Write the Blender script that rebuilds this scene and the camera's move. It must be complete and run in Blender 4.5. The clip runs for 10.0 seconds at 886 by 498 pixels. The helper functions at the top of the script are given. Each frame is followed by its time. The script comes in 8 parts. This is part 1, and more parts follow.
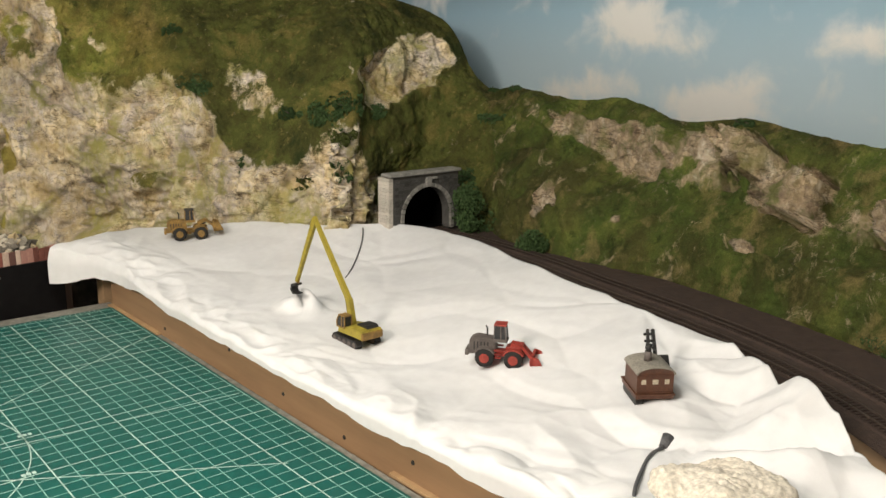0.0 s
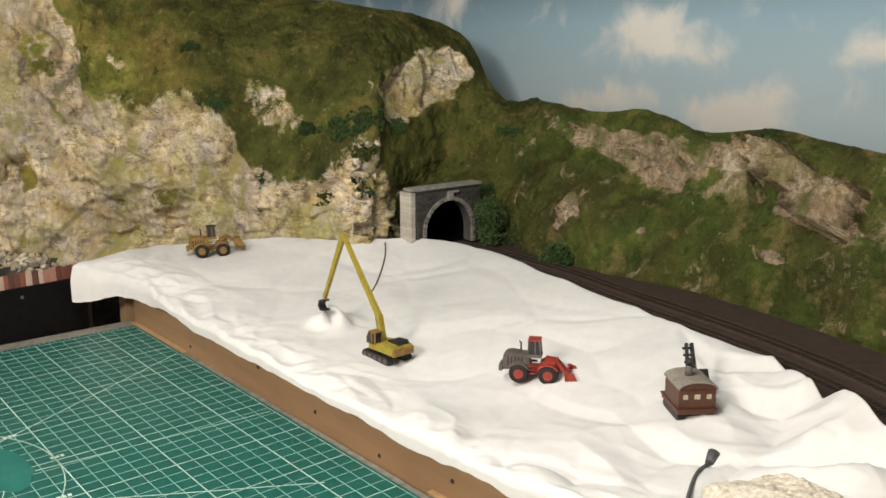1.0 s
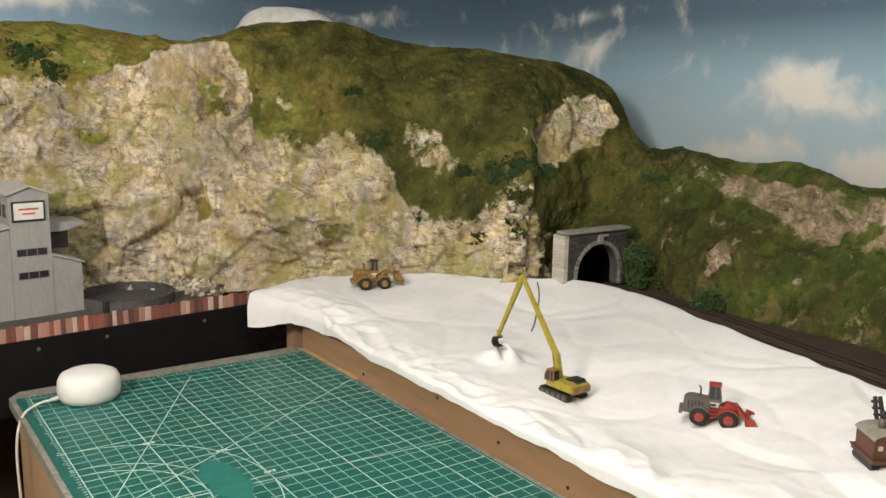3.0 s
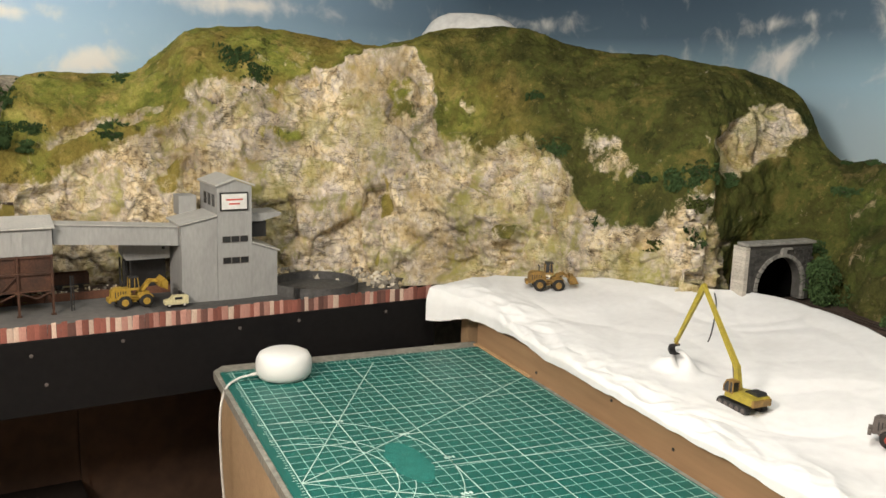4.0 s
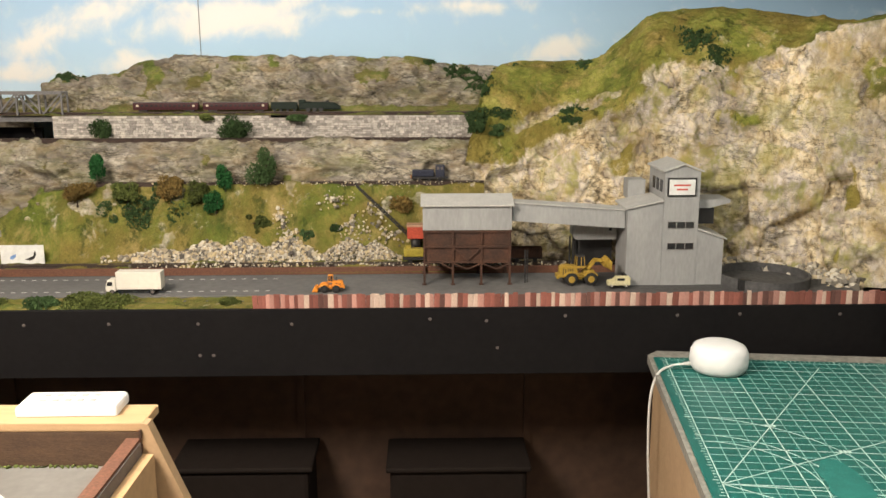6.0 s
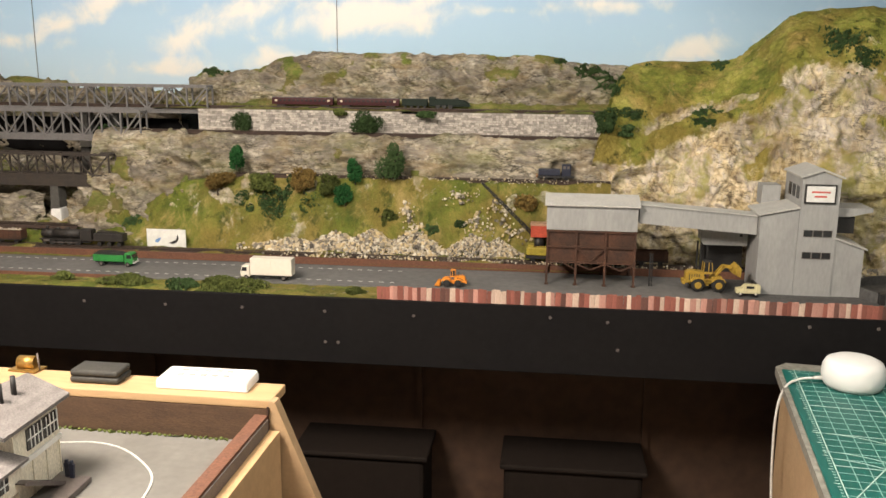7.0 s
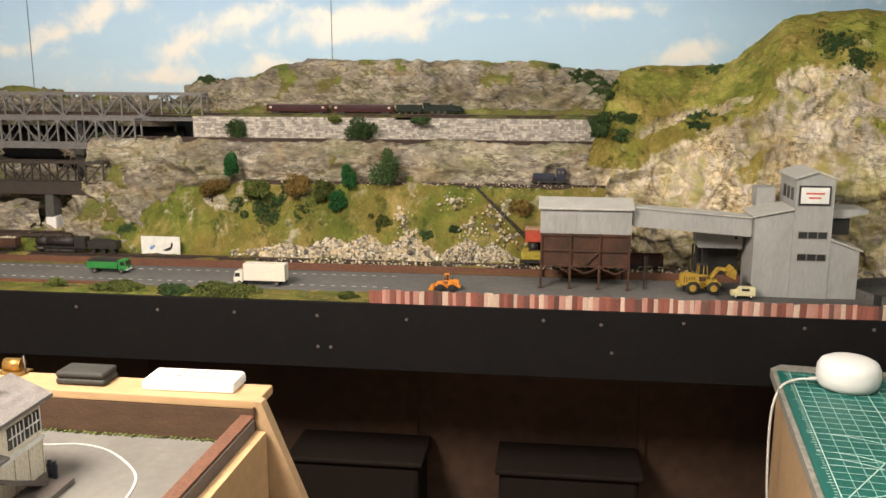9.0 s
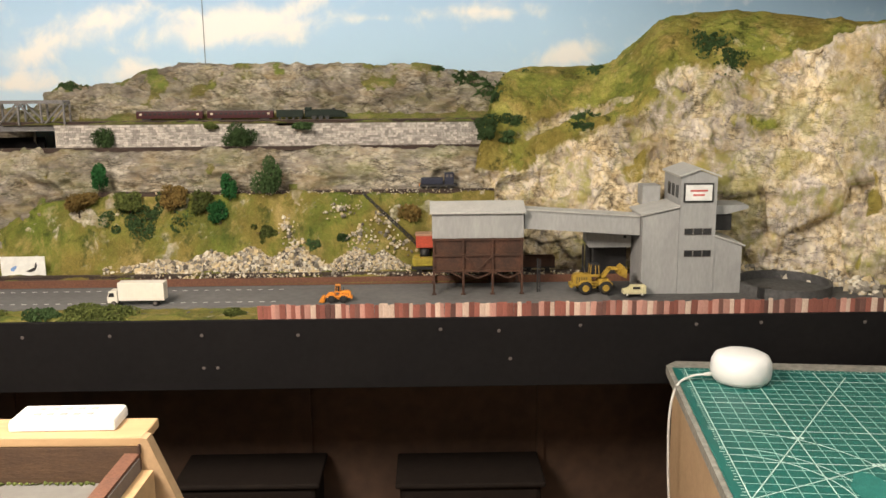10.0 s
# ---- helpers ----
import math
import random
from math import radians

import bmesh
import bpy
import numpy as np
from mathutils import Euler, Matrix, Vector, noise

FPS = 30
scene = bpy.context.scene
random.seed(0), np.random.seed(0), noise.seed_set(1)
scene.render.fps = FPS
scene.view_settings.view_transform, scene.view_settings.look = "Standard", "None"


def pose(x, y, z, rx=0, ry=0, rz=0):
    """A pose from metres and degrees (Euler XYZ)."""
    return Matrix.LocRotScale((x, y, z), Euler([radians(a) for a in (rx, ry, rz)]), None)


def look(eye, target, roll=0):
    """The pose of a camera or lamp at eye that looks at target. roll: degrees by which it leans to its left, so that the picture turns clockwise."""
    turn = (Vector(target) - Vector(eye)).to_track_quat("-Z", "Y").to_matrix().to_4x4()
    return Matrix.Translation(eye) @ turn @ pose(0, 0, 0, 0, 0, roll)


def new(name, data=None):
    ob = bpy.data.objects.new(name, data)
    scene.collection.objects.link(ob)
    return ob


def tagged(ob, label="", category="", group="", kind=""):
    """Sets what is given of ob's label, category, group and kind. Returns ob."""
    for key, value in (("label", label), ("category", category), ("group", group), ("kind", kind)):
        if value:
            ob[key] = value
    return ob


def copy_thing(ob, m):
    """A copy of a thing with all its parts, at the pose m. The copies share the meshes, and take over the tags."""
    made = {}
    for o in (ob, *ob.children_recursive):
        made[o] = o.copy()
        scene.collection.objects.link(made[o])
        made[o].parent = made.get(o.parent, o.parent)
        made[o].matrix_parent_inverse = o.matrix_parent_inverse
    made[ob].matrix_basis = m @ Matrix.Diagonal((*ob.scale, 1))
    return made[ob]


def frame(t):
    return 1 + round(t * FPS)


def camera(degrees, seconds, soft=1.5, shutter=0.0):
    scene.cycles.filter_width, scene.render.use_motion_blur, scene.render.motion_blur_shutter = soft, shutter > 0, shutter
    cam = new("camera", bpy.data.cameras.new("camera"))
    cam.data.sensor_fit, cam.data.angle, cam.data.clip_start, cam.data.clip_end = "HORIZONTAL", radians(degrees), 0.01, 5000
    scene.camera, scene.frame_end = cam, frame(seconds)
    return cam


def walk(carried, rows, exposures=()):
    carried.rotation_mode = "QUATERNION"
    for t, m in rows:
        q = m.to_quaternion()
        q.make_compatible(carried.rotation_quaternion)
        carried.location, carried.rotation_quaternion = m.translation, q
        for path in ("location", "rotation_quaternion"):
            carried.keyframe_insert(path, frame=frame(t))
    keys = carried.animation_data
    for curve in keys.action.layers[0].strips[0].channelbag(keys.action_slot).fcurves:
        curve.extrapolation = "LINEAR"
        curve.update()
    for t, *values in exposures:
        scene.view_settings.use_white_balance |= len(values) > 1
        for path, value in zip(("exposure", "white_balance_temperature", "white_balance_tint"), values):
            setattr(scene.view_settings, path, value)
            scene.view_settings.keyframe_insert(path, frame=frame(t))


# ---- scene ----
cam = camera(53.5, 10.0)
PATH = [
    (0, (0.254, 0.098, 1.49), (1.51, 1.586, 1.034), 0.6),
    (0.5, (0.225, 0.152, 1.492), (1.528, 1.6, 1.038), -0.2),
    (1, (0.227, 0.134, 1.493), (1.48, 1.632, 1.063), -0.1),
    (1.5, (0.229, 0.072, 1.494), (1.359, 1.658, 1.038), 0.5),
    (2, (0.172, 0.083, 1.515), (1.262, 1.714, 1.126), 1.2),
    (2.2, (0.134, 0.102, 1.523), (1.253, 1.72, 1.159), 1.4),
    (3.3, (0.012, 0.181, 1.53), (1.132, 1.798, 1.167), 0.9),
    (3.5, (0.007, 0.162, 1.525), (1.066, 1.817, 1.15), 1.3),
    (4, (-0.04, 0.153, 1.535), (0.775, 1.943, 1.17), 1.9),
    (4.5, (-0.05, 0.193, 1.529), (0.549, 2.063, 1.149), 0.4),
    (5, (0.017, 0.197, 1.536), (0.277, 2.14, 1.139), 0.0),
    (5.5, (0.033, 0.155, 1.543), (0.017, 2.114, 1.137), 0.5),
    (6, (-0.007, 0.144, 1.552), (-0.188, 2.089, 1.124), -0.1),
    (6.2, (-0.015, 0.134, 1.558), (-0.272, 2.069, 1.126), -0.3),
    (7.3, (0.001, 0.13, 1.533), (-0.472, 2.026, 1.107), 0.7),
    (7.5, (0.004, 0.132, 1.521), (-0.457, 2.033, 1.104), 0.5),
    (8, (0.001, 0.135, 1.524), (-0.467, 2.035, 1.114), 0.6),
    (8.5, (0.002, 0.146, 1.52), (-0.478, 2.042, 1.104), 0.5),
    (9, (0.017, 0.139, 1.525), (-0.447, 2.043, 1.125), 0.1),
    (9.5, (0.014, 0.161, 1.522), (-0.346, 2.086, 1.113), 0.6),
    (10, (-0.021, 0.197, 1.526), (-0.217, 2.148, 1.13), -0.5),
]
walk(cam, [(t, look(eye, target, roll)) for t, eye, target, roll in PATH],
     exposures=[(0, -0.23, 6450, 10), (2, -0.20, 6400, 10), (3.5, -0.12, 6400, 10), (4.5, 0.12, 6350, 10), (7.5, 0.14, 6550, 12), (10, 0.14, 6550, 12)])

# ---- light ----
world = bpy.data.worlds.new("room")
world.use_nodes = True
world.node_tree.nodes["Background"].inputs[0].default_value = (1.0, 0.93, 0.85, 1)
world.node_tree.nodes["Background"].inputs[1].default_value = 0.12
scene.world = world


def assumed_lamp(x, y, z, watts, colour):
    lamp = bpy.data.lights.new("batten_lamp", "POINT")
    lamp.energy, lamp.color, lamp.shadow_soft_size = watts, colour, 0.28
    ob = new("batten_lamp", lamp)
    ob.matrix_world = pose(x, y, z)
    return ob


# lamps assumed out of view; the second is fill for the tunnel side
LAMPS = [(-1.0, 0.55, 2.26, 214, (1.0, 0.90, 0.775)), (0.45, 0.95, 2.26, 42, (1.0, 0.98, 0.89))]
for row in LAMPS:
    assumed_lamp(*row)

# ---- materials ----


def mat(name, base=(0.5, 0.5, 0.5), rough=0.6, metal=0.0, second=None, scale=40.0, amount=0.5, bump=0.0, bscale=200.0, vary=0.0, island=False, stretch=(1, 1, 1), spec=0.4, fine=0.25):
    """Base colour mixed with a second one by two scales of noise, with a fine bump."""
    m = bpy.data.materials.new(name)
    m.use_nodes = True
    nt = m.node_tree
    n, l = nt.nodes, nt.links
    b = n["Principled BSDF"]
    b.inputs["Roughness"].default_value, b.inputs["Metallic"].default_value = rough, metal
    b.inputs["Specular IOR Level"].default_value = spec
    co = n.new("ShaderNodeTexCoord")
    mp = n.new("ShaderNodeMapping")
    mp.inputs["Scale"].default_value = stretch
    l.new(co.outputs["Object"], mp.inputs[0])
    second = second or tuple(c * 0.72 for c in base)
    no = n.new("ShaderNodeTexNoise")
    no.inputs["Scale"].default_value, no.inputs["Detail"].default_value, no.inputs["Roughness"].default_value = scale, 6, 0.62
    l.new(mp.outputs[0], no.inputs["Vector"])
    ra = n.new("ShaderNodeMapRange")
    ra.inputs[1].default_value, ra.inputs[2].default_value, ra.inputs[4].default_value = 0.5 - 0.22, 0.5 + 0.22, amount * 2 if amount < 0.5 else 1.0
    l.new(no.outputs[0], ra.inputs[0])
    mx = n.new("ShaderNodeMix")
    mx.data_type = "RGBA"
    mx.inputs[6].default_value, mx.inputs[7].default_value = (*base, 1), (*second, 1)
    l.new(ra.outputs[0], mx.inputs[0])
    out = mx.outputs[2]
    n2 = n.new("ShaderNodeTexNoise")
    n2.inputs["Scale"].default_value, n2.inputs["Detail"].default_value = scale * 9, 4
    l.new(mp.outputs[0], n2.inputs["Vector"])
    r2 = n.new("ShaderNodeMapRange")
    r2.inputs[1].default_value, r2.inputs[2].default_value, r2.inputs[3].default_value, r2.inputs[4].default_value = 0.3, 0.7, 1 - fine, 1 + fine
    l.new(n2.outputs[0], r2.inputs[0])
    hs = n.new("ShaderNodeHueSaturation")
    l.new(out, hs.inputs["Color"])
    if vary:
        oi = n.new("ShaderNodeNewGeometry" if island else "ShaderNodeObjectInfo")
        r3 = n.new("ShaderNodeMapRange")
        r3.inputs[3].default_value, r3.inputs[4].default_value = 1 - vary, 1 + vary
        l.new(oi.outputs["Random Per Island" if island else "Random"], r3.inputs[0])
        mu = n.new("ShaderNodeMath")
        mu.operation = "MULTIPLY"
        l.new(r2.outputs[0], mu.inputs[0]), l.new(r3.outputs[0], mu.inputs[1])
        l.new(mu.outputs[0], hs.inputs["Value"])
    else:
        l.new(r2.outputs[0], hs.inputs["Value"])
    l.new(hs.outputs[0], b.inputs["Base Color"])
    if bump:
        bp = n.new("ShaderNodeBump")
        nb = n.new("ShaderNodeTexNoise")
        nb.inputs["Scale"].default_value, nb.inputs["Detail"].default_value = bscale, 5
        l.new(mp.outputs[0], nb.inputs["Vector"])
        bp.inputs["Strength"].default_value, bp.inputs["Distance"].default_value = bump, 0.002
        l.new(nb.outputs[0], bp.inputs["Height"])
        l.new(bp.outputs[0], b.inputs["Normal"])
    return m


def ramp_node(nt, stops):
    r = nt.nodes.new("ShaderNodeValToRGB")
    e = r.color_ramp.elements
    while len(e) < len(stops):
        e.new(0.5)
    for i, (p, c) in enumerate(stops):
        e[i].position, e[i].color = p, (*c, 1)
    return r


def hill_material(name, rocks, grass, browns, rock_scale=22.0, tilt=0.0, zs=0.72, mossy=0.8, dim_heath=None):
    """Painted plaster rock and static-grass turf, told apart by the mesh's turf value."""
    m = bpy.data.materials.new(name)
    m.use_nodes = True
    nt = m.node_tree
    n, l = nt.nodes, nt.links
    b = n["Principled BSDF"]
    b.inputs["Roughness"].default_value = 0.9
    b.inputs["Specular IOR Level"].default_value = 0.15
    co = n.new("ShaderNodeTexCoord")
    mp = n.new("ShaderNodeMapping")
    mp.inputs["Rotation"].default_value = (0, tilt, 0.5)
    mp.inputs["Scale"].default_value = (1.0, 1.0, zs)
    l.new(co.outputs["Object"], mp.inputs[0])

    def tex(scale, detail=6, rough=0.65, distort=0.0, src=mp):
        t = n.new("ShaderNodeTexNoise")
        t.inputs["Scale"].default_value, t.inputs["Detail"].default_value = scale, detail
        t.inputs["Roughness"].default_value, t.inputs["Distortion"].default_value = rough, distort
        l.new(src.outputs[0 if src is mp else 3], t.inputs["Vector"])
        return t

    def mix(f, a, c, kind="MIX"):
        x = n.new("ShaderNodeMix")
        x.data_type, x.blend_type = "RGBA", kind
        l.new(f, x.inputs[0])
        l.new(a, x.inputs[6])
        l.new(c, x.inputs[7])
        return x.outputs[2]

    def span(src, a, c, lo=0.0, hi=1.0):
        r = n.new("ShaderNodeMapRange")
        r.inputs[1].default_value, r.inputs[2].default_value, r.inputs[3].default_value, r.inputs[4].default_value = a, c, lo, hi
        l.new(src, r.inputs[0])
        return r.outputs[0]

    r1 = ramp_node(nt, rocks)
    l.new(tex(rock_scale * 0.8, 7, 0.62, 0.15).outputs[0], r1.inputs[0])
    r2 = ramp_node(nt, [(0.36, rocks[0][1]), (0.5, rocks[2][1]), (0.64, rocks[-1][1])])
    l.new(tex(rock_scale * 3.2, 5, 0.65, 0.1).outputs[0], r2.inputs[0])
    half = n.new("ShaderNodeValue")
    half.outputs[0].default_value = 0.38
    rock = mix(half.outputs[0], r1.outputs[0], r2.outputs[0])
    vo = n.new("ShaderNodeTexVoronoi")
    vo.feature = "DISTANCE_TO_EDGE"
    vo.inputs["Scale"].default_value = rock_scale * 1.3
    wob = n.new("ShaderNodeMix")
    wob.data_type = "VECTOR"
    wob.inputs[0].default_value = 0.06
    l.new(mp.outputs[0], wob.inputs[4])
    l.new(tex(rock_scale * 1.5, 4).outputs[1], wob.inputs[5])
    l.new(wob.outputs[1], vo.inputs["Vector"])
    crack = span(vo.outputs[0], 0.0, 0.05, 0.55, 1.0)
    # bedding cracks, broken up by a second noise
    bed_map = n.new("ShaderNodeMapping")
    bed_map.inputs["Rotation"].default_value = (0.3, -0.6, 0.3)
    bed_map.inputs["Scale"].default_value = (0.6, 0.6, 2.2)
    l.new(co.outputs["Object"], bed_map.inputs[0])
    bed_tex = n.new("ShaderNodeTexNoise")
    bed_tex.inputs["Scale"].default_value, bed_tex.inputs["Detail"].default_value, bed_tex.inputs["Roughness"].default_value = rock_scale * 0.8, 5, 0.62
    l.new(bed_map.outputs[0], bed_tex.inputs["Vector"])
    gap = n.new("ShaderNodeMath")
    gap.operation = "SUBTRACT"
    gap.inputs[1].default_value = 0.5
    l.new(bed_tex.outputs[0], gap.inputs[0])
    wide = n.new("ShaderNodeMath")
    wide.operation = "ABSOLUTE"
    l.new(gap.outputs[0], wide.inputs[0])
    deep = n.new("ShaderNodeMath")
    deep.operation = "MAXIMUM"
    l.new(span(wide.outputs[0], 0.0, 0.03, 0.30, 1.0), deep.inputs[0])
    l.new(span(tex(rock_scale * 0.55, 4).outputs[0], 0.45, 0.58), deep.inputs[1])
    both = n.new("ShaderNodeMath")
    both.operation = "MULTIPLY"
    l.new(crack, both.inputs[0])
    l.new(deep.outputs[0], both.inputs[1])
    crack = both.outputs[0]
    hs = n.new("ShaderNodeHueSaturation")
    l.new(rock, hs.inputs["Color"])
    l.new(crack, hs.inputs["Value"])
    rock = hs.outputs[0]
    # grey-lilac beds, moss and ochre scatter on the rock
    lilac = n.new("ShaderNodeRGB")
    lilac.outputs[0].default_value = (*[c * k for c, k in zip(rocks[3][1], (1.0, 0.97, 1.0))], 1)
    rock = mix(span(tex(11.0, 6, 0.6, 0.2).outputs[0], 0.48, 0.58, 0.0, 0.62), rock, lilac.outputs[0])
    moss = n.new("ShaderNodeRGB")
    moss.outputs[0].default_value = (*[0.5 * (p + q) for p, q in zip(grass[1][1], grass[2][1])], 1)
    rock = mix(span(tex(rock_scale * 0.5, 8, 0.66, 0.2).outputs[0], 0.53, 0.62, 0.0, mossy), rock, moss.outputs[0])
    ochre = n.new("ShaderNodeRGB")
    ochre.outputs[0].default_value = (*browns[0], 1)
    rock = mix(span(tex(rock_scale * 0.45, 6, 0.7).outputs[0], 0.50, 0.68, 0.0, 0.7), rock, ochre.outputs[0])
    dim = n.new("ShaderNodeHueSaturation")
    l.new(rock, dim.inputs["Color"])
    l.new(span(tex(rock_scale * 0.24, 5, 0.62).outputs[0], 0.34, 0.62, 0.58, 1.08), dim.inputs["Value"])
    rock = dim.outputs[0]
    rock = mix(span(tex(rock_scale * 0.33, 7, 0.72).outputs[0], 0.50, 0.60, 0.0, 0.62 * mossy), rock, moss.outputs[0])
    g1 = ramp_node(nt, grass)
    l.new(tex(9, 8, 0.68, 0.3).outputs[0], g1.inputs[0])
    brown = n.new("ShaderNodeRGB")
    brown.outputs[0].default_value = (*browns[1], 1)
    turf = mix(span(tex(5.0, 7, 0.68).outputs[0], 0.42, 0.58, 0.0, 0.75), g1.outputs[0], brown.outputs[0])
    turf = mix(span(tex(14.0, 7, 0.7, 0.3).outputs[0], 0.53, 0.66, 0.0, 0.6), turf, ochre.outputs[0])
    bare = n.new("ShaderNodeRGB")
    bare.outputs[0].default_value = (*[0.8 * c for c in rocks[2][1]], 1)
    turf = mix(span(tex(11.0, 9, 0.75, 1.2).outputs[0], 0.60, 0.68, 0.0, 0.7), turf, bare.outputs[0])
    if dim_heath:
        # brown heath takes over towards the tunnel, darkened too for the light's falloff
        g2 = ramp_node(nt, dim_heath)
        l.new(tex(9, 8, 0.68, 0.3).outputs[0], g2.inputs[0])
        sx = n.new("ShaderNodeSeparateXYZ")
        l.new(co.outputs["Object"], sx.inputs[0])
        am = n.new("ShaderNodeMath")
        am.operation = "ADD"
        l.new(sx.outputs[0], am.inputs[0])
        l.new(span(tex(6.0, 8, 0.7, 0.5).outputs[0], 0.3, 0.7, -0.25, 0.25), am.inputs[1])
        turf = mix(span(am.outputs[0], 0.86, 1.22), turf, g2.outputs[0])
    # flecks of dark scrub and dead grass
    scrub = n.new("ShaderNodeRGB")
    scrub.outputs[0].default_value = (*[0.75 * c for c in (dim_heath or grass)[0][1]], 1)
    turf = mix(span(tex(26.0, 6, 0.7, 0.2).outputs[0], 0.56, 0.66, 0.0, 0.75), turf, scrub.outputs[0])
    straw = n.new("ShaderNodeRGB")
    straw.outputs[0].default_value = (*browns[0], 1)
    turf = mix(span(tex(47.0, 6, 0.75, 0.2).outputs[0], 0.58, 0.68, 0.0, 0.28), turf, straw.outputs[0])
    gr = n.new("ShaderNodeHueSaturation")
    l.new(turf, gr.inputs["Color"])
    l.new(span(tex(420, 3, 0.8).outputs[0], 0.25, 0.75, 0.55, 1.45), gr.inputs["Value"])
    at = n.new("ShaderNodeAttribute")
    at.attribute_name = "turf"
    add = n.new("ShaderNodeMath")
    add.operation = "ADD"
    l.new(at.outputs["Fac"], add.inputs[0])
    l.new(span(tex(30, 9, 0.75, 0.3).outputs[0], 0.3, 0.7, -0.55, 0.55), add.inputs[1])
    f = span(add.outputs[0], 0.32, 0.68)
    l.new(mix(f, rock, gr.outputs[0]), b.inputs["Base Color"])
    bp = n.new("ShaderNodeBump")
    bp.inputs["Strength"].default_value, bp.inputs["Distance"].default_value = 0.85, 0.006
    l.new(tex(rock_scale * 2.4, 7, 0.66, 0.1).outputs[0], bp.inputs["Height"])
    l.new(bp.outputs[0], b.inputs["Normal"])
    return m


CLOUDS = [(-4.41, 1.62, 0.14, 0.035, 22, 0.8), (-4.27, 1.68, 0.12, 0.04, 20, 0.9), (-4.69, 1.71, 0.10, 0.03, 20, 0.7), (-4.80, 1.65, 0.10, 0.03, 15, 0.7), (-5.0, 1.59, 0.15, 0.025, 0, 0.6),
          (-3.92, 1.66, 0.20, 0.05, 8, 1.0), (-3.77, 1.70, 0.12, 0.035, 25, 0.9), (-3.5, 1.69, 0.07, 0.015, 0, 0.6), (-3.22, 1.71, 0.12, 0.022, 0, 0.7), (-2.96, 1.575, 0.13, 0.035, 8, 0.75),
          (-4.51, 1.50, 0.10, 0.03, 0, 0.7), (-4.14, 1.545, 0.12, 0.03, 8, 0.7), (-2.54, 1.77, 0.16, 0.03, 0, 0.8), (-0.22, 1.65, 0.09, 0.05, 0, 0.6), (-0.25, 1.765, 0.15, 0.025, 5, 0.6),
          (0.57, 1.525, 0.12, 0.06, -12, 0.95), (0.42, 1.375, 0.13, 0.04, 5, 0.75), (0.84, 1.355, 0.13, 0.055, 12, 0.8), (1.16, 1.51, 0.07, 0.035, 0, 0.6), (-1.5, 1.78, 0.14, 0.03, 0, 0.55)]


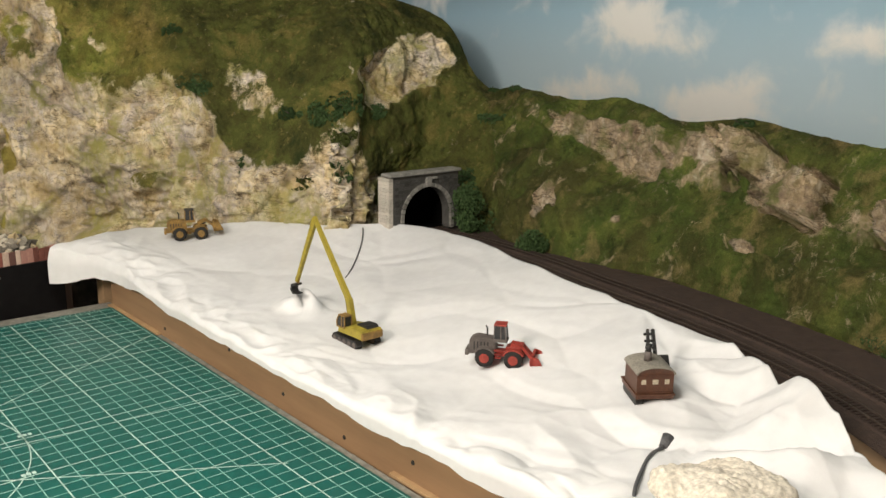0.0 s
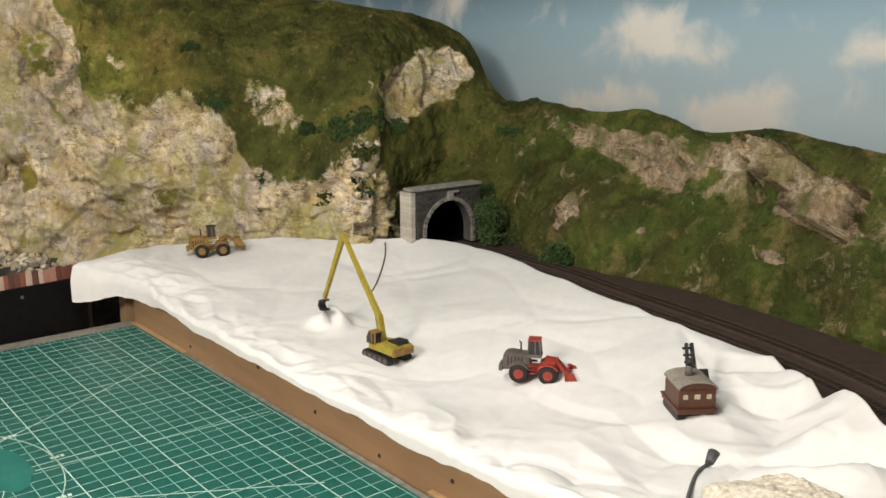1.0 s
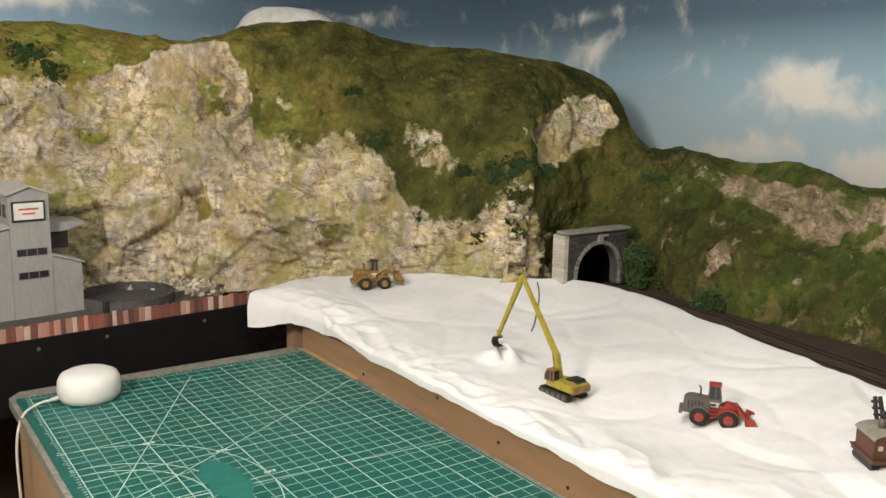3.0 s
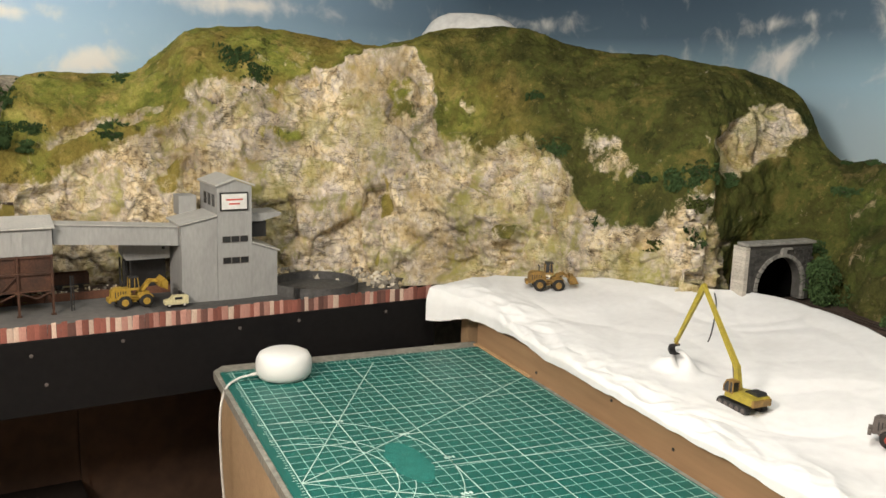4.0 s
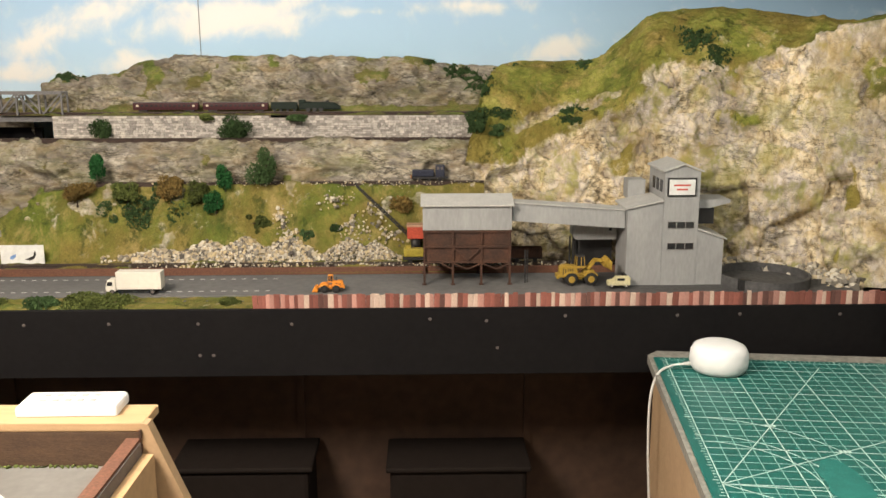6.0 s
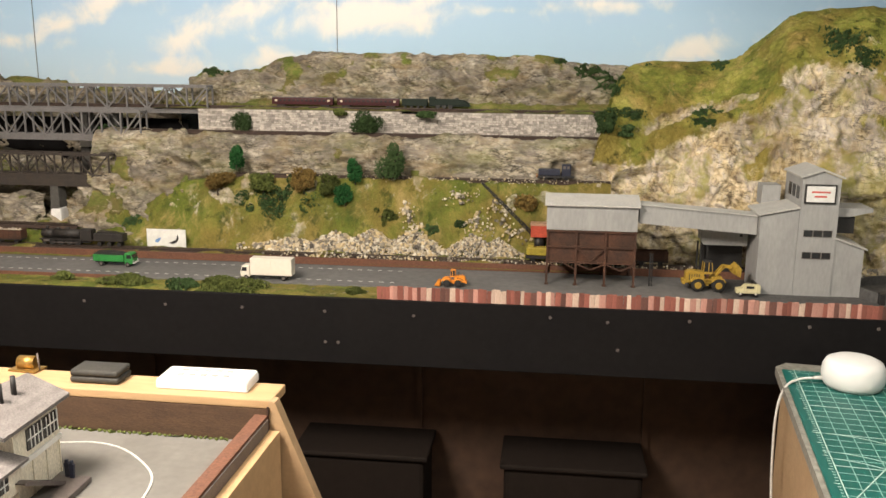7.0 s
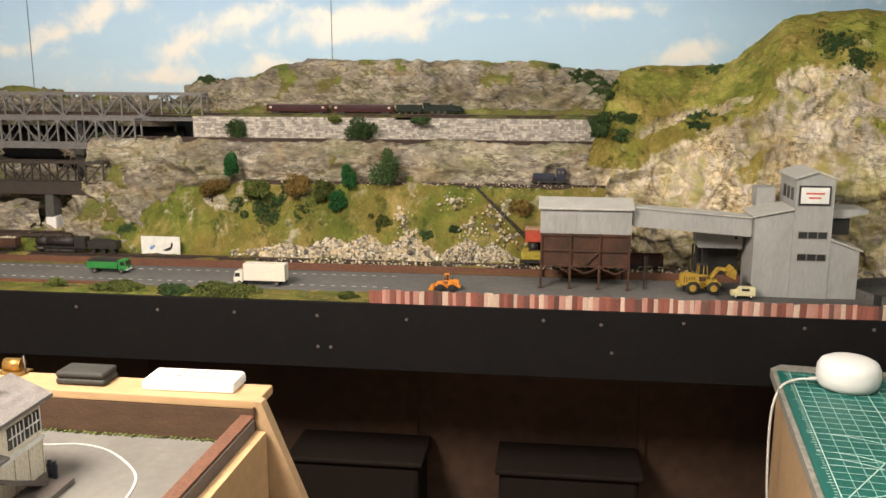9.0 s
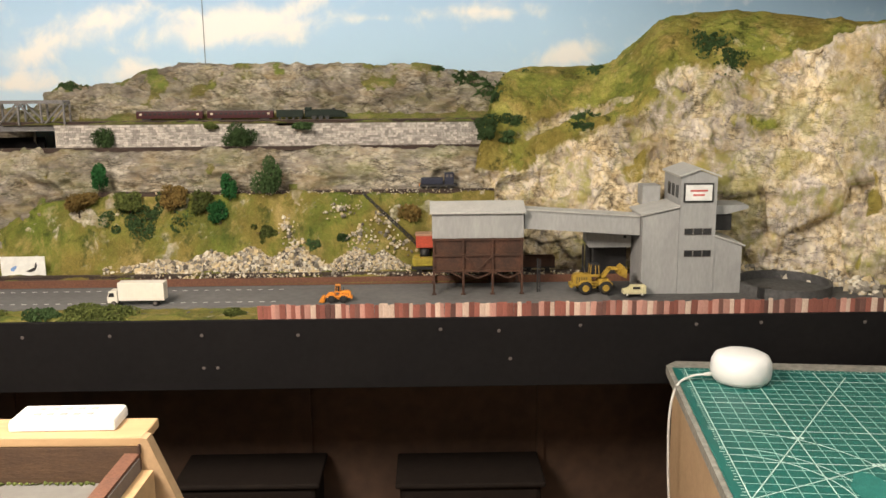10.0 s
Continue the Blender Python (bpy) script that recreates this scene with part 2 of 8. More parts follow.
def sky_material():
    m = bpy.data.materials.new("painted_sky")
    m.use_nodes = True
    nt = m.node_tree
    n, l = nt.nodes, nt.links
    b = n["Principled BSDF"]
    b.inputs["Roughness"].default_value = 0.85
    b.inputs["Specular IOR Level"].default_value = 0.15
    co = n.new("ShaderNodeTexCoord")
    se = n.new("ShaderNodeSeparateXYZ")
    l.new(co.outputs["Object"], se.inputs[0])
    # blue deepens with height, and towards the right-hand wall
    z = n.new("ShaderNodeMapRange")
    z.inputs[1].default_value, z.inputs[2].default_value = 1.36, 1.9
    l.new(se.outputs[2], z.inputs[0])
    left = ramp_node(nt, [(0.0, (0.68, 0.82, 0.92)), (0.4, (0.47, 0.67, 0.85)), (1.0, (0.34, 0.52, 0.74))])
    right = ramp_node(nt, [(0.0, (0.56, 0.70, 0.78)), (0.4, (0.34, 0.50, 0.61)), (0.7, (0.11, 0.17, 0.23)), (1.0, (0.07, 0.11, 0.16))])
    l.new(z.outputs[0], left.inputs[0])
    l.new(z.outputs[0], right.inputs[0])
    xr = n.new("ShaderNodeMapRange")
    xr.inputs[1].default_value, xr.inputs[2].default_value = 0.0, 1.5
    l.new(se.outputs[0], xr.inputs[0])
    mx = n.new("ShaderNodeMix")
    mx.data_type = "RGBA"
    l.new(xr.outputs[0], mx.inputs[0])
    l.new(left.outputs[0], mx.inputs[6])
    l.new(right.outputs[0], mx.inputs[7])
    # clouds: soft puffs at their places along the boards, with frayed edges
    run = n.new("ShaderNodeMath")
    run.operation = "SUBTRACT"
    l.new(se.outputs[0], run.inputs[0])
    l.new(se.outputs[1], run.inputs[1])
    flat = n.new("ShaderNodeCombineXYZ")
    l.new(run.outputs[0], flat.inputs[0])
    l.new(se.outputs[2], flat.inputs[1])
    total = None
    for at, up, wide, tall, turn, thick in CLOUDS:
        puff = n.new("ShaderNodeMapping")
        puff.vector_type = "TEXTURE"
        puff.inputs["Location"].default_value = (at, up, 0)
        puff.inputs["Rotation"].default_value = (0, 0, radians(turn))
        puff.inputs["Scale"].default_value = (wide, tall, 1)
        l.new(flat.outputs[0], puff.inputs[0])
        far = n.new("ShaderNodeVectorMath")
        far.operation = "LENGTH"
        l.new(puff.outputs[0], far.inputs[0])
        fall = n.new("ShaderNodeMapRange")
        fall.inputs[1].default_value, fall.inputs[2].default_value, fall.inputs[3].default_value, fall.inputs[4].default_value = 0.0, 1.9, thick, 0.0
        l.new(far.outputs["Value"], fall.inputs[0])
        if total is None:
            total = fall.outputs[0]
        else:
            most = n.new("ShaderNodeMath")
            most.operation = "MAXIMUM"
            l.new(total, most.inputs[0])
            l.new(fall.outputs[0], most.inputs[1])
            total = most.outputs[0]
    no = n.new("ShaderNodeTexNoise")
    no.inputs["Scale"].default_value, no.inputs["Detail"].default_value, no.inputs["Roughness"].default_value, no.inputs["Distortion"].default_value = 8.5, 7, 0.55, 0.3
    l.new(co.outputs["Object"], no.inputs["Vector"])
    fray = n.new("ShaderNodeMapRange")
    fray.inputs[1].default_value, fray.inputs[2].default_value, fray.inputs[3].default_value, fray.inputs[4].default_value = 0.25, 0.75, -0.5, 0.5
    l.new(no.outputs[0], fray.inputs[0])
    body = n.new("ShaderNodeMath")
    body.operation = "ADD"
    l.new(total, body.inputs[0])
    l.new(fray.outputs[0], body.inputs[1])
    cl = n.new("ShaderNodeMapRange")
    cl.interpolation_type = "SMOOTHSTEP"
    cl.inputs[1].default_value, cl.inputs[2].default_value, cl.inputs[4].default_value = 0.06, 0.80, 0.90
    l.new(body.outputs[0], cl.inputs[0])
    white = n.new("ShaderNodeRGB")
    white.outputs[0].default_value = (0.88, 0.86, 0.82, 1)
    m2 = n.new("ShaderNodeMix")
    m2.data_type = "RGBA"
    l.new(cl.outputs[0], m2.inputs[0])
    l.new(mx.outputs[2], m2.inputs[6])
    l.new(white.outputs[0], m2.inputs[7])
    l.new(m2.outputs[2], b.inputs["Base Color"])
    return m


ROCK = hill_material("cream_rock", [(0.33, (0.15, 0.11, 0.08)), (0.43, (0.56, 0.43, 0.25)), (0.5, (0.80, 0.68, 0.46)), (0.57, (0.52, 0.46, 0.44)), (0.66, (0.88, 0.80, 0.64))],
                     [(0.33, (0.072, 0.092, 0.018)), (0.5, (0.20, 0.215, 0.042)), (0.66, (0.40, 0.36, 0.10))], [(0.46, 0.33, 0.12), (0.19, 0.135, 0.036)],
                     dim_heath=[(0.33, (0.024, 0.033, 0.009)), (0.46, (0.056, 0.056, 0.015)), (0.54, (0.074, 0.084, 0.020)), (0.66, (0.15, 0.12, 0.036))])
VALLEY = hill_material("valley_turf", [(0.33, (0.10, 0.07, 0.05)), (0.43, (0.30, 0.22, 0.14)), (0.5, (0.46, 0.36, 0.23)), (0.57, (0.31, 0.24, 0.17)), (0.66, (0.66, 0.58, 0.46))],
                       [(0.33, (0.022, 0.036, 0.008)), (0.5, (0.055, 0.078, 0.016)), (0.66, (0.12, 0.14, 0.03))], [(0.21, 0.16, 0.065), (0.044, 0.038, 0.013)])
GREYROCK = hill_material("grey_rock", [(0.33, (0.09, 0.07, 0.055)), (0.43, (0.26, 0.22, 0.16)), (0.5, (0.42, 0.37, 0.28)), (0.57, (0.22, 0.20, 0.17)), (0.66, (0.68, 0.62, 0.52))],
                         [(0.3, (0.06, 0.085, 0.02)), (0.5, (0.13, 0.16, 0.035)), (0.68, (0.22, 0.22, 0.06))], [(0.30, 0.22, 0.12), (0.13, 0.10, 0.04)], 15.0, 0.35, 2.3, 0.3)
MEADOW = hill_material("meadow", [(0.28, (0.30, 0.26, 0.20)), (0.42, (0.42, 0.38, 0.30)), (0.5, (0.50, 0.45, 0.36)), (0.6, (0.40, 0.36, 0.30)), (0.72, (0.6, 0.56, 0.47))],
                       [(0.3, (0.045, 0.065, 0.014)), (0.5, (0.11, 0.135, 0.024)), (0.68, (0.23, 0.21, 0.05))], [(0.36, 0.27, 0.11), (0.17, 0.125, 0.035)])
SKY = sky_material()
CLOTH = mat("white_cloth", (0.74, 0.745, 0.76), 0.9, second=(0.70, 0.70, 0.705), scale=6, amount=0.4, bump=0.15, bscale=700, fine=0.03, spec=0.1)
FELT = mat("cream_wadding", (0.70, 0.655, 0.575), 0.95, second=(0.61, 0.555, 0.465), scale=25, bump=0.6, bscale=150, spec=0.1)
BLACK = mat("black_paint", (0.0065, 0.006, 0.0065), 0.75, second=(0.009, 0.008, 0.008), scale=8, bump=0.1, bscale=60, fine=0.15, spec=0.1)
VOID = mat("dark_brown_panel", (0.078, 0.043, 0.027), 0.7, second=(0.054, 0.031, 0.020), scale=3, fine=0.2)
BLACKPLASTIC = mat("black_plastic", (0.016, 0.012, 0.010), 0.75, fine=0.1, spec=0.06)
PLANK = mat("brown_plank", (0.36, 0.225, 0.125), 0.6, second=(0.27, 0.16, 0.085), scale=5, bump=0.15, bscale=90, stretch=(1, 0.12, 1), fine=0.12)
PALEWOOD = mat("pale_wood", (0.46, 0.305, 0.165), 0.65, second=(0.38, 0.24, 0.12), scale=9, stretch=(0.15, 1, 1), bump=0.08, bscale=120, fine=0.08)
MDF = mat("tan_board", (0.42, 0.285, 0.165), 0.65, second=(0.36, 0.24, 0.135), scale=12, bump=0.08, bscale=200, fine=0.08)
SOILBOARD = mat("brown_painted_board", (0.085, 0.048, 0.026), 0.8, second=(0.055, 0.031, 0.018), scale=26, stretch=(1, 1, 3), bump=0.4, bscale=120)
GREYBOARD = mat("grey_board", (0.24, 0.23, 0.20), 0.7, second=(0.19, 0.18, 0.155), scale=10)
MAT_GREEN = mat("cutting_mat_green", (0.010, 0.115, 0.098), 0.42, second=(0.008, 0.095, 0.082), scale=5, bump=0.04, bscale=500, fine=0.06)
MAT_RUB = mat("worn_green", (0.02, 0.17, 0.145), 0.6, fine=0.05)
MAT_LINE = mat("mat_print", (0.55, 0.72, 0.65), 0.55, fine=0.05)
MAT_THIN = mat("mat_print_fine", (0.34, 0.58, 0.51), 0.55, fine=0.05)
CASEGREY = mat("dark_grey_leather", (0.045, 0.043, 0.038), 0.7, second=(0.03, 0.029, 0.026), scale=60, bump=0.2, bscale=400)
WHITEPLASTIC = mat("white_plastic", (0.72, 0.72, 0.71), 0.45, second=(0.69, 0.69, 0.68), scale=4, fine=0.015)
WHITECABLE = mat("white_cable", (0.66, 0.64, 0.60), 0.5, fine=0.04)
GREYCABLE = mat("grey_cable", (0.10, 0.10, 0.105), 0.6)
CONCRETE = mat("grey_cladding", (0.33, 0.33, 0.32), 0.7, second=(0.27, 0.27, 0.265), scale=18, stretch=(1, 1, 0.3), bump=0.1, bscale=300, fine=0.08)
ROOFGREY = mat("pale_grey_roof", (0.46, 0.45, 0.42), 0.7, second=(0.38, 0.37, 0.35), scale=30, fine=0.1)
DARKGLASS = mat("dark_window", (0.03, 0.03, 0.032), 0.2, spec=0.6)
RUST = mat("rusty_steel", (0.085, 0.036, 0.020), 0.8, second=(0.030, 0.017, 0.012), scale=30, bump=0.3, bscale=300)
RUSTRED = mat("rust_red_edging", (0.14, 0.06, 0.034), 0.85, second=(0.11, 0.05, 0.032), scale=30, bump=0.3, bscale=200)
ROAD = mat("grey_road", (0.14, 0.135, 0.13), 0.85, second=(0.10, 0.098, 0.096), scale=7, bump=0.1, bscale=500, fine=0.12)
YARD = mat("dark_yard", (0.085, 0.083, 0.082), 0.8, second=(0.06, 0.058, 0.057), scale=12, bump=0.1, bscale=400)
TARMAC = mat("pale_grey_yard", (0.165, 0.160, 0.148), 0.9, second=(0.115, 0.11, 0.10), scale=9, bump=0.1, bscale=400, fine=0.06)
ROADWHITE = mat("road_paint", (0.50, 0.50, 0.47), 0.8)
BALLAST = mat("dark_ballast", (0.060, 0.038, 0.028), 0.9, second=(0.034, 0.022, 0.018), scale=60, bump=0.8, bscale=350)
SLEEPER = mat("sleeper", (0.045, 0.03, 0.024), 0.85)
RAIL = mat("rail_steel", (0.10, 0.075, 0.06), 0.5, metal=0.5)
STONE = mat("rubble_stone", (0.50, 0.44, 0.34), 0.9, second=(0.34, 0.30, 0.25), scale=40, amount=0.7)
GRAVEL = mat("grey_gravel", (0.42, 0.38, 0.34), 0.9, second=(0.30, 0.27, 0.24), scale=60, amount=0.7)
MASONRY = mat("pale_masonry", (0.50, 0.46, 0.41), 0.9, second=(0.33, 0.30, 0.27), scale=70, bump=0.4, bscale=300, vary=0.42)
MASONRY_SMALL = mat("pale_masonry_small", (0.50, 0.46, 0.41), 0.9, second=(0.33, 0.30, 0.27), scale=70, bump=0.4, bscale=300, vary=0.42, island=True)
MORTAR = mat("wall_mortar", (0.24, 0.20, 0.17), 0.95, second=(0.17, 0.14, 0.12), scale=80)
DARKSTONE = mat("dark_portal_stone", (0.075, 0.072, 0.066), 0.9, second=(0.045, 0.043, 0.04), scale=60, bump=0.5, bscale=300, vary=0.3)
PALESTONE = mat("pale_portal_stone", (0.52, 0.48, 0.42), 0.9, second=(0.40, 0.37, 0.32), scale=60, vary=0.15)
RINGSTONE = mat("grey_ring_stone", (0.27, 0.26, 0.24), 0.9, second=(0.15, 0.145, 0.13), scale=60, vary=0.25)
TUNNELDARK = mat("tunnel_darkness", (0.004, 0.004, 0.004), 0.95, spec=0.0)
LEAF = mat("dark_foliage", (0.064, 0.108, 0.040), 0.9, second=(0.034, 0.060, 0.022), scale=60, spec=0.1, vary=0.25)
LEAFBRIGHT = mat("bright_foliage", (0.03, 0.12, 0.035), 0.9, second=(0.018, 0.07, 0.022), scale=60, spec=0.1, vary=0.2)
LEAFBROWN = mat("autumn_foliage", (0.22, 0.14, 0.045), 0.9, second=(0.10, 0.075, 0.025), scale=60, spec=0.1, vary=0.25)
LEAFOLIVE = mat("olive_foliage", (0.12, 0.14, 0.038), 0.9, second=(0.05, 0.065, 0.02), scale=60, spec=0.1, vary=0.25)
BARK = mat("twig", (0.07, 0.05, 0.035), 0.9)
GIRDER = mat("grey_girder", (0.17, 0.165, 0.165), 0.6, second=(0.12, 0.115, 0.115), scale=40)
DARKGIRDER = mat("weathered_girder", (0.032, 0.028, 0.026), 0.7, second=(0.05, 0.038, 0.03), scale=40)
CATYELLOW = mat("plant_yellow", (0.42, 0.27, 0.033), 0.55, second=(0.27, 0.17, 0.03), scale=70)
OCHRE = mat("weathered_yellow", (0.33, 0.195, 0.045), 0.6, second=(0.14, 0.085, 0.03), scale=90, amount=0.7)
ACID = mat("bright_yellow", (0.42, 0.34, 0.04), 0.5, second=(0.24, 0.19, 0.03), scale=90, amount=0.6)
REDPAINT = mat("plant_red", (0.36, 0.045, 0.03), 0.5, second=(0.22, 0.035, 0.026), scale=80)
ORANGE = mat("plant_orange", (0.75, 0.27, 0.03), 0.5)
GREYMETAL = mat("grey_brown_metal", (0.13, 0.11, 0.10), 0.55, second=(0.09, 0.075, 0.07), scale=70)
DARKMETAL = mat("dark_metal", (0.025, 0.024, 0.024), 0.5)
TYRE = mat("tyre_rubber", (0.02, 0.019, 0.018), 0.85)
BROWNBODY = mat("brown_bodywork", (0.115, 0.046, 0.024), 0.5, second=(0.075, 0.032, 0.018), scale=50)
SHOVELROOF = mat("weathered_roof", (0.30, 0.275, 0.23), 0.7, second=(0.19, 0.175, 0.15), scale=40)
CREAM = mat("cream_roof", (0.56, 0.50, 0.38), 0.7, second=(0.42, 0.37, 0.28), scale=40)
GREENPAINT = mat("lorry_green", (0.03, 0.22, 0.05), 0.45)
LORRYWHITE = mat("off_white_paint", (0.66, 0.62, 0.54), 0.55, second=(0.61, 0.57, 0.49), scale=12, fine=0.03)
MAROON = mat("coach_maroon", (0.050, 0.010, 0.013), 0.55, spec=0.2)
LOCOGREEN = mat("loco_green", (0.009, 0.018, 0.012), 0.55, spec=0.2)
LOCOBLUE = mat("shunter_navy", (0.02, 0.024, 0.045), 0.5)
LOCOBLACK = mat("loco_black", (0.016, 0.015, 0.015), 0.55, second=(0.032, 0.027, 0.024), scale=60)
SIGNWHITE = mat("sign_white", (0.78, 0.78, 0.75), 0.6, fine=0.03)
SIGNRED = mat("sign_red", (0.6, 0.12, 0.10), 0.6)
SLATE = mat("grey_slate", (0.19, 0.175, 0.17), 0.85, second=(0.12, 0.11, 0.105), scale=50, stretch=(1, 1, 4), bump=0.4, bscale=250)
CREAMWALL = mat("cream_boarding", (0.68, 0.64, 0.53), 0.7, second=(0.58, 0.53, 0.42), scale=30, stretch=(4, 4, 1))
BRASS = mat("aged_brass", (0.40, 0.24, 0.07), 0.4, metal=0.7)
PLASTER = mat("cream_room_wall", (0.55, 0.51, 0.45), 0.9, second=(0.52, 0.48, 0.42), scale=3)
CARPET = mat("dark_carpet", (0.06, 0.05, 0.045), 0.95, second=(0.04, 0.034, 0.03), scale=40, bump=0.3, bscale=400)
SNOW = mat("plaster_snow", (0.80, 0.80, 0.79), 0.9, fine=0.03)
FENCEMATS = [mat("fence_red", (0.24, 0.085, 0.06), 0.85, second=(0.15, 0.05, 0.04), scale=50, stretch=(3, 3, 0.4), vary=0.3),
             mat("fence_pink", (0.46, 0.25, 0.20), 0.85, second=(0.32, 0.15, 0.12), scale=50, stretch=(3, 3, 0.4), vary=0.2),
             mat("fence_pale", (0.58, 0.46, 0.37), 0.85, second=(0.42, 0.28, 0.22), scale=50, stretch=(3, 3, 0.4), vary=0.15),
             mat("fence_brown", (0.14, 0.065, 0.05), 0.85, second=(0.09, 0.04, 0.035), scale=50, stretch=(3, 3, 0.4), vary=0.3)]


def stone_material():
    """Broken stone whose pieces differ in colour."""
    m = bpy.data.materials.new("broken_stone")
    m.use_nodes = True
    n, l = m.node_tree.nodes, m.node_tree.links
    g = n.new("ShaderNodeNewGeometry")
    r = ramp_node(m.node_tree, [(0.0, (0.08, 0.07, 0.06)), (0.3, (0.30, 0.27, 0.22)), (0.55, (0.54, 0.43, 0.25)), (0.8, (0.48, 0.43, 0.35)), (1.0, (0.68, 0.63, 0.52))])
    l.new(g.outputs["Random Per Island"], r.inputs[0])
    b = n["Principled BSDF"]
    b.inputs["Roughness"].default_value = 0.9
    l.new(r.outputs[0], b.inputs["Base Color"])
    return m


ARC = [(-0.90, 1.150, 0), (-0.823, 1.174, 0), (-0.783, 1.184, 0), (-0.735, 1.176, 0), (-0.683, 1.145, 0), (-0.645, 1.109, 0), (-0.626, 1.063, 0), (-0.619, 1.015, 0), (-0.622, 0.95, 0)]
from mathutils.bvhtree import BVHTree


# ---- building helpers ----
ALPHA = 6.6
CA, SA = math.cos(radians(ALPHA)), math.sin(radians(ALPHA))


def L(u, v, z=0.0):
    """World place of a point of the layout: u along its front board, v behind it."""
    return Vector((u * CA - v * SA, 2.022 + u * SA + v * CA, z))


def LM(u, v, z=0.0, turn=0.0):
    return Matrix.Translation(L(u, v, z)) @ pose(0, 0, 0, 0, 0, ALPHA + turn)


def obj(name, bm, material, smooth=False):
    me = bpy.data.meshes.new(name)
    bmesh.ops.recalc_face_normals(bm, faces=bm.faces)
    bm.to_mesh(me)
    bm.free()
    for m in (material if isinstance(material, (list, tuple)) else [material]):
        me.materials.append(m)
    if smooth:
        me.polygons.foreach_set("use_smooth", [True] * len(me.polygons))
    return new(name, me)


def part(name, bm, material, parent, label="", smooth=False, at=None):
    ob = obj(name, bm, material, smooth)
    ob.parent = parent
    if at is not None:
        ob.matrix_basis = at
    return tagged(ob, label)


def share(name, me, parent, at):
    ob = new(name, me)
    ob.parent = parent
    ob.matrix_basis = at
    return ob


def thing(name, m, label, category, group="", kind=""):
    ob = new(name)
    ob.empty_display_size = 0.02
    ob.matrix_basis = m
    return tagged(ob, label, category, group, kind)


def box(bm, c, s, rot=None, mi=0, taper=1.0, bev=0.0):
    """Box of size s round c; taper shrinks its top; bev chamfers it."""
    tmp = bmesh.new() if bev else bm
    vs = []
    for dz in (-0.5, 0.5):
        k = taper if dz > 0 else 1.0
        for dx, dy in ((-0.5, -0.5), (0.5, -0.5), (0.5, 0.5), (-0.5, 0.5)):
            p = Vector((dx * s[0] * k, dy * s[1] * k, dz * s[2]))
            if rot is not None:
                p = rot @ p
            vs.append(tmp.verts.new(p + Vector(c)))
    fs = []
    for q in ((3, 2, 1, 0), (4, 5, 6, 7), (0, 1, 5, 4), (1, 2, 6, 5), (2, 3, 7, 6), (3, 0, 4, 7)):
        f = tmp.faces.new([vs[i] for i in q])
        f.material_index = mi
        fs.append(f)
    if bev:
        bmesh.ops.bevel(tmp, geom=list(tmp.edges), offset=bev, segments=2, affect="EDGES", profile=0.5)
        for f in tmp.faces:
            f.material_index = mi
        merge(bm, tmp)
    return fs


def merge(bm, other):
    at = {v: bm.verts.new(v.co) for v in other.verts}
    for f in other.faces:
        g = bm.faces.new([at[v] for v in f.verts])
        g.material_index = f.material_index
        g.smooth = f.smooth
    other.free()


def cyl(bm, a, b, r0, r1=None, seg=12, mi=0, caps=True):
    a, b = Vector(a), Vector(b)
    r1 = r0 if r1 is None else r1
    q = (b - a).to_track_quat("Z", "Y").to_matrix()
    rings = []
    for p, r in ((a, r0), (b, r1)):
        rings.append([bm.verts.new(p + q @ Vector((r * math.cos(6.28318 * i / seg), r * math.sin(6.28318 * i / seg), 0))) for i in range(seg)])
    for i in range(seg):
        f = bm.faces.new((rings[0][i], rings[0][(i + 1) % seg], rings[1][(i + 1) % seg], rings[1][i]))
        f.material_index = mi
        f.smooth = True
    if caps:
        bm.faces.new(rings[0][::-1]).material_index = mi
        bm.faces.new(rings[1]).material_index = mi


def bar(bm, a, b, w, h=None, mi=0):
    """Square bar from a to b."""
    a, b = Vector(a), Vector(b)
    q = (b - a).to_track_quat("X", "Z").to_matrix()
    box(bm, (a + b) / 2, ((b - a).length, w, h or w), q, mi)


def prism(bm, outline, a, b, plane="xz", mi=0):
    """Outline in a plane, pushed from a to b across it."""
    def at(p, k):
        return {"xz": (p[0], k, p[1]), "yz": (k, p[0], p[1]), "xy": (p[0], p[1], k)}[plane]
    lo = [bm.verts.new(at(p, a)) for p in outline]
    hi = [bm.verts.new(at(p, b)) for p in outline]
    n = len(outline)
    for i in range(n):
        bm.faces.new((lo[i], lo[(i + 1) % n], hi[(i + 1) % n], hi[i])).material_index = mi
    bm.faces.new(lo[::-1]).material_index = mi
    bm.faces.new(hi).material_index = mi


def tube(bm, pts, r, seg=8):
    pts = [Vector(p) for p in pts]
    rings = []
    for i, p in enumerate(pts):
        d = (pts[min(i + 1, len(pts) - 1)] - pts[max(i - 1, 0)]).normalized()
        q = d.to_track_quat("Z", "Y").to_matrix()
        rings.append([bm.verts.new(p + q @ Vector((r * math.cos(6.28318 * k / seg), r * math.sin(6.28318 * k / seg), 0))) for k in range(seg)])
    for a, b in zip(rings, rings[1:]):
        for k in range(seg):
            bm.faces.new((a[k], a[(k + 1) % seg], b[(k + 1) % seg], b[k])).smooth = True
    bm.faces.new(rings[0][::-1])
    bm.faces.new(rings[-1])


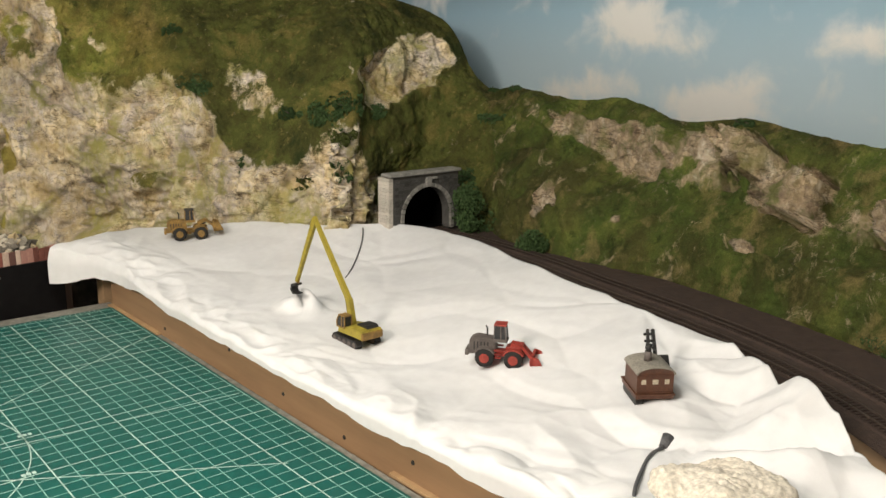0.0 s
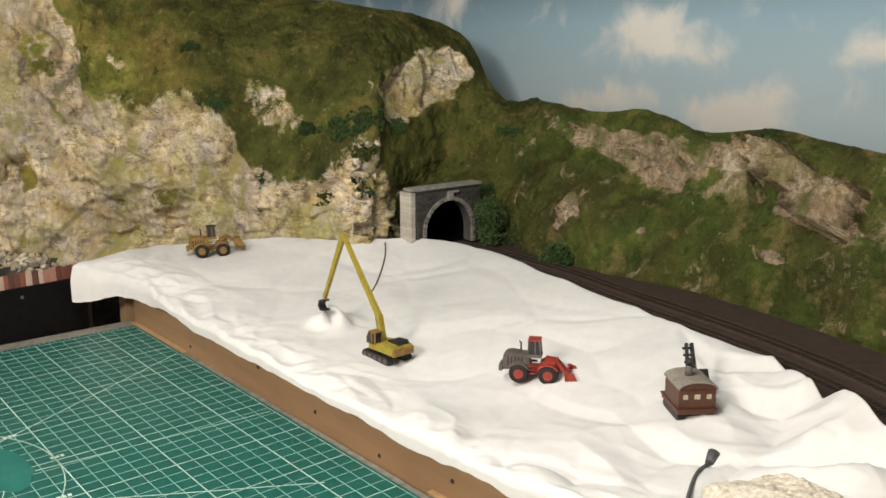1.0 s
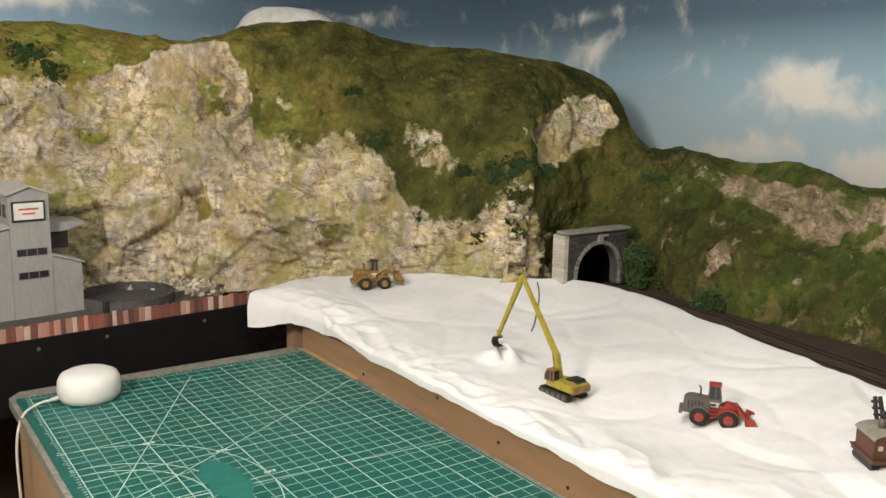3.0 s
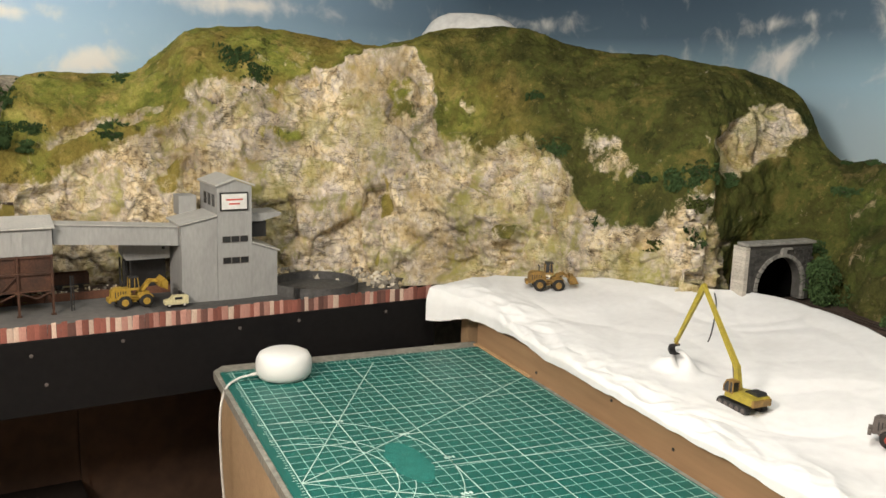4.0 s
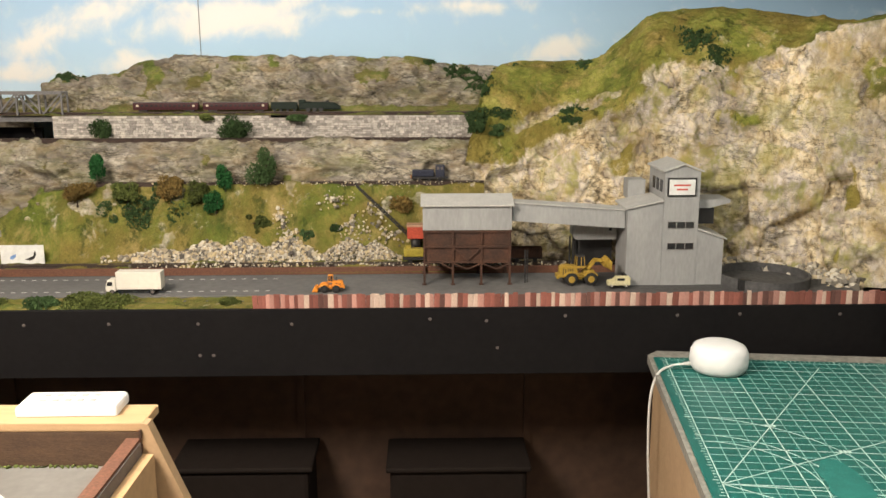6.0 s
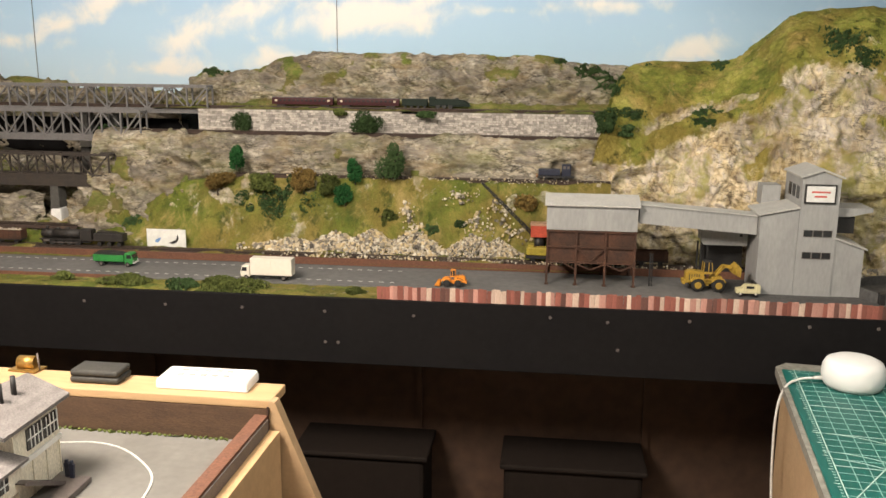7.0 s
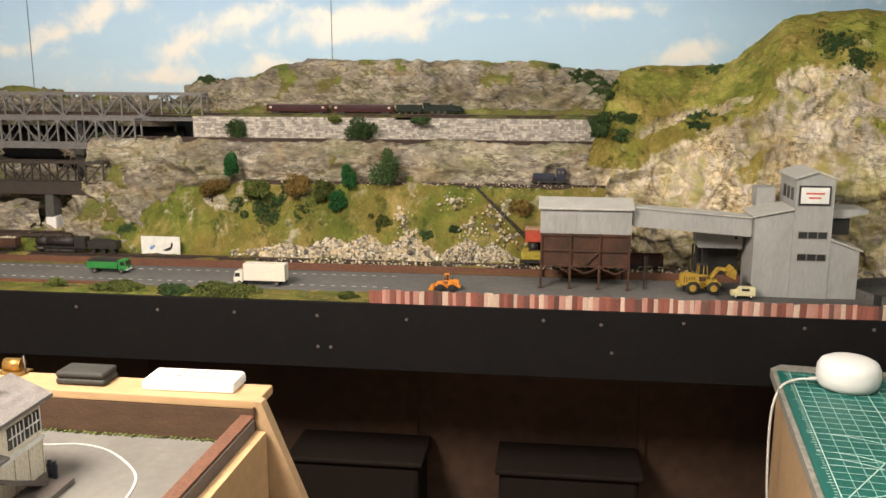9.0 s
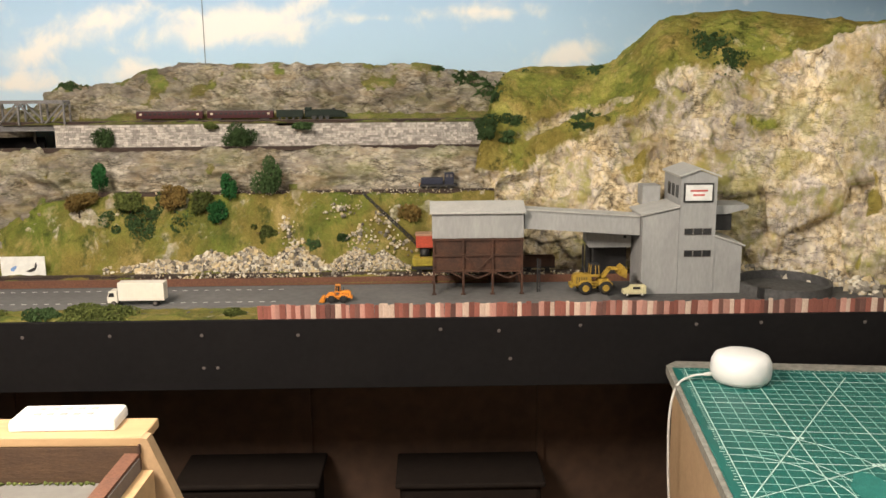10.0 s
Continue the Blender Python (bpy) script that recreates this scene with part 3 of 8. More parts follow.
def spline(pts, n):
    """Catmull-Rom through the points, n samples."""
    p = np.array(pts, float)
    p = np.vstack([2 * p[0] - p[1], p, 2 * p[-1] - p[-2]])
    t = np.linspace(0, len(p) - 3 - 1e-9, n)
    i = t.astype(int)
    f = (t - i)[:, None]
    a, b, c, d = p[i], p[i + 1], p[i + 2], p[i + 3]
    return 0.5 * (2 * b + (c - a) * f + (2 * a - 5 * b + 4 * c - d) * f ** 2 + (3 * b - a - 3 * c + d) * f ** 3)


def step(a, b, x):
    t = np.clip((x - a) / (b - a), 0, 1)
    return t * t * (3 - 2 * t)


def grid_object(name, P, material, turf=None, smooth=True):
    """A sheet of quads from an array of places, rows by columns."""
    r, c = P.shape[:2]
    idx = np.arange(r * c).reshape(r, c)
    q = np.stack([idx[:-1, :-1], idx[:-1, 1:], idx[1:, 1:], idx[1:, :-1]], -1).reshape(-1, 4)
    me = bpy.data.meshes.new(name)
    me.from_pydata(P.reshape(-1, 3).tolist(), [], q.tolist())
    me.materials.append(material)
    me.polygons.foreach_set("use_smooth", [smooth] * len(me.polygons))
    if turf is not None:
        at = me.attributes.new("turf", "FLOAT", "POINT")
        at.data.foreach_set("value", np.clip(turf, 0, 1).astype(np.float32).ravel())
    me.update()
    return new(name, me)


def fbm(P, scale, octaves=4, off=0.0):
    flat = P.reshape(-1, 3) * scale + off
    return np.array([noise.fractal(Vector(p), 0.9, 2.1, octaves) for p in flat]).reshape(P.shape[:2])


def crags(P, scale, off=0.0, squash=(1, 1, 0.6)):
    """Faceted rock: a tilted plane in each voronoi cell."""
    flat = P.reshape(-1, 3) * scale * np.array(squash) + off
    out = np.empty(len(flat))
    for i, p in enumerate(flat):
        d, c = noise.voronoi(Vector(p))
        g = noise.cell_vector(c[0] * 3.1)
        q = Vector(p) - c[0]
        out[i] = (noise.cell(c[0] * 3.1) - 0.5) * 0.8 + (g.x - 0.5) * q.x * 1.9 + (g.y - 0.5) * q.y * 1.9 + (g.z - 0.35) * q.z * 1.9
    return out.reshape(P.shape[:2])


def normals(P):
    du, dv = np.gradient(P, axis=1), np.gradient(P, axis=0)
    n = np.cross(du, dv)
    return n / (np.linalg.norm(n, axis=2, keepdims=True) + 1e-9)


# ---- the room ----
bm = bmesh.new()
box(bm, (-0.5, 1.2, -0.05), (7.0, 6.0, 0.1))
tagged(obj("floor", bm, CARPET), "dark carpeted floor of the railway room", "floor", kind="structure")
bm = bmesh.new()
box(bm, (-0.5, 1.2, 2.47), (7.0, 6.0, 0.1))
tagged(obj("ceiling", bm, PLASTER), "plain pale ceiling over the layout", "ceiling", kind="structure")
for name, c, s in (("wall_south", (-0.5, -1.75, 1.21), (7.0, 0.1, 2.42)), ("wall_west", (-3.95, 1.2, 1.21), (0.1, 5.8, 2.42)),
                   ("wall_east", (2.45, 1.2, 1.21), (0.1, 5.8, 2.42)), ("wall_north", (-0.75, 4.15, 1.21), (6.3, 0.1, 2.42))):
    bm = bmesh.new()
    box(bm, c, s)
    tagged(obj(name, bm, PLASTER), "plain cream wall of the railway room", "wall", kind="structure")
# assumed fittings for the two unseen lamps
for x, y, z, w, colour in LAMPS:
    lampbody = thing("ceiling_light", pose(x, y, 2.42), "assumed short white batten light, out of view under the ceiling", "light", "ceiling lights")
    bm = bmesh.new()
    box(bm, (0, 0, -0.015), (0.5, 0.07, 0.03), bev=0.006)
    part("housing", bm, WHITEPLASTIC, lampbody)
    bm = bmesh.new()
    cyl(bm, (0, 0, -0.03), (0, 0, -0.06), 0.012, 0.012, 12)
    part("socket", bm, WHITEPLASTIC, lampbody)

# painted sky boards, round the corner of the room
back = [L(-3.4 + 0.2 * i, 1.03) for i in range(25)]
corner = spline([back[-1], (1.78, 3.18, 0), (2.02, 3.0, 0), (2.1, 2.7, 0)], 10)[1:]
side = [(2.1, 2.7 - 0.2 * i, 0) for i in range(1, 20)]
line = np.array([list(p)[:2] for p in back] + [list(p)[:2] for p in corner] + [list(p)[:2] for p in side])
d = np.gradient(line, axis=0)
nrm = np.stack([d[:, 1], -d[:, 0]], 1) / np.linalg.norm(d, axis=1)[:, None]
bm = bmesh.new()
loop = []
for p, q in zip(line, nrm):
    o = p - q * 0.006
    loop.append([bm.verts.new((p[0], p[1], 1.0)), bm.verts.new((p[0], p[1], 2.415)), bm.verts.new((o[0], o[1], 2.415)), bm.verts.new((o[0], o[1], 1.0))])
for a, b in zip(loop, loop[1:]):
    for k in range(4):
        bm.faces.new((a[k], b[k], b[(k + 1) % 4], a[(k + 1) % 4]))
bm.faces.new(loop[0])
bm.faces.new(loop[-1][::-1])
tagged(obj("backdrop", bm, SKY, True), "hand-painted blue sky backdrop with soft white clouds", "backdrop", kind="structure")
for u in (-0.93, -1.99):
    bm = bmesh.new()
    bar(bm, L(u, 1.0275, 1.4), L(u, 1.0275, 2.41), 0.0015)
    tagged(obj("trim", bm, GREYCABLE), "thin dark joint between backdrop boards", "trim", kind="structure")

# ---- hills ----
BASE = [(-0.19, 2.62, 1.10), (-0.14, 2.59, 1.03), (0.05, 2.60, 0.97), (0.23, 2.6, 0.97), (0.33, 2.57, 0.96), (0.54, 2.54, 0.97), (0.68, 2.5, 0.97), (0.8, 2.44, 0.97), (0.89, 2.38, 0.98),
        (0.97, 2.29, 1.0), (1.05, 2.19, 1.01), (1.15, 2.08, 1.02), (1.24, 1.98, 1.03), (1.32, 1.84, 1.04), (1.37, 1.75, 1.04), (1.43, 1.80, 1.04), (1.63, 1.87, 1.04),
        (1.70, 1.69, 1.03), (1.65, 1.52, 1.03), (1.64, 1.4, 1.03), (1.64, 1.24, 1.03), (1.66, 1.08, 1.03), (1.66, 0.91, 1.03), (1.62, 0.76, 1.03), (1.59, 0.63, 1.03), (1.55, 0.48, 1.03)]
MID = [(-0.17, 2.65, 1.28), (-0.06, 2.67, 1.25), (0.07, 2.73, 1.33), (0.26, 2.7, 1.4), (0.33, 2.71, 1.51), (0.48, 2.72, 1.53), (0.63, 2.66, 1.51), (0.81, 2.65, 1.61), (1.0, 2.57, 1.63),
       (1.01, 2.46, 1.45), (1.09, 2.36, 1.4), (1.23, 2.22, 1.41), (1.27, 2.08, 1.27), (1.34, 1.92, 1.22), (1.43, 1.82, 1.28), (1.47, 1.84, 1.20), (1.71, 1.88, 1.24),
       (1.78, 1.76, 1.22), (1.79, 1.67, 1.23), (1.78, 1.47, 1.25), (1.77, 1.33, 1.22), (1.77, 1.15, 1.21), (1.77, 0.98, 1.21), (1.73, 0.84, 1.19), (1.71, 0.7, 1.18), (1.69, 0.54, 1.18)]
RIDGE = [(-0.15, 2.70, 1.4), (-0.08, 2.93, 1.53), (0.18, 2.96, 1.54), (0.28, 2.96, 1.6), (0.39, 2.95, 1.68), (0.62, 2.91, 1.69), (0.82, 2.83, 1.66), (0.94, 2.76, 1.65), (1.06, 2.68, 1.70),
         (1.12, 2.63, 1.71), (1.28, 2.52, 1.71), (1.39, 2.45, 1.67), (1.48, 2.36, 1.65), (1.58, 2.25, 1.64), (1.67, 2.14, 1.62), (1.84, 2.1, 1.59), (1.88, 2.0, 1.53),
         (1.89, 1.92, 1.42), (1.91, 1.86, 1.37), (1.91, 1.77, 1.38), (1.9, 1.55, 1.36), (1.9, 1.4, 1.37), (1.89, 1.25, 1.33), (1.87, 1.06, 1.35), (1.84, 0.9, 1.33), (1.81, 0.73, 1.32)]
for curve, ext in ((BASE, (1.50, 0.2, 1.03)), (MID, (1.66, 0.2, 1.18)), (RIDGE, (1.78, 0.2, 1.3))):
    curve += [ext, (ext[0] - 0.06, ext[1] - 0.6, ext[2])]


def big_hill(first, last, n, rows, rock_at, name, label, material):
    """A strip of the valley side between two columns of its three curves."""
    k = np.linspace(first, last, n)
    full = len(BASE)
    b, m, r = (spline(c, (full - 1) * 400 + 1) for c in (BASE, MID, RIDGE))
    pick = np.round(k * 400).astype(int).clip(0, len(b) - 1)
    b, m, r = b[pick], m[pick], r[pick]
    v = np.linspace(0, 1, rows)
    P = np.zeros((rows, n, 3))
    for i, t in enumerate(v):
        if t <= 0.45:
            f = t / 0.45
            P[i] = b + (m - b) * f
            P[i, :, :2] += (b - m)[:, :2] * (0.25 * math.sin(f * math.pi))
        elif t <= 0.93:
            f = (t - 0.45) / 0.48
            P[i] = m + (r - m) * f
            P[i, :, 2] += (r - m)[:, 2] * 0.16 * math.sin(f * math.pi)
        else:
            f = (t - 0.93) / 0.07
            away = (r - b)[:, :2]
            away = away / np.linalg.norm(away, axis=1)[:, None]
            P[i] = r
            P[i, :, :2] += away * 0.10 * f
            P[i, :, 2] -= 0.30 * f * f
    K, V = np.meshgrid(k, v)
    wob = fbm(P, 9.0, 4, 3.3)
    rock = rock_at(K + 0.35 * fbm(P, 9.0, 3, 6.1), V + 0.03 * wob, wob)
    N = normals(P)
    N[N[..., 2] < 0] *= -1
    flip = np.where((N[..., 1] > 0.0) & (N[..., 2] < 0.5), -1, 1)[..., None]
    N = N * flip
    face = step(0, 0.05, V) * (1 - step(0.90, 0.95, V))
    lean = P @ np.array([[0.83, 0.1, 0.55], [0.0, 1.0, 0.2], [-0.55, 0.0, 0.83]])
    d = rock ** 3 * (0.040 * crags(lean, 7.5, 1.7, (1, 1, 0.7)) + 0.014 * crags(lean, 19.0, 5.1, (0.8, 0.8, 1.2)) + 0.005 * crags(lean, 48.0, 8.1, (0.7, 0.7, 1.5)) + 0.02 * wob) + (1 - rock) * (0.012 * wob + 0.006 * fbm(P, 28.0, 3, 4.0) + 0.0022 * fbm(P, 130.0, 2, 8.0))
    P = P + N * (d * face)[..., None]
    ob = grid_object(name, P, material, 1 - rock)
    return tagged(ob, label, "model hill")


def spot(K, V, k, v, rk, rv, lean=0.0):
    """Soft patch on the hillside round column k and height v."""
    return np.exp(-((K - k) / rk) ** 2 - ((V - v - lean * (K - k)) / rv) ** 2)


def rock_main(K, V, w):
    hi = np.interp(K, [0, 0.8, 1.9, 2.8, 3.9, 4.2, 5.2, 5.6, 5.8, 6.0, 6.4, 7.0, 7.8, 8.0, 8.2, 8.4, 9.0, 9.6, 10.5, 10.8, 11.2, 11.5, 11.8, 12.4, 13.0, 13.5, 13.8, 14.4, 14.9, 15.3, 15.6, 16],
                   [0.35, 0.46, 0.43, 0.47, 0.44, 0.47, 0.48, 0.44, 0.52, 0.61, 0.56, 0.48, 0.46, 0.40, 0.36, 0.34, 0.36, 0.42, 0.44, 0.40, 0.39, 0.35, 0.30, 0.37, 0.43, 0.46, 0.47, 0.47, 0.46, 0.32, 0.1, -0.1])
    rock = 1 - step(hi - 0.035, hi + 0.035, V)
    knob = spot(K, V, 12.1, 0.545, 0.42, 0.045) + 0.9 * spot(K, V, 9.5, 0.52, 0.22, 0.02) + 0.8 * spot(K, V, 13.9, 0.58, 0.15, 0.03)
    crag = step(0.33, 0.50, spot(K, V, 15.25, 0.68, 1.15, 0.115, 0.085) + 0.18 * w)
    spur = step(0.3, 0.7, spot(K, V, 1.8, 0.565, 0.9, 0.035) + spot(K, V, 2.75, 0.535, 0.35, 0.02) + 0.3 * w)
    rock = np.maximum(np.maximum(rock, 0.54 * step(0.2, 0.6, knob + 0.25 * w)), np.maximum(0.85 * crag, 0.7 * spur))
    moss = spot(K, V, 5.5, 0.33, 0.55, 0.04) + spot(K, V, 7.15, 0.13, 0.16, 0.13, 0.25) + spot(K, V, 3.3, 0.30, 0.5, 0.04) + spot(K, V, 10.3, 0.17, 0.3, 0.03) + 0.8 * spot(K, V, 7.4, 0.37, 0.3, 0.05)
    moss = step(0.3, 0.8, moss + 0.55 * w) + 0.5 * spot(K, V, 15.0, 0.72, 0.25, 0.04)
    return rock * (1 - 0.75 * np.clip(moss, 0, 1))


def rock_right(K, V, w):
    lo = np.interp(K, [18.6, 19.1, 19.9, 20.3, 21.1, 21.8, 22.2, 22.7, 23.5, 24.1, 27], [0.66, 0.56, 0.48, 0.43, 0.47, 0.46, 0.40, 0.40, 0.42, 0.42, 0.4])
    hi = np.interp(K, [18.4, 18.6, 18.9, 19.4, 20.4, 21.2, 22.0, 22.5, 22.8, 23.6, 24.1, 27], [0.5, 0.64, 0.76, 0.70, 0.73, 0.72, 0.80, 0.83, 0.74, 0.64, 0.58, 0.58])
    band = step(lo - 0.03, lo + 0.03, V) * (1 - step(hi - 0.03, hi + 0.03, V))
    patch = 0.8 * step(0.35, 0.75, spot(K, V, 21.8, 0.24, 0.35, 0.05) + spot(K, V, 18.8, 0.27, 0.25, 0.06, 0.2) + spot(K, V, 20.2, 0.25, 0.25, 0.04) + 0.5 * w)
    return np.maximum(band * (1 - 0.75 * step(0.0, 0.45, w)), patch * (V < 0.42))


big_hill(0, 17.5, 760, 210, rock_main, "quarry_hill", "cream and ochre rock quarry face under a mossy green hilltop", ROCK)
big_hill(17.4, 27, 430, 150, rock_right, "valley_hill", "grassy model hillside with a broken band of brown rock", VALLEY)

# plaster summit behind the ridge
cone = np.zeros((14, 40, 3))
for i in range(14):
    for j in range(40):
        a, f = 6.28318 * j / 39, i / 13
        rr = 0.16 * max(1 - f ** 3.2, 0.0) ** 0.5
        cone[i, j] = (1.235 + rr * math.cos(a), 2.78 - 0.4 * rr * math.cos(a) + 0.5 * rr * math.sin(a), 1.618 + 0.150 * f)
cone += normals(cone) * (0.012 * fbm(cone, 18.0, 3))[..., None]
tagged(grid_object("plaster_summit", cone, SNOW), "bare white plaster peak behind the green ridge", "model hill")

# ---- layout base and terraces ----
bm = bmesh.new()
for a, b in (((-3.3, 0.013), (0.845, 0.42)),):
    box(bm, L((a[0] + b[0]) / 2, (a[1] + b[1]) / 2, 0.955), (b[0] - a[0], b[1] - a[1], 0.06), Matrix.Rotation(radians(ALPHA), 3, "Z"))
base = tagged(obj("ground", bm, YARD), "dark grey yard ground of the layout", "ground", kind="structure")
bm = bmesh.new()
prism(bm, [L(-3.3, 0.195)[:2], L(-0.62, 0.195)[:2], L(-0.3, 0.12)[:2], L(0.2, 0.06)[:2], L(0.2, 0.40)[:2], L(-3.3, 0.372)[:2]], 0.9852, 0.989, "xy")
road = tagged(obj("road", bm, ROAD), "worn grey model road with white dashed lines", "road", kind="structure")
for i in range(60):
    for v in (0.235, 0.355):
        bm = bmesh.new()
        u = -2.2 + i * 0.027
        box(bm, L(u, v, 0.9895), (0.011, 0.0016, 0.001), Matrix.Rotation(radians(ALPHA), 3, "Z"))
        part("road_mark", bm, ROADWHITE, road)

bm = bmesh.new()
box(bm, L(-1.2275, 0.006, 0.9325), (4.145, 0.012, 0.155), Matrix.Rotation(radians(ALPHA), 3, "Z"), bev=0.0015)
fascia = tagged(obj("trim", bm, BLACK), "black painted front board of the layout", "front board", kind="structure")
bm = bmesh.new()
cyl(bm, (0, 0.001, 0), (0, -0.0012, 0), 0.0042, 0.0036, 10)
bar(bm, (-0.0028, -0.0014, 0), (0.0028, -0.0014, 0), 0.0009)
screw = part("screw", bm, GREYMETAL, fascia)
screw.matrix_basis = LM(-1.30, 0.0, 0.978)
for u, z in ((-1.10, 0.978), (-0.915, 0.979), (-0.72, 0.978), (-0.515, 0.976), (-0.21, 0.985), (-0.085, 0.98), (0.09, 0.99), (0.34, 0.989), (0.48, 0.991), (0.705, 0.989), (-0.06, 0.917), (-0.72, 0.905), (-0.69, 0.905)):
    share("screw", screw.data, fascia, LM(u, 0.0, z))

# meadow strip along the front board
n, r = 260, 16
U, V = np.meshgrid(np.linspace(-3.3, -0.57, n), np.linspace(0, 1, r))
P = np.zeros((r, n, 3))
for i in range(r):
    for j in range(n):
        v = 0.014 + V[i, j] * 0.178
        z = 0.986 + 0.020 * math.sin(min(V[i, j] * 1.3, 1) * math.pi) * (0.55 + 0.45 * noise.noise(Vector((U[i, j] * 5, 1.0, v * 9))))
        P[i, j] = L(U[i, j], v, z + 0.003 * noise.noise(Vector((U[i, j] * 60, v * 60, 0))))
tagged(grid_object("grass_verge", P, MEADOW, np.ones((r, n))), "strip of green scatter grass along the front board", "grass", kind="stuff")

# slope from the railway up to the lower line, then rock, ledge, wall
PROF = [(0.415, 0.990), (0.43, 0.998), (0.515, 1.000), (0.535, 1.008), (0.60, 1.165), (0.615, 1.196), (0.655, 1.199)]


def terrace(u0, u1, n, prof, rows, rockiness, name, label, material, amp, lower=None):
    pr = np.array(prof)
    t = np.linspace(0, 1, rows)
    seg = np.concatenate([[0], np.cumsum(np.linalg.norm(np.diff(pr, axis=0), axis=1))])
    vs, zs = np.interp(t * seg[-1], seg, pr[:, 0]), np.interp(t * seg[-1], seg, pr[:, 1])
    us = np.linspace(u0, u1, n)
    P = np.zeros((rows, n, 3))
    for j, u in enumerate(us):
        k = lower(u) if lower else 1.0
        for i in range(rows):
            P[i, j] = L(u, vs[i], pr[0, 1] + (zs[i] - pr[0, 1]) * k)
    w = fbm(P, 11.0, 4, 2.2)
    TT = np.repeat(t[:, None], n, 1)
    rock = rockiness(us[None, :].repeat(rows, 0), TT, w)
    N = normals(P)
    N[N[..., 2] < 0] *= -1
    edge = step(0, 0.06, TT) * (1 - step(0.94, 1.0, TT))
    calm = 1 - 0.75 * step(0.60, 0.80, TT) if name in ("rear_hill", "rock_cutting") else 1.0
    bent = P @ np.array([[0.92, 0.1, 0.5], [0.0, 1.0, 0.3], [-0.45, 0.0, 1.9]])
    strata = 1 - 2.6 * np.abs(fbm(bent, 8.0, 3, 7.7))
    P = P + N * ((rock * amp * calm * (2.0 * strata + 0.9 * crags(bent, 9.0, 4.0, (1, 1, 0.8)) + 0.3 * crags(bent, 30.0, 9.0)) + 0.010 * w * (amp > 0.004)) * edge)[..., None]
    return tagged(grid_object(name, P, material, 1 - rock), label, "model hill")


terrace(-1.80, -0.05, 380, PROF, 90, lambda U, T, w: step(0.45, 0.65, w) * (T > 0.3) * 0.8, "meadow_bank", "sunny green and straw-coloured meadow bank above the railway", MEADOW, 0.005,
        lambda u: float(np.interp(u, [-1.80, -1.70, -1.6, -1.44, -1.29, -1.1, 0.2], [0.10, 0.22, 0.36, 0.60, 0.90, 1.0, 1.0])))
terrace(-1.62, -0.08, 330, [(0.622, 1.03), (0.645, 1.19), (0.66, 1.215), (0.672, 1.26), (0.69, 1.305), (0.705, 1.314), (0.765, 1.315)], 70,
        lambda U, T, w: np.clip(1 - 0.9 * step(0.58, 0.78, w), 0, 1), "rock_cutting", "grey-brown plaster rock cutting between two railway levels", GREYROCK, 0.010)
HILL = [(-1.46, 1.40), (-1.40, 1.47), (-1.35, 1.499), (-1.25, 1.498), (-1.17, 1.501), (-1.11, 1.534), (-0.99, 1.556), (-0.91, 1.563), (-0.76, 1.554), (-0.59, 1.563), (-0.41, 1.552), (-0.25, 1.552), (-0.15, 1.53), (0.05, 1.52), (0.4, 1.53)]
hx, hz = [p[0] for p in HILL], [p[1] for p in HILL]
terrace(-1.46, 0.3, 380, [(0.76, 1.384), (0.83, 1.387), (0.86, 1.42), (0.90, 1.49), (0.95, 1.56), (0.985, 1.50)], 90,
        lambda U, T, w: np.clip(1 - step(0.10, 0.35, T - 0.62 + w * 0.8) * 0.8 - (T < 0.27), 0, 1), "rear_hill", "pale grey rocky hill with green patches behind the upper line", GREYROCK, 0.015,
        lambda u: (float(np.interp(u, hx, hz)) - 1.384) / 0.176)
for u0, u1, top in ((-3.2, -1.85, 1.49), (-1.95, -1.42, 1.44)):
    terrace(u0, u1, 120, [(0.91, 1.20), (0.915, 1.30), (0.94, 1.40), (0.97, top), (1.0, top - 0.06)], 60,
            lambda U, T, w: np.clip(1 - step(0.74, 0.86, T + 0.2 * w), 0, 1), "gorge_hill", "dark rocky gorge side beyond the girder bridges", GREYROCK, 0.016,
            lambda u, a=u0, b=u1: 0.85 + 0.15 * math.sin(min(max((u - a) / (b - a), 0), 1) * math.pi * 0.85 + 0.3))
terrace(-1.80, -1.30, 140, [(0.56, 1.0), (0.58, 1.06), (0.63, 1.16), (0.66, 1.24), (0.70, 1.30), (0.76, 1.31)], 70, lambda U, T, w: np.clip(1 - step(0.2, 0.35, w), 0, 1),
        "bridge_abutment_rock", "brown plaster rock carrying the ends of the girder bridges", GREYROCK, 0.014, lambda u: float(np.interp(u, [-1.80, -1.70, -1.62, -1.48, -1.3], [0.08, 0.3, 0.62, 1.0, 1.0])))
terrace(-3.2, -1.5, 160, [(0.40, 0.986), (0.46, 0.998), (0.50, 1.0), (0.56, 1.03), (0.60, 1.035), (0.88, 1.06)], 50, lambda U, T, w: np.clip(step(0.55, 0.75, T + 0.4 * w), 0, 1), "gorge_floor", "flat green and stony ground under the bridges", MEADOW, 0.006)

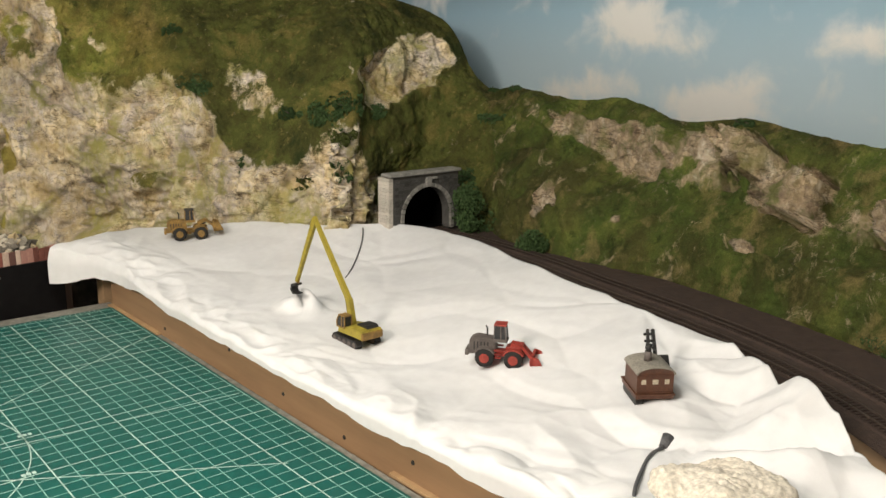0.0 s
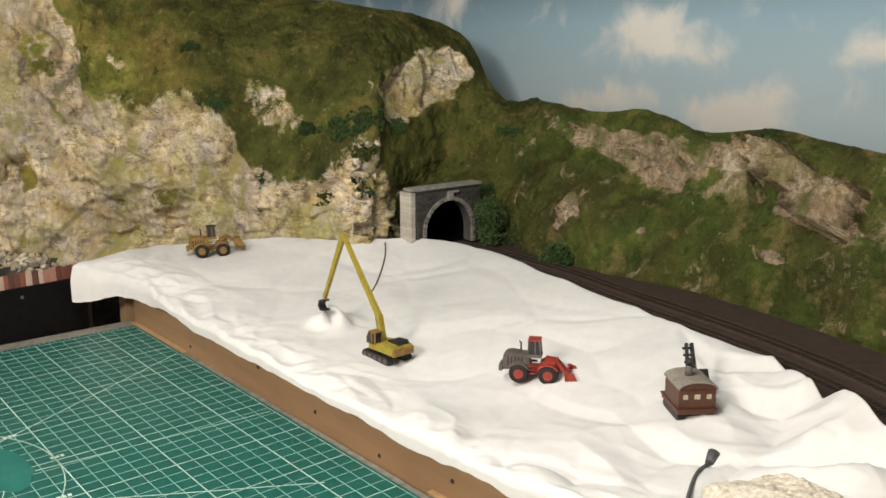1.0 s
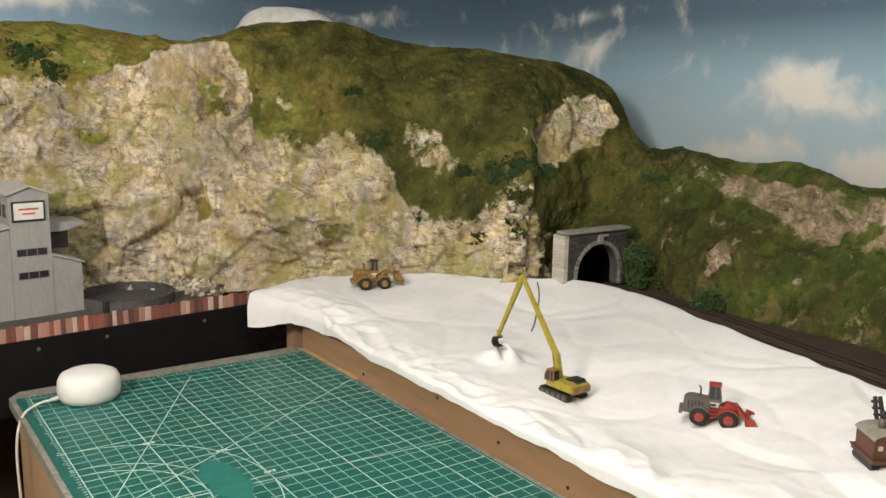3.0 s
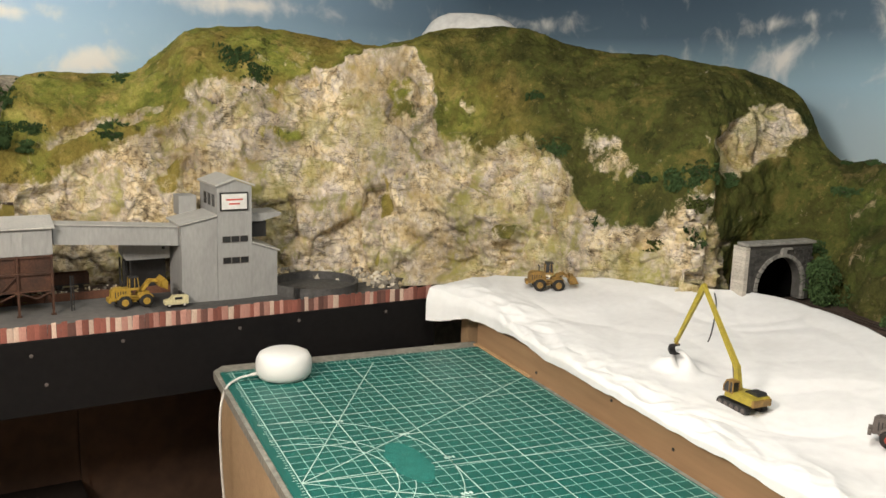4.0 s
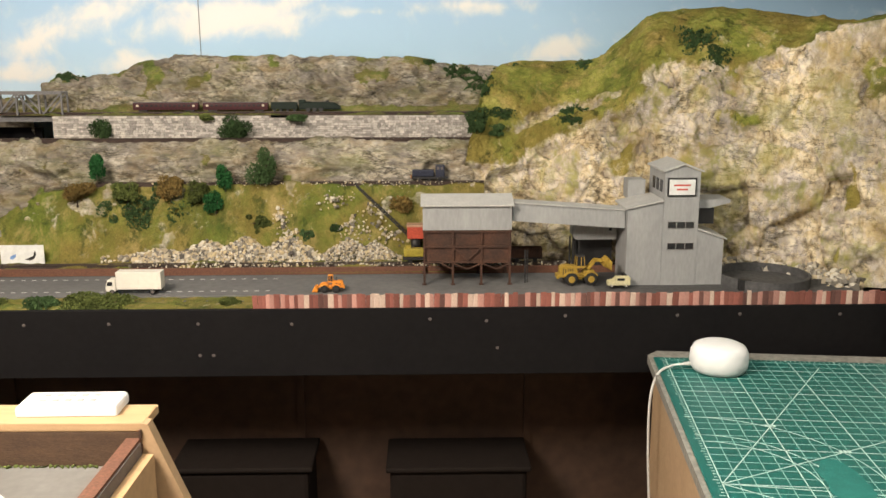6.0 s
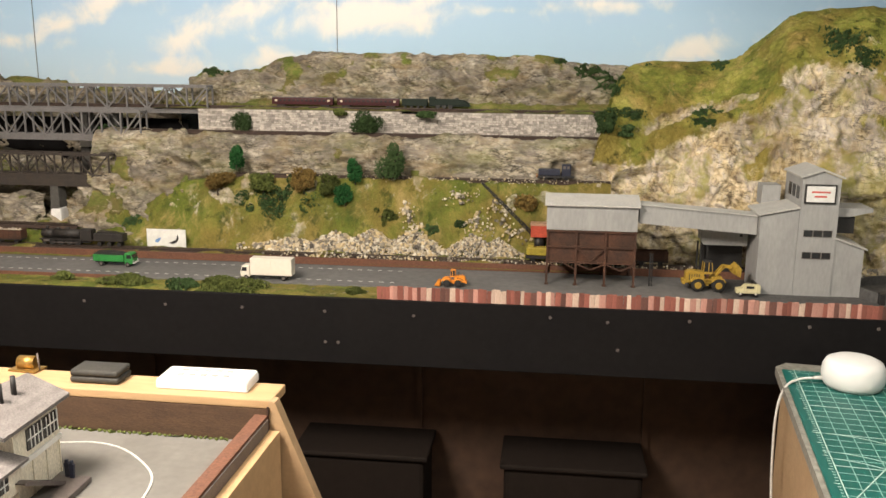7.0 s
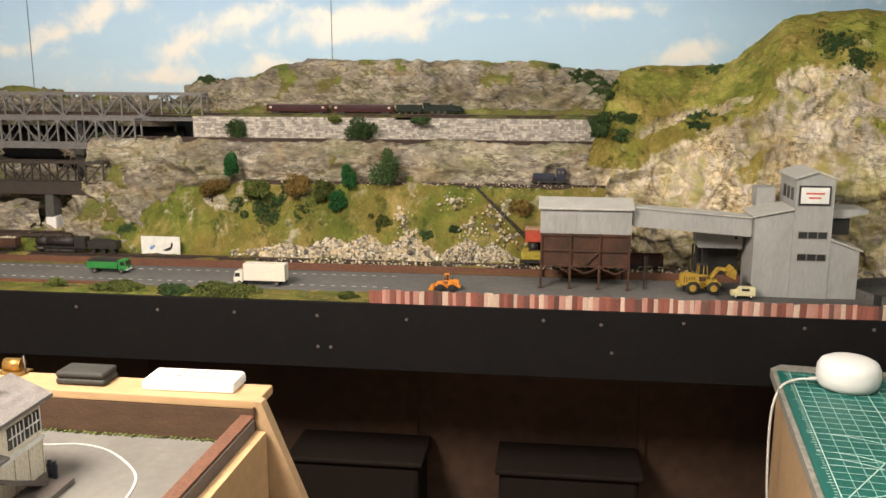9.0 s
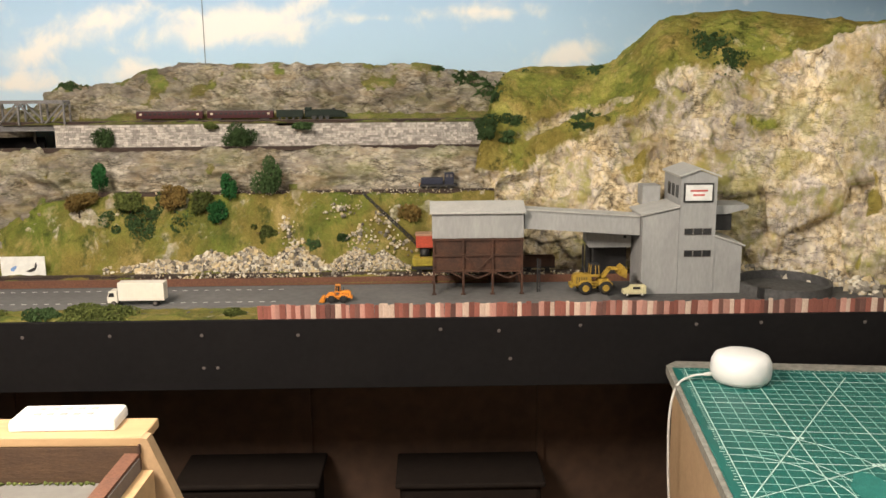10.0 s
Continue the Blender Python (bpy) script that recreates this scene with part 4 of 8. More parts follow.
terrace(-3.2, -1.52, 150, [(0.75, 1.045), (0.765, 1.12), (0.79, 1.20), (0.82, 1.235), (0.88, 1.24)], 50, lambda U, T, w: np.clip(1 - 0.5 * step(0.3, 0.5, w), 0, 1), "gorge_rock", "rough dark rock slope behind the low girder bridge", GREYROCK, 0.010,
        lambda u: float(np.interp(u, [-3.2, -2.0, -1.7, -1.52], [1.15, 0.95, 0.72, 0.6])))
terrace(-3.2, -1.78, 140, [(0.60, 1.035), (0.615, 1.07), (0.65, 1.10), (0.70, 1.11)], 40, lambda U, T, w: np.clip(1 - 0.6 * step(0.3, 0.5, w), 0, 1), "gorge_foot_rock", "pale broken rock at the foot of the gorge", GREYROCK, 0.010)

# black board added to give the deep shade beneath the bridges
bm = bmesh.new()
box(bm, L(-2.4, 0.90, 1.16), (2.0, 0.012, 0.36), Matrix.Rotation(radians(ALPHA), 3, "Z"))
tagged(obj("gorge_backing", bm, BLACK), "added black board standing for the shade deep in the gorge", "backing board", kind="structure")

# retaining wall behind the middle line
wall = thing("retaining_wall", LM(0, 0.76, 1.316), "pale rubble-stone retaining wall below the upper line", "retaining wall")
bm = bmesh.new()
prism(bm, [(-1.31, 0), (-0.02, 0), (-0.02, 0.066), (-0.62, 0.068), (-0.625, 0.060), (-0.67, 0.060), (-0.675, 0.068), (-1.31, 0.068)], 0.0035, 0.02, "xz")
part("wall_core", bm, MORTAR, wall)
rnd = random.Random(4)
kinds = []
for q in range(6):
    bm = bmesh.new()
    box(bm, (0, 0, 0), (1, 0.004, 1), bev=0.0)
    for vert in bm.verts:
        vert.co.x *= rnd.uniform(0.86, 0.97)
        vert.co.z *= rnd.uniform(0.82, 0.96)
        vert.co.y *= rnd.uniform(0.6, 1.4)
    me = bpy.data.meshes.new("stone")
    bm.to_mesh(me)
    bm.free()
    me.materials.append(MASONRY)
    kinds.append(me)
bm = bmesh.new()
count = 0
z = 0.0
while z < 0.062:
    h = rnd.uniform(0.0055, 0.0080)
    u = -1.31
    while u < -0.03:
        w = rnd.uniform(0.006, 0.016)
        if not (-0.68 < u + w / 2 < -0.615 and z + h > 0.06):
            if u > -1.10 and u < -0.30 and count < 300 and z > 0.015:
                count += 1
                share("stone", rnd.choice(kinds), wall, Matrix.Translation((u + w / 2, 0.0025, z + h / 2)) @ Matrix.Diagonal((w, 1, h, 1)))
            else:
                box(bm, (u + w / 2, 0.0025 + rnd.uniform(-0.0006, 0.0006), z + h / 2), (w * 0.93, 0.004, h * 0.9))
        u += w
    z += h
tagged(part("small_stones", bm, MASONRY_SMALL, wall), kind="stuff")


def track(name, pts, label, gauge=0.0165, sleeper=0.0085, bed=0.040, rail_h=0.0026, long=0.030):
    """Rails, sleepers and ballast along a smooth line."""
    p = np.array(pts, float)
    n = max(40, int(np.linalg.norm(np.diff(p, axis=0), axis=1).sum() / 0.012))
    c = spline(p, n)
    d = np.gradient(c, axis=0)
    d /= np.linalg.norm(d, axis=1)[:, None]
    s = np.stack([d[:, 1], -d[:, 0], 0 * d[:, 0]], 1)
    s /= np.linalg.norm(s, axis=1)[:, None]
    line = thing(name, Matrix.Identity(4), label, "railway track")
    bm = bmesh.new()
    prev = None
    for q, t in zip(c, s):
        row = [bm.verts.new(q + t * k + np.array((0, 0, h))) for k, h in ((-bed / 2 - 0.008, -0.008), (-bed / 2, 0.0), (bed / 2, 0.0), (bed / 2 + 0.008, -0.008))]
        if prev:
            for k in range(3):
                bm.faces.new((prev[k], prev[k + 1], row[k + 1], row[k]))
        prev = row
    part("ballast_bed", bm, BALLAST, line)
    for side in (-0.5, 0.5):
        bm = bmesh.new()
        prev = None
        for q, t in zip(c, s):
            row = [bm.verts.new(q + t * (side * gauge + k) + np.array((0, 0, h))) for k, h in ((-0.0007, 0.0018), (0.0007, 0.0018), (0.0007, 0.0018 + rail_h), (-0.0007, 0.0018 + rail_h))]
            if prev:
                for k in range(4):
                    bm.faces.new((prev[k], prev[(k + 1) % 4], row[(k + 1) % 4], row[k]))
            prev = row
        part("rail", bm, RAIL, line)
    bm = bmesh.new()
    dist = np.concatenate([[0], np.cumsum(np.linalg.norm(np.diff(c, axis=0), axis=1))])
    for t in np.arange(0, dist[-1], sleeper):
        q = np.array([np.interp(t, dist, c[:, k]) for k in range(3)])
        k = min(int(np.searchsorted(dist, t)), len(d) - 1)
        rot = Vector(d[k]).to_track_quat("X", "Z").to_matrix()
        box(bm, q + np.array((0, 0, 0.0011)), (0.0034, long, 0.0018), rot)
    tagged(part("sleeper_row", bm, SLEEPER, line), kind="stuff")
    return line


track("railway_track", [L(u, 0.468, 1.0005) for u in (-3.2, -2.4, -1.6, -0.8, -0.3, 0.1, 0.34)], "weathered single railway line beside the road")
track("railway_track", [L(u, 0.636, 1.201) for u in (-1.15, -0.8, -0.5, -0.2, -0.05)], "ballasted single line along the top of the bank", 0.0095, 0.005, 0.02, 0.0016, 0.017)
track("railway_track", [L(u, 0.727, 1.3175) for u in (-1.6, -1.2, -0.8, -0.4, -0.05)], "single line on the ledge under the stone wall", 0.0095, 0.005, 0.02, 0.0016, 0.017)
track("railway_track", [L(u, 0.80, 1.3885) for u in (-2.3, -1.6, -1.2, -0.8, -0.4, 0.0)], "single upper line above the stone wall", 0.0095, 0.005, 0.02, 0.0016, 0.017)
track("railway_track", [L(u, 0.575, 1.040) for u in (-3.2, -2.4, -2.0, -1.62)], "single line at the mouth of the gorge", 0.0165, 0.0085, 0.04)
bm = bmesh.new()
prism(bm, [L(-3.3, 0.408)[:2], L(0.3, 0.418)[:2], L(0.3, 0.4265)[:2], L(-3.3, 0.4175)[:2]], 0.98, 1.004, "xy")
tagged(obj("trim", bm, RUSTRED), "rust-red retaining strip between road and railway", "edging", kind="structure")
bm = bmesh.new()
prism(bm, [L(-3.3, 0.183)[:2], L(-1.25, 0.183)[:2], L(-1.25, 0.1885)[:2], L(-3.3, 0.1885)[:2]], 0.98, 0.994, "xy")
tagged(obj("trim", bm, RUSTRED), "low rust-red edging along the road", "edging", kind="structure")

# plank fence on the front board
fence = thing("plank_fence", LM(0, 0.008, 1.009), "rough fence of red, pink and pale wooden planks", "fence")
bm = bmesh.new()
bar(bm, (-0.60, 0.003, 0.022), (0.842, 0.003, 0.022), 0.003)
bar(bm, (-0.60, 0.003, 0.008), (0.842, 0.003, 0.008), 0.003)
part("rail", bm, RUST, fence)
rnd = random.Random(11)
meshes = []
for k in range(12):
    bm = bmesh.new()
    box(bm, (0, 0, 0.0155), (0.0135, 0.0022, 0.031), bev=0.0)
    for vert in bm.verts:
        if vert.co.z > 0.02:
            vert.co.z += rnd.uniform(-0.0016, 0.0016)
        vert.co.x *= rnd.uniform(0.93, 1.02)
    me = bpy.data.meshes.new("plank")
    bm.to_mesh(me)
    bm.free()
    me.materials.append(FENCEMATS[(0, 1, 0, 2, 0, 3, 1, 0, 2, 1, 3, 0)[k]])
    meshes.append(me)
u = -0.60
while u < 0.836:
    k = rnd.uniform(0.55, 1.1)
    share("plank", rnd.choice(meshes), fence, Matrix.Translation((u + 0.00675 * k, rnd.uniform(-0.0006, 0.0004), 0)) @ Matrix.Rotation(rnd.uniform(-0.03, 0.03), 4, "Y") @ Matrix.Diagonal((k, 1, rnd.uniform(0.93, 1.06), 1)))
    u += 0.0135 * k

# dark store under the layout
bm = bmesh.new()
box(bm, L(-1.2, 0.34, 0.44), (4.4, 0.02, 0.84), Matrix.Rotation(radians(ALPHA), 3, "Z"))
panel = tagged(obj("under_panel", bm, VOID), "dark brown panelling under the layout", "panel", kind="structure")
for u in (-0.55, 0.05, -1.3):
    bm = bmesh.new()
    box(bm, L(u, 0.325, 0.44), (0.018, 0.012, 0.84), Matrix.Rotation(radians(ALPHA), 3, "Z"))
    part("cover_strip", bm, VOID, panel)

# ---- cutting mat on its bench ----
bm = bmesh.new()
prism(bm, [(0.268, 0.74), (0.905, 0.74), (0.905, 2.03), (0.292, 2.03), (0.268, 2.00)], 0.897, 0.9155, "xy")
bench = thing("bench", pose(0, 0, 0), "tan wooden bench cabinet with a grey board top", "bench")
part("top_board", bm, GREYBOARD, bench, "grey painted board")
bm = bmesh.new()
box(bm, (0.5935, 1.375, 0.4485), (0.621, 1.25, 0.897), bev=0.003)
part("body", bm, MDF, bench)

MX0, MX1, MY0, MY1, ZT = 0.277, 0.890, 0.80, 1.975, 0.92
cutting_mat = thing("cutting_mat", pose(0, 0, 0), "green self-healing cutting mat with a pale printed grid", "cutting mat")
bm = bmesh.new()
box(bm, ((MX0 + MX1) / 2, (MY0 + MY1) / 2, 0.91775), (MX1 - MX0, MY1 - MY0, 0.0045), bev=0.001)
part("sheet", bm, MAT_GREEN, cutting_mat)
GX0, GY1, INCH = 0.300, 1.962, 0.0254


def print_line(bm, a, b, w):
    bar(bm, (a[0], a[1], 0.92015), (b[0], b[1], 0.92015), w, 0.0003)


def printed(name, material, *lines):
    bm = bmesh.new()
    for p, q, w in lines:
        print_line(bm, p, q, w)
    return part(name, bm, material, cutting_mat)


for i in range(24):
    x = GX0 + i * INCH
    if x < 0.885:
        printed("grid_line", MAT_LINE if i % 5 == 0 else MAT_THIN, ((x, MY0 + 0.012), (x, GY1), 0.0017 if i % 5 == 0 else 0.0011))
for j in range(46):
    y = 1.4 + (22 - j) * INCH
    if MY0 + 0.01 < y < GY1 + 0.002:
        printed("grid_line", MAT_LINE if (22 - j) % 5 == 0 else MAT_THIN, ((GX0, y), (0.884, y), 0.0016 if (22 - j) % 5 == 0 else 0.0011))
for a, r1 in ((60, 0.62), (30, 0.67), (-4, 0.58), (-31, 0.6)):
    printed("angle_line", MAT_LINE, ((0.3, 1.4), (0.3 + r1 * math.cos(radians(a)), 1.4 + r1 * math.sin(radians(a))), 0.0018))
for r in (0.152, 0.178, 0.254):
    ring = [(0.3 + r * math.cos(radians(-75 + k * 4.2)), 1.4 + r * math.sin(radians(-75 + k * 4.2))) for k in range(41)]
    printed("printed_arc", MAT_LINE, *[(p, q, 0.0016) for p, q in zip(ring, ring[1:])])
tagged(printed("edge_scale", MAT_LINE, *[((GX0 - 0.012 + (0.004 if i % 5 else 0), GY1 - i * 0.01), (GX0 - 0.003, GY1 - i * 0.01), 0.0012) for i in range(114)]), kind="stuff")
tagged(printed("edge_scale", MAT_LINE, *[((GX0 + i * 0.01, GY1 + 0.003), (GX0 + i * 0.01, GY1 + (0.008 if i % 5 else 0.011)), 0.0012) for i in range(58)]), kind="stuff")
for a in (60, 30, 2, -28):
    for k in (-1, 0, 1):
        bm = bmesh.new()
        c, s = math.cos(radians(a)), math.sin(radians(a))
        box(bm, (0.3 + 0.258 * c + k * 0.007, 1.4 + 0.258 * s + 0.002, 0.9203), (0.005, 0.008, 0.0003))
        part("angle_mark", bm, MAT_LINE, cutting_mat)
bm = bmesh.new()
prism(bm, [(0.487 + 0.032 * math.cos(t * 0.3927) * (1 + 0.15 * math.sin(3 * t)), 1.418 + 0.085 * math.sin(t * 0.3927)) for t in range(16)], 0.9201, 0.92055, "xy")
part("worn_patch", bm, MAT_RUB, cutting_mat, "patch rubbed clean of print")

puck = thing("smart_speaker", pose(0.398, 1.905, 0.92), "white round smart speaker standing on the cutting mat", "speaker")
bm = bmesh.new()
prof = [(0.0, 0.0), (0.041, 0.0), (0.052, 0.003), (0.0575, 0.012), (0.0590, 0.026), (0.0575, 0.041), (0.052, 0.052), (0.041, 0.0575), (0.022, 0.060), (0.0, 0.0605)]
rings = [[bm.verts.new((r * math.cos(6.28318 * k / 40), r * math.sin(6.28318 * k / 40), z)) for k in range(40)] for r, z in prof[1:-1]]
for a, b in zip(rings, rings[1:]):
    for k in range(40):
        bm.faces.new((a[k], a[(k + 1) % 40], b[(k + 1) % 40], b[k]))
bm.faces.new(rings[0][::-1])
bm.faces.new(rings[-1])
part("body", bm, WHITEPLASTIC, puck, smooth=True)
bm = bmesh.new()
cyl(bm, (-0.054, -0.004, 0.014), (-0.072, -0.006, 0.013), 0.0048, 0.0034, 12)
part("plug", bm, WHITECABLE, puck)
bm = bmesh.new()
tube(bm, spline([(0.328, 1.899, 0.933), (0.300, 1.893, 0.930), (0.272, 1.88, 0.915), (0.258, 1.87, 0.86), (0.258, 1.86, 0.75), (0.264, 1.85, 0.62), (0.262, 1.85, 0.4), (0.255, 1.86, 0.01)], 60), 0.0026)
tagged(obj("power_cable", bm, WHITECABLE), "thin white power cable hanging off the bench edge", "cable")

# ---- side board, sheet, double track ----
plank = thing("side_plank", Matrix.Translation((0.900, 2.0, 0.0)) @ pose(0, 0, 0, 0, 0, 0.9), "brown upright board beside the cutting mat", "board")
bm = bmesh.new()
box(bm, (0.009, -0.95, 0.925), (0.018, 1.9, 0.105), bev=0.002)
part("board", bm, PLANK, plank)
for y in (-0.28, -0.55, -0.73, -0.90, -1.06):
    bm = bmesh.new()
    cyl(bm, (0.001, y, 0.945 + 0.02 * math.sin(y * 9)), (-0.0012, y, 0.945 + 0.02 * math.sin(y * 9)), 0.004, 0.003, 8)
    part("screw_head", bm, DARKMETAL, plank)
for y, w in ((-0.13, 0.26), (-1.10, 0.16)):
    bm = bmesh.new()
    box(bm, (-0.005, y, 0.918), (0.009, w, 0.004))
    part("batten", bm, PALEWOOD, plank, "pale bare batten at the foot")
bm = bmesh.new()
box(bm, (1.35, 0.9, 0.45), (0.86, 2.1, 0.9))
tagged(obj("side_baseboard", bm, VOID), "dark baseboard frame under the white sheet", "baseboard", kind="structure")
bm = bmesh.new()
box(bm, (1.02, 2.07, 0.94), (0.24, 0.04, 0.1))
tagged(obj("corner_block", bm, MDF), "tan wooden corner block under the sheet", "block", kind="structure")

EDGE_R = [(1.02, 2.14), (1.22, 2.0), (1.37, 1.80), (1.47, 1.70), (1.535, 1.55), (1.50, 1.36), (1.44, 1.17), (1.415, 1.03), (1.395, 0.9), (1.35, 0.76), (1.29, 0.66), (1.19, 0.5), (1.06, 0.32), (0.96, 0.18)]
EDGE_L = [(0.80, 2.07), (0.85, 2.02), (0.895, 1.90), (0.894, 1.8), (0.895, 1.65), (0.893, 1.5), (0.896, 1.36), (0.899, 1.2), (0.902, 1.06), (0.903, 0.93), (0.904, 0.8), (0.905, 0.62), (0.907, 0.42), (0.908, 0.2)]
ns, nc = 420, 210
el, er = spline(EDGE_L, ns), spline(EDGE_R, ns)
zl = np.interp(np.linspace(0, 1, ns), [0, 0.1, 0.2, 0.35, 0.5, 0.65, 0.75, 1], [1.045, 1.03, 1.008, 0.998, 1.0, 0.995, 1.0, 1.02])
zr = np.interp(np.linspace(0, 1, ns), [0, 0.1, 0.2, 0.28, 0.42, 0.55, 0.62, 0.7, 0.8, 0.9, 1], [1.05, 1.065, 1.075, 1.068, 1.064, 1.066, 1.068, 1.068, 1.062, 1.055, 1.05])
smoothed = np.hanning(61) / np.hanning(61).sum()
zl = np.convolve(np.pad(zl, 30, mode="edge"), smoothed, "valid")
zr = np.convolve(np.pad(zr, 30, mode="edge"), smoothed, "valid")
C = np.linspace(-0.10, 1.06, nc)
hang = np.array([0.8 + 0.4 * noise.noise(Vector((k * 0.035, 2.0, 5.0))) + 0.18 * noise.noise(Vector((k * 0.13, 7.0, 5.0))) for k in range(ns)])
flap = np.exp(-(np.arange(ns) / 55.0) ** 2)
P = np.zeros((ns, nc, 3))
for j, c in enumerate(C):
    k = min(max(c, 0), 1)
    P[:, j, :2] = el + (er - el) * k
    sag = 0.018 * math.sin(k * math.pi)
    rise = k ** 2.2
    P[:, j, 2] = zl + 0.012 * math.sin(min(k * 5, 1) * 1.57) + (zr - zl - 0.012) * rise - sag * 0.4
    if c < 0:
        P[:, j, 0] -= 0.008 * math.sin(min(-c * 20, 1) * 1.57)
        P[:, j, 2] += c * 0.18 * (hang * (1 - flap) + 0.85 * flap) * (1 + 3.9 * flap)
    if c > 1:
        P[:, j, :2] += (er - el) / np.linalg.norm(er - el, axis=1)[:, None] * (c - 1) * 0.1
        P[:, j, 2] -= (c - 1) * 0.9
X, Y = P[..., 0].copy(), P[..., 1].copy()
H = np.zeros((ns, nc))
for i in range(ns):
    for j in range(nc):
        x, y = X[i, j], Y[i, j]
        near = 1 / (1 + math.exp((y - 0.72) * 14))
        edge = math.exp(-((x - 0.905) / 0.07) ** 2)
        a = noise.noise(Vector((x * 5, y * 5, 0.3)))
        b = 1 - abs(noise.noise(Vector((x * 7 + 0.6 * a, y * 6.5, 4.0)))) * 2.2
        c = 1 - abs(noise.noise(Vector((x * 17 + a, y * 13 + 2 * a, 7.0)))) * 2.4
        e = noise.noise(Vector((x * 60, y * 60, 2.0)))
        dv = noise.voronoi(Vector((x * 6.5 + 0.5 * a, y * 5.0 + 0.5 * a, 0.4)))[0]
        dw = noise.voronoi(Vector((x * 15 + 0.8 * a, y * 11, 3.4)))[0]
        wide = 1 / (1 + math.exp((y - 0.66 - 0.9 * max(x - 1.15, 0)) * 12))
        H[i, j] = wide * (0.060 * min(dv[1] - dv[0], 0.5) - 0.014 + 0.010 * min(dw[1] - dw[0], 0.5)) + 0.009 * min(dv[1] - dv[0], 0.5) + edge * 0.010 * (dw[1] - dw[0]) + 0.006 * a + 0.0022 * b + near * (0.012 * b + 0.003 * c) + edge * (0.0045 * c + 0.0014 * e) + 0.0003 * c
        H[i, j] += 0.010 * math.exp(-((x - 1.30) / 0.06) ** 2 - ((y - 0.60) / 0.09) ** 2) + 0.030 * math.exp(-((x - 1.068) / 0.036) ** 2 - ((y - 1.465) / 0.038) ** 2) * (1 + 0.45 * math.sin(2 * math.atan2(y - 1.462, x - 1.06) + 110 * math.hypot(x - 1.06, y - 1.462)))
P[..., 2] += H * step(-0.12, 0.02, C)[None, :]
P[:, :, 2] -= 0.018 * np.exp(-((X - 1.06) / 0.12) ** 2 - ((Y - 1.15) / 0.3) ** 2)
SHEET = P.reshape(-1, 3).copy()
sheet = tagged(grid_object("white_sheet", P, CLOTH), "crumpled white cloth sheet laid over the quarry floor", "cloth")
for poly in sheet.data.polygons:
    poly.use_smooth = True
TRACKBED = [(1.574, 1.724), (1.572, 1.66), (1.575, 1.52), (1.56, 1.34), (1.515, 1.12), (1.48, 0.92), (1.43, 0.73), (1.36, 0.56), (1.24, 0.36), (1.06, 0.12)]
bed = spline([(x, y, 0) for x, y in TRACKBED], 200)
dd = np.gradient(bed, axis=0)
ss = np.stack([dd[:, 1], -dd[:, 0]], 1) / np.linalg.norm(dd[:, :2], axis=1)[:, None]
B = np.zeros((200, 12, 3))
for j in range(12):
    k = -0.076 + j * 0.22 / 11
    B[:, j, :2] = bed[:, :2] - ss * k
    B[:, j, 2] = 1.045 - 0.01 * max(0, -k - 0.065) / 0.03
B[..., 2] += 0.0015 * fbm(B, 90.0, 3)
tagged(grid_object("track_bed", B, BALLAST), "dark brown ballast bed curving out of the tunnel", "ballast", kind="structure")
for off in (-0.030, 0.030):
    track("railway_track", [(p[0] - s[0] * off, p[1] - s[1] * off, 1.0475) for p, s in zip(bed[::14], ss[::14])], "dark weathered line curving from the tunnel", 0.0165, 0.0085, 0.036)
W = np.zeros((70, 4, 3))
for j, (k, z) in enumerate(((-0.077, 1.030), (-0.079, 1.043), (-0.125, 1.041), (-0.127, 1.0))):
    W[:, j, :2] = bed[125:195, :2] - ss[125:195] * k
    W[:, j, 2] = z
tagged(grid_object("curved_board", W, PLANK), "curved tan board edge between sheet and railway", "board", kind="structure")

# ---- tunnel portal ----
portal = thing("tunnel_portal", pose(1.556, 1.70, 1.051), "dark stone tunnel portal with a pale arch ring and coping", "tunnel portal")
arch = [(0.072 * math.cos(t), 0.036 + 0.072 * math.sin(t)) for t in np.linspace(0, math.pi, 17)]
outline = [(0.096, 0.0), (0.096, 0.138), (-0.108, 0.138), (-0.108, 0.0), (-0.072, 0.0)] + arch[::-1] + [(0.072, 0.0)]
bm = bmesh.new()
lo = [bm.verts.new((x, 0.0, z)) for x, z in outline]
hi = [bm.verts.new((x, 0.03, z)) for x, z in outline]
n = len(outline)
for i in range(n):
    bm.faces.new((lo[i], lo[(i + 1) % n], hi[(i + 1) % n], hi[i]))
for ring in (lo, hi):
    top_l, top_r = ring[2], ring[1]
    crown = ring[5:22]
    mid = 8
    bm.faces.new([ring[3], ring[4]] + crown[:mid + 1] + [top_l])
    bm.faces.new([ring[0], top_r, top_l] + crown[mid:] + [ring[22]])
part("face_wall", bm, DARKSTONE, portal)
rnd = random.Random(6)
stone_kinds = []
for q in range(5):
    bm = bmesh.new()
    box(bm, (0, 0, 0), (1, 0.003, 1))
    for vert in bm.verts:
        vert.co.x *= rnd.uniform(0.84, 0.95)
        vert.co.z *= rnd.uniform(0.8, 0.93)
        vert.co.y *= rnd.uniform(0.7, 1.3)
    me = bpy.data.meshes.new("stone")
    bm.to_mesh(me)
    bm.free()
    me.materials.append(DARKSTONE)
    stone_kinds.append(me)
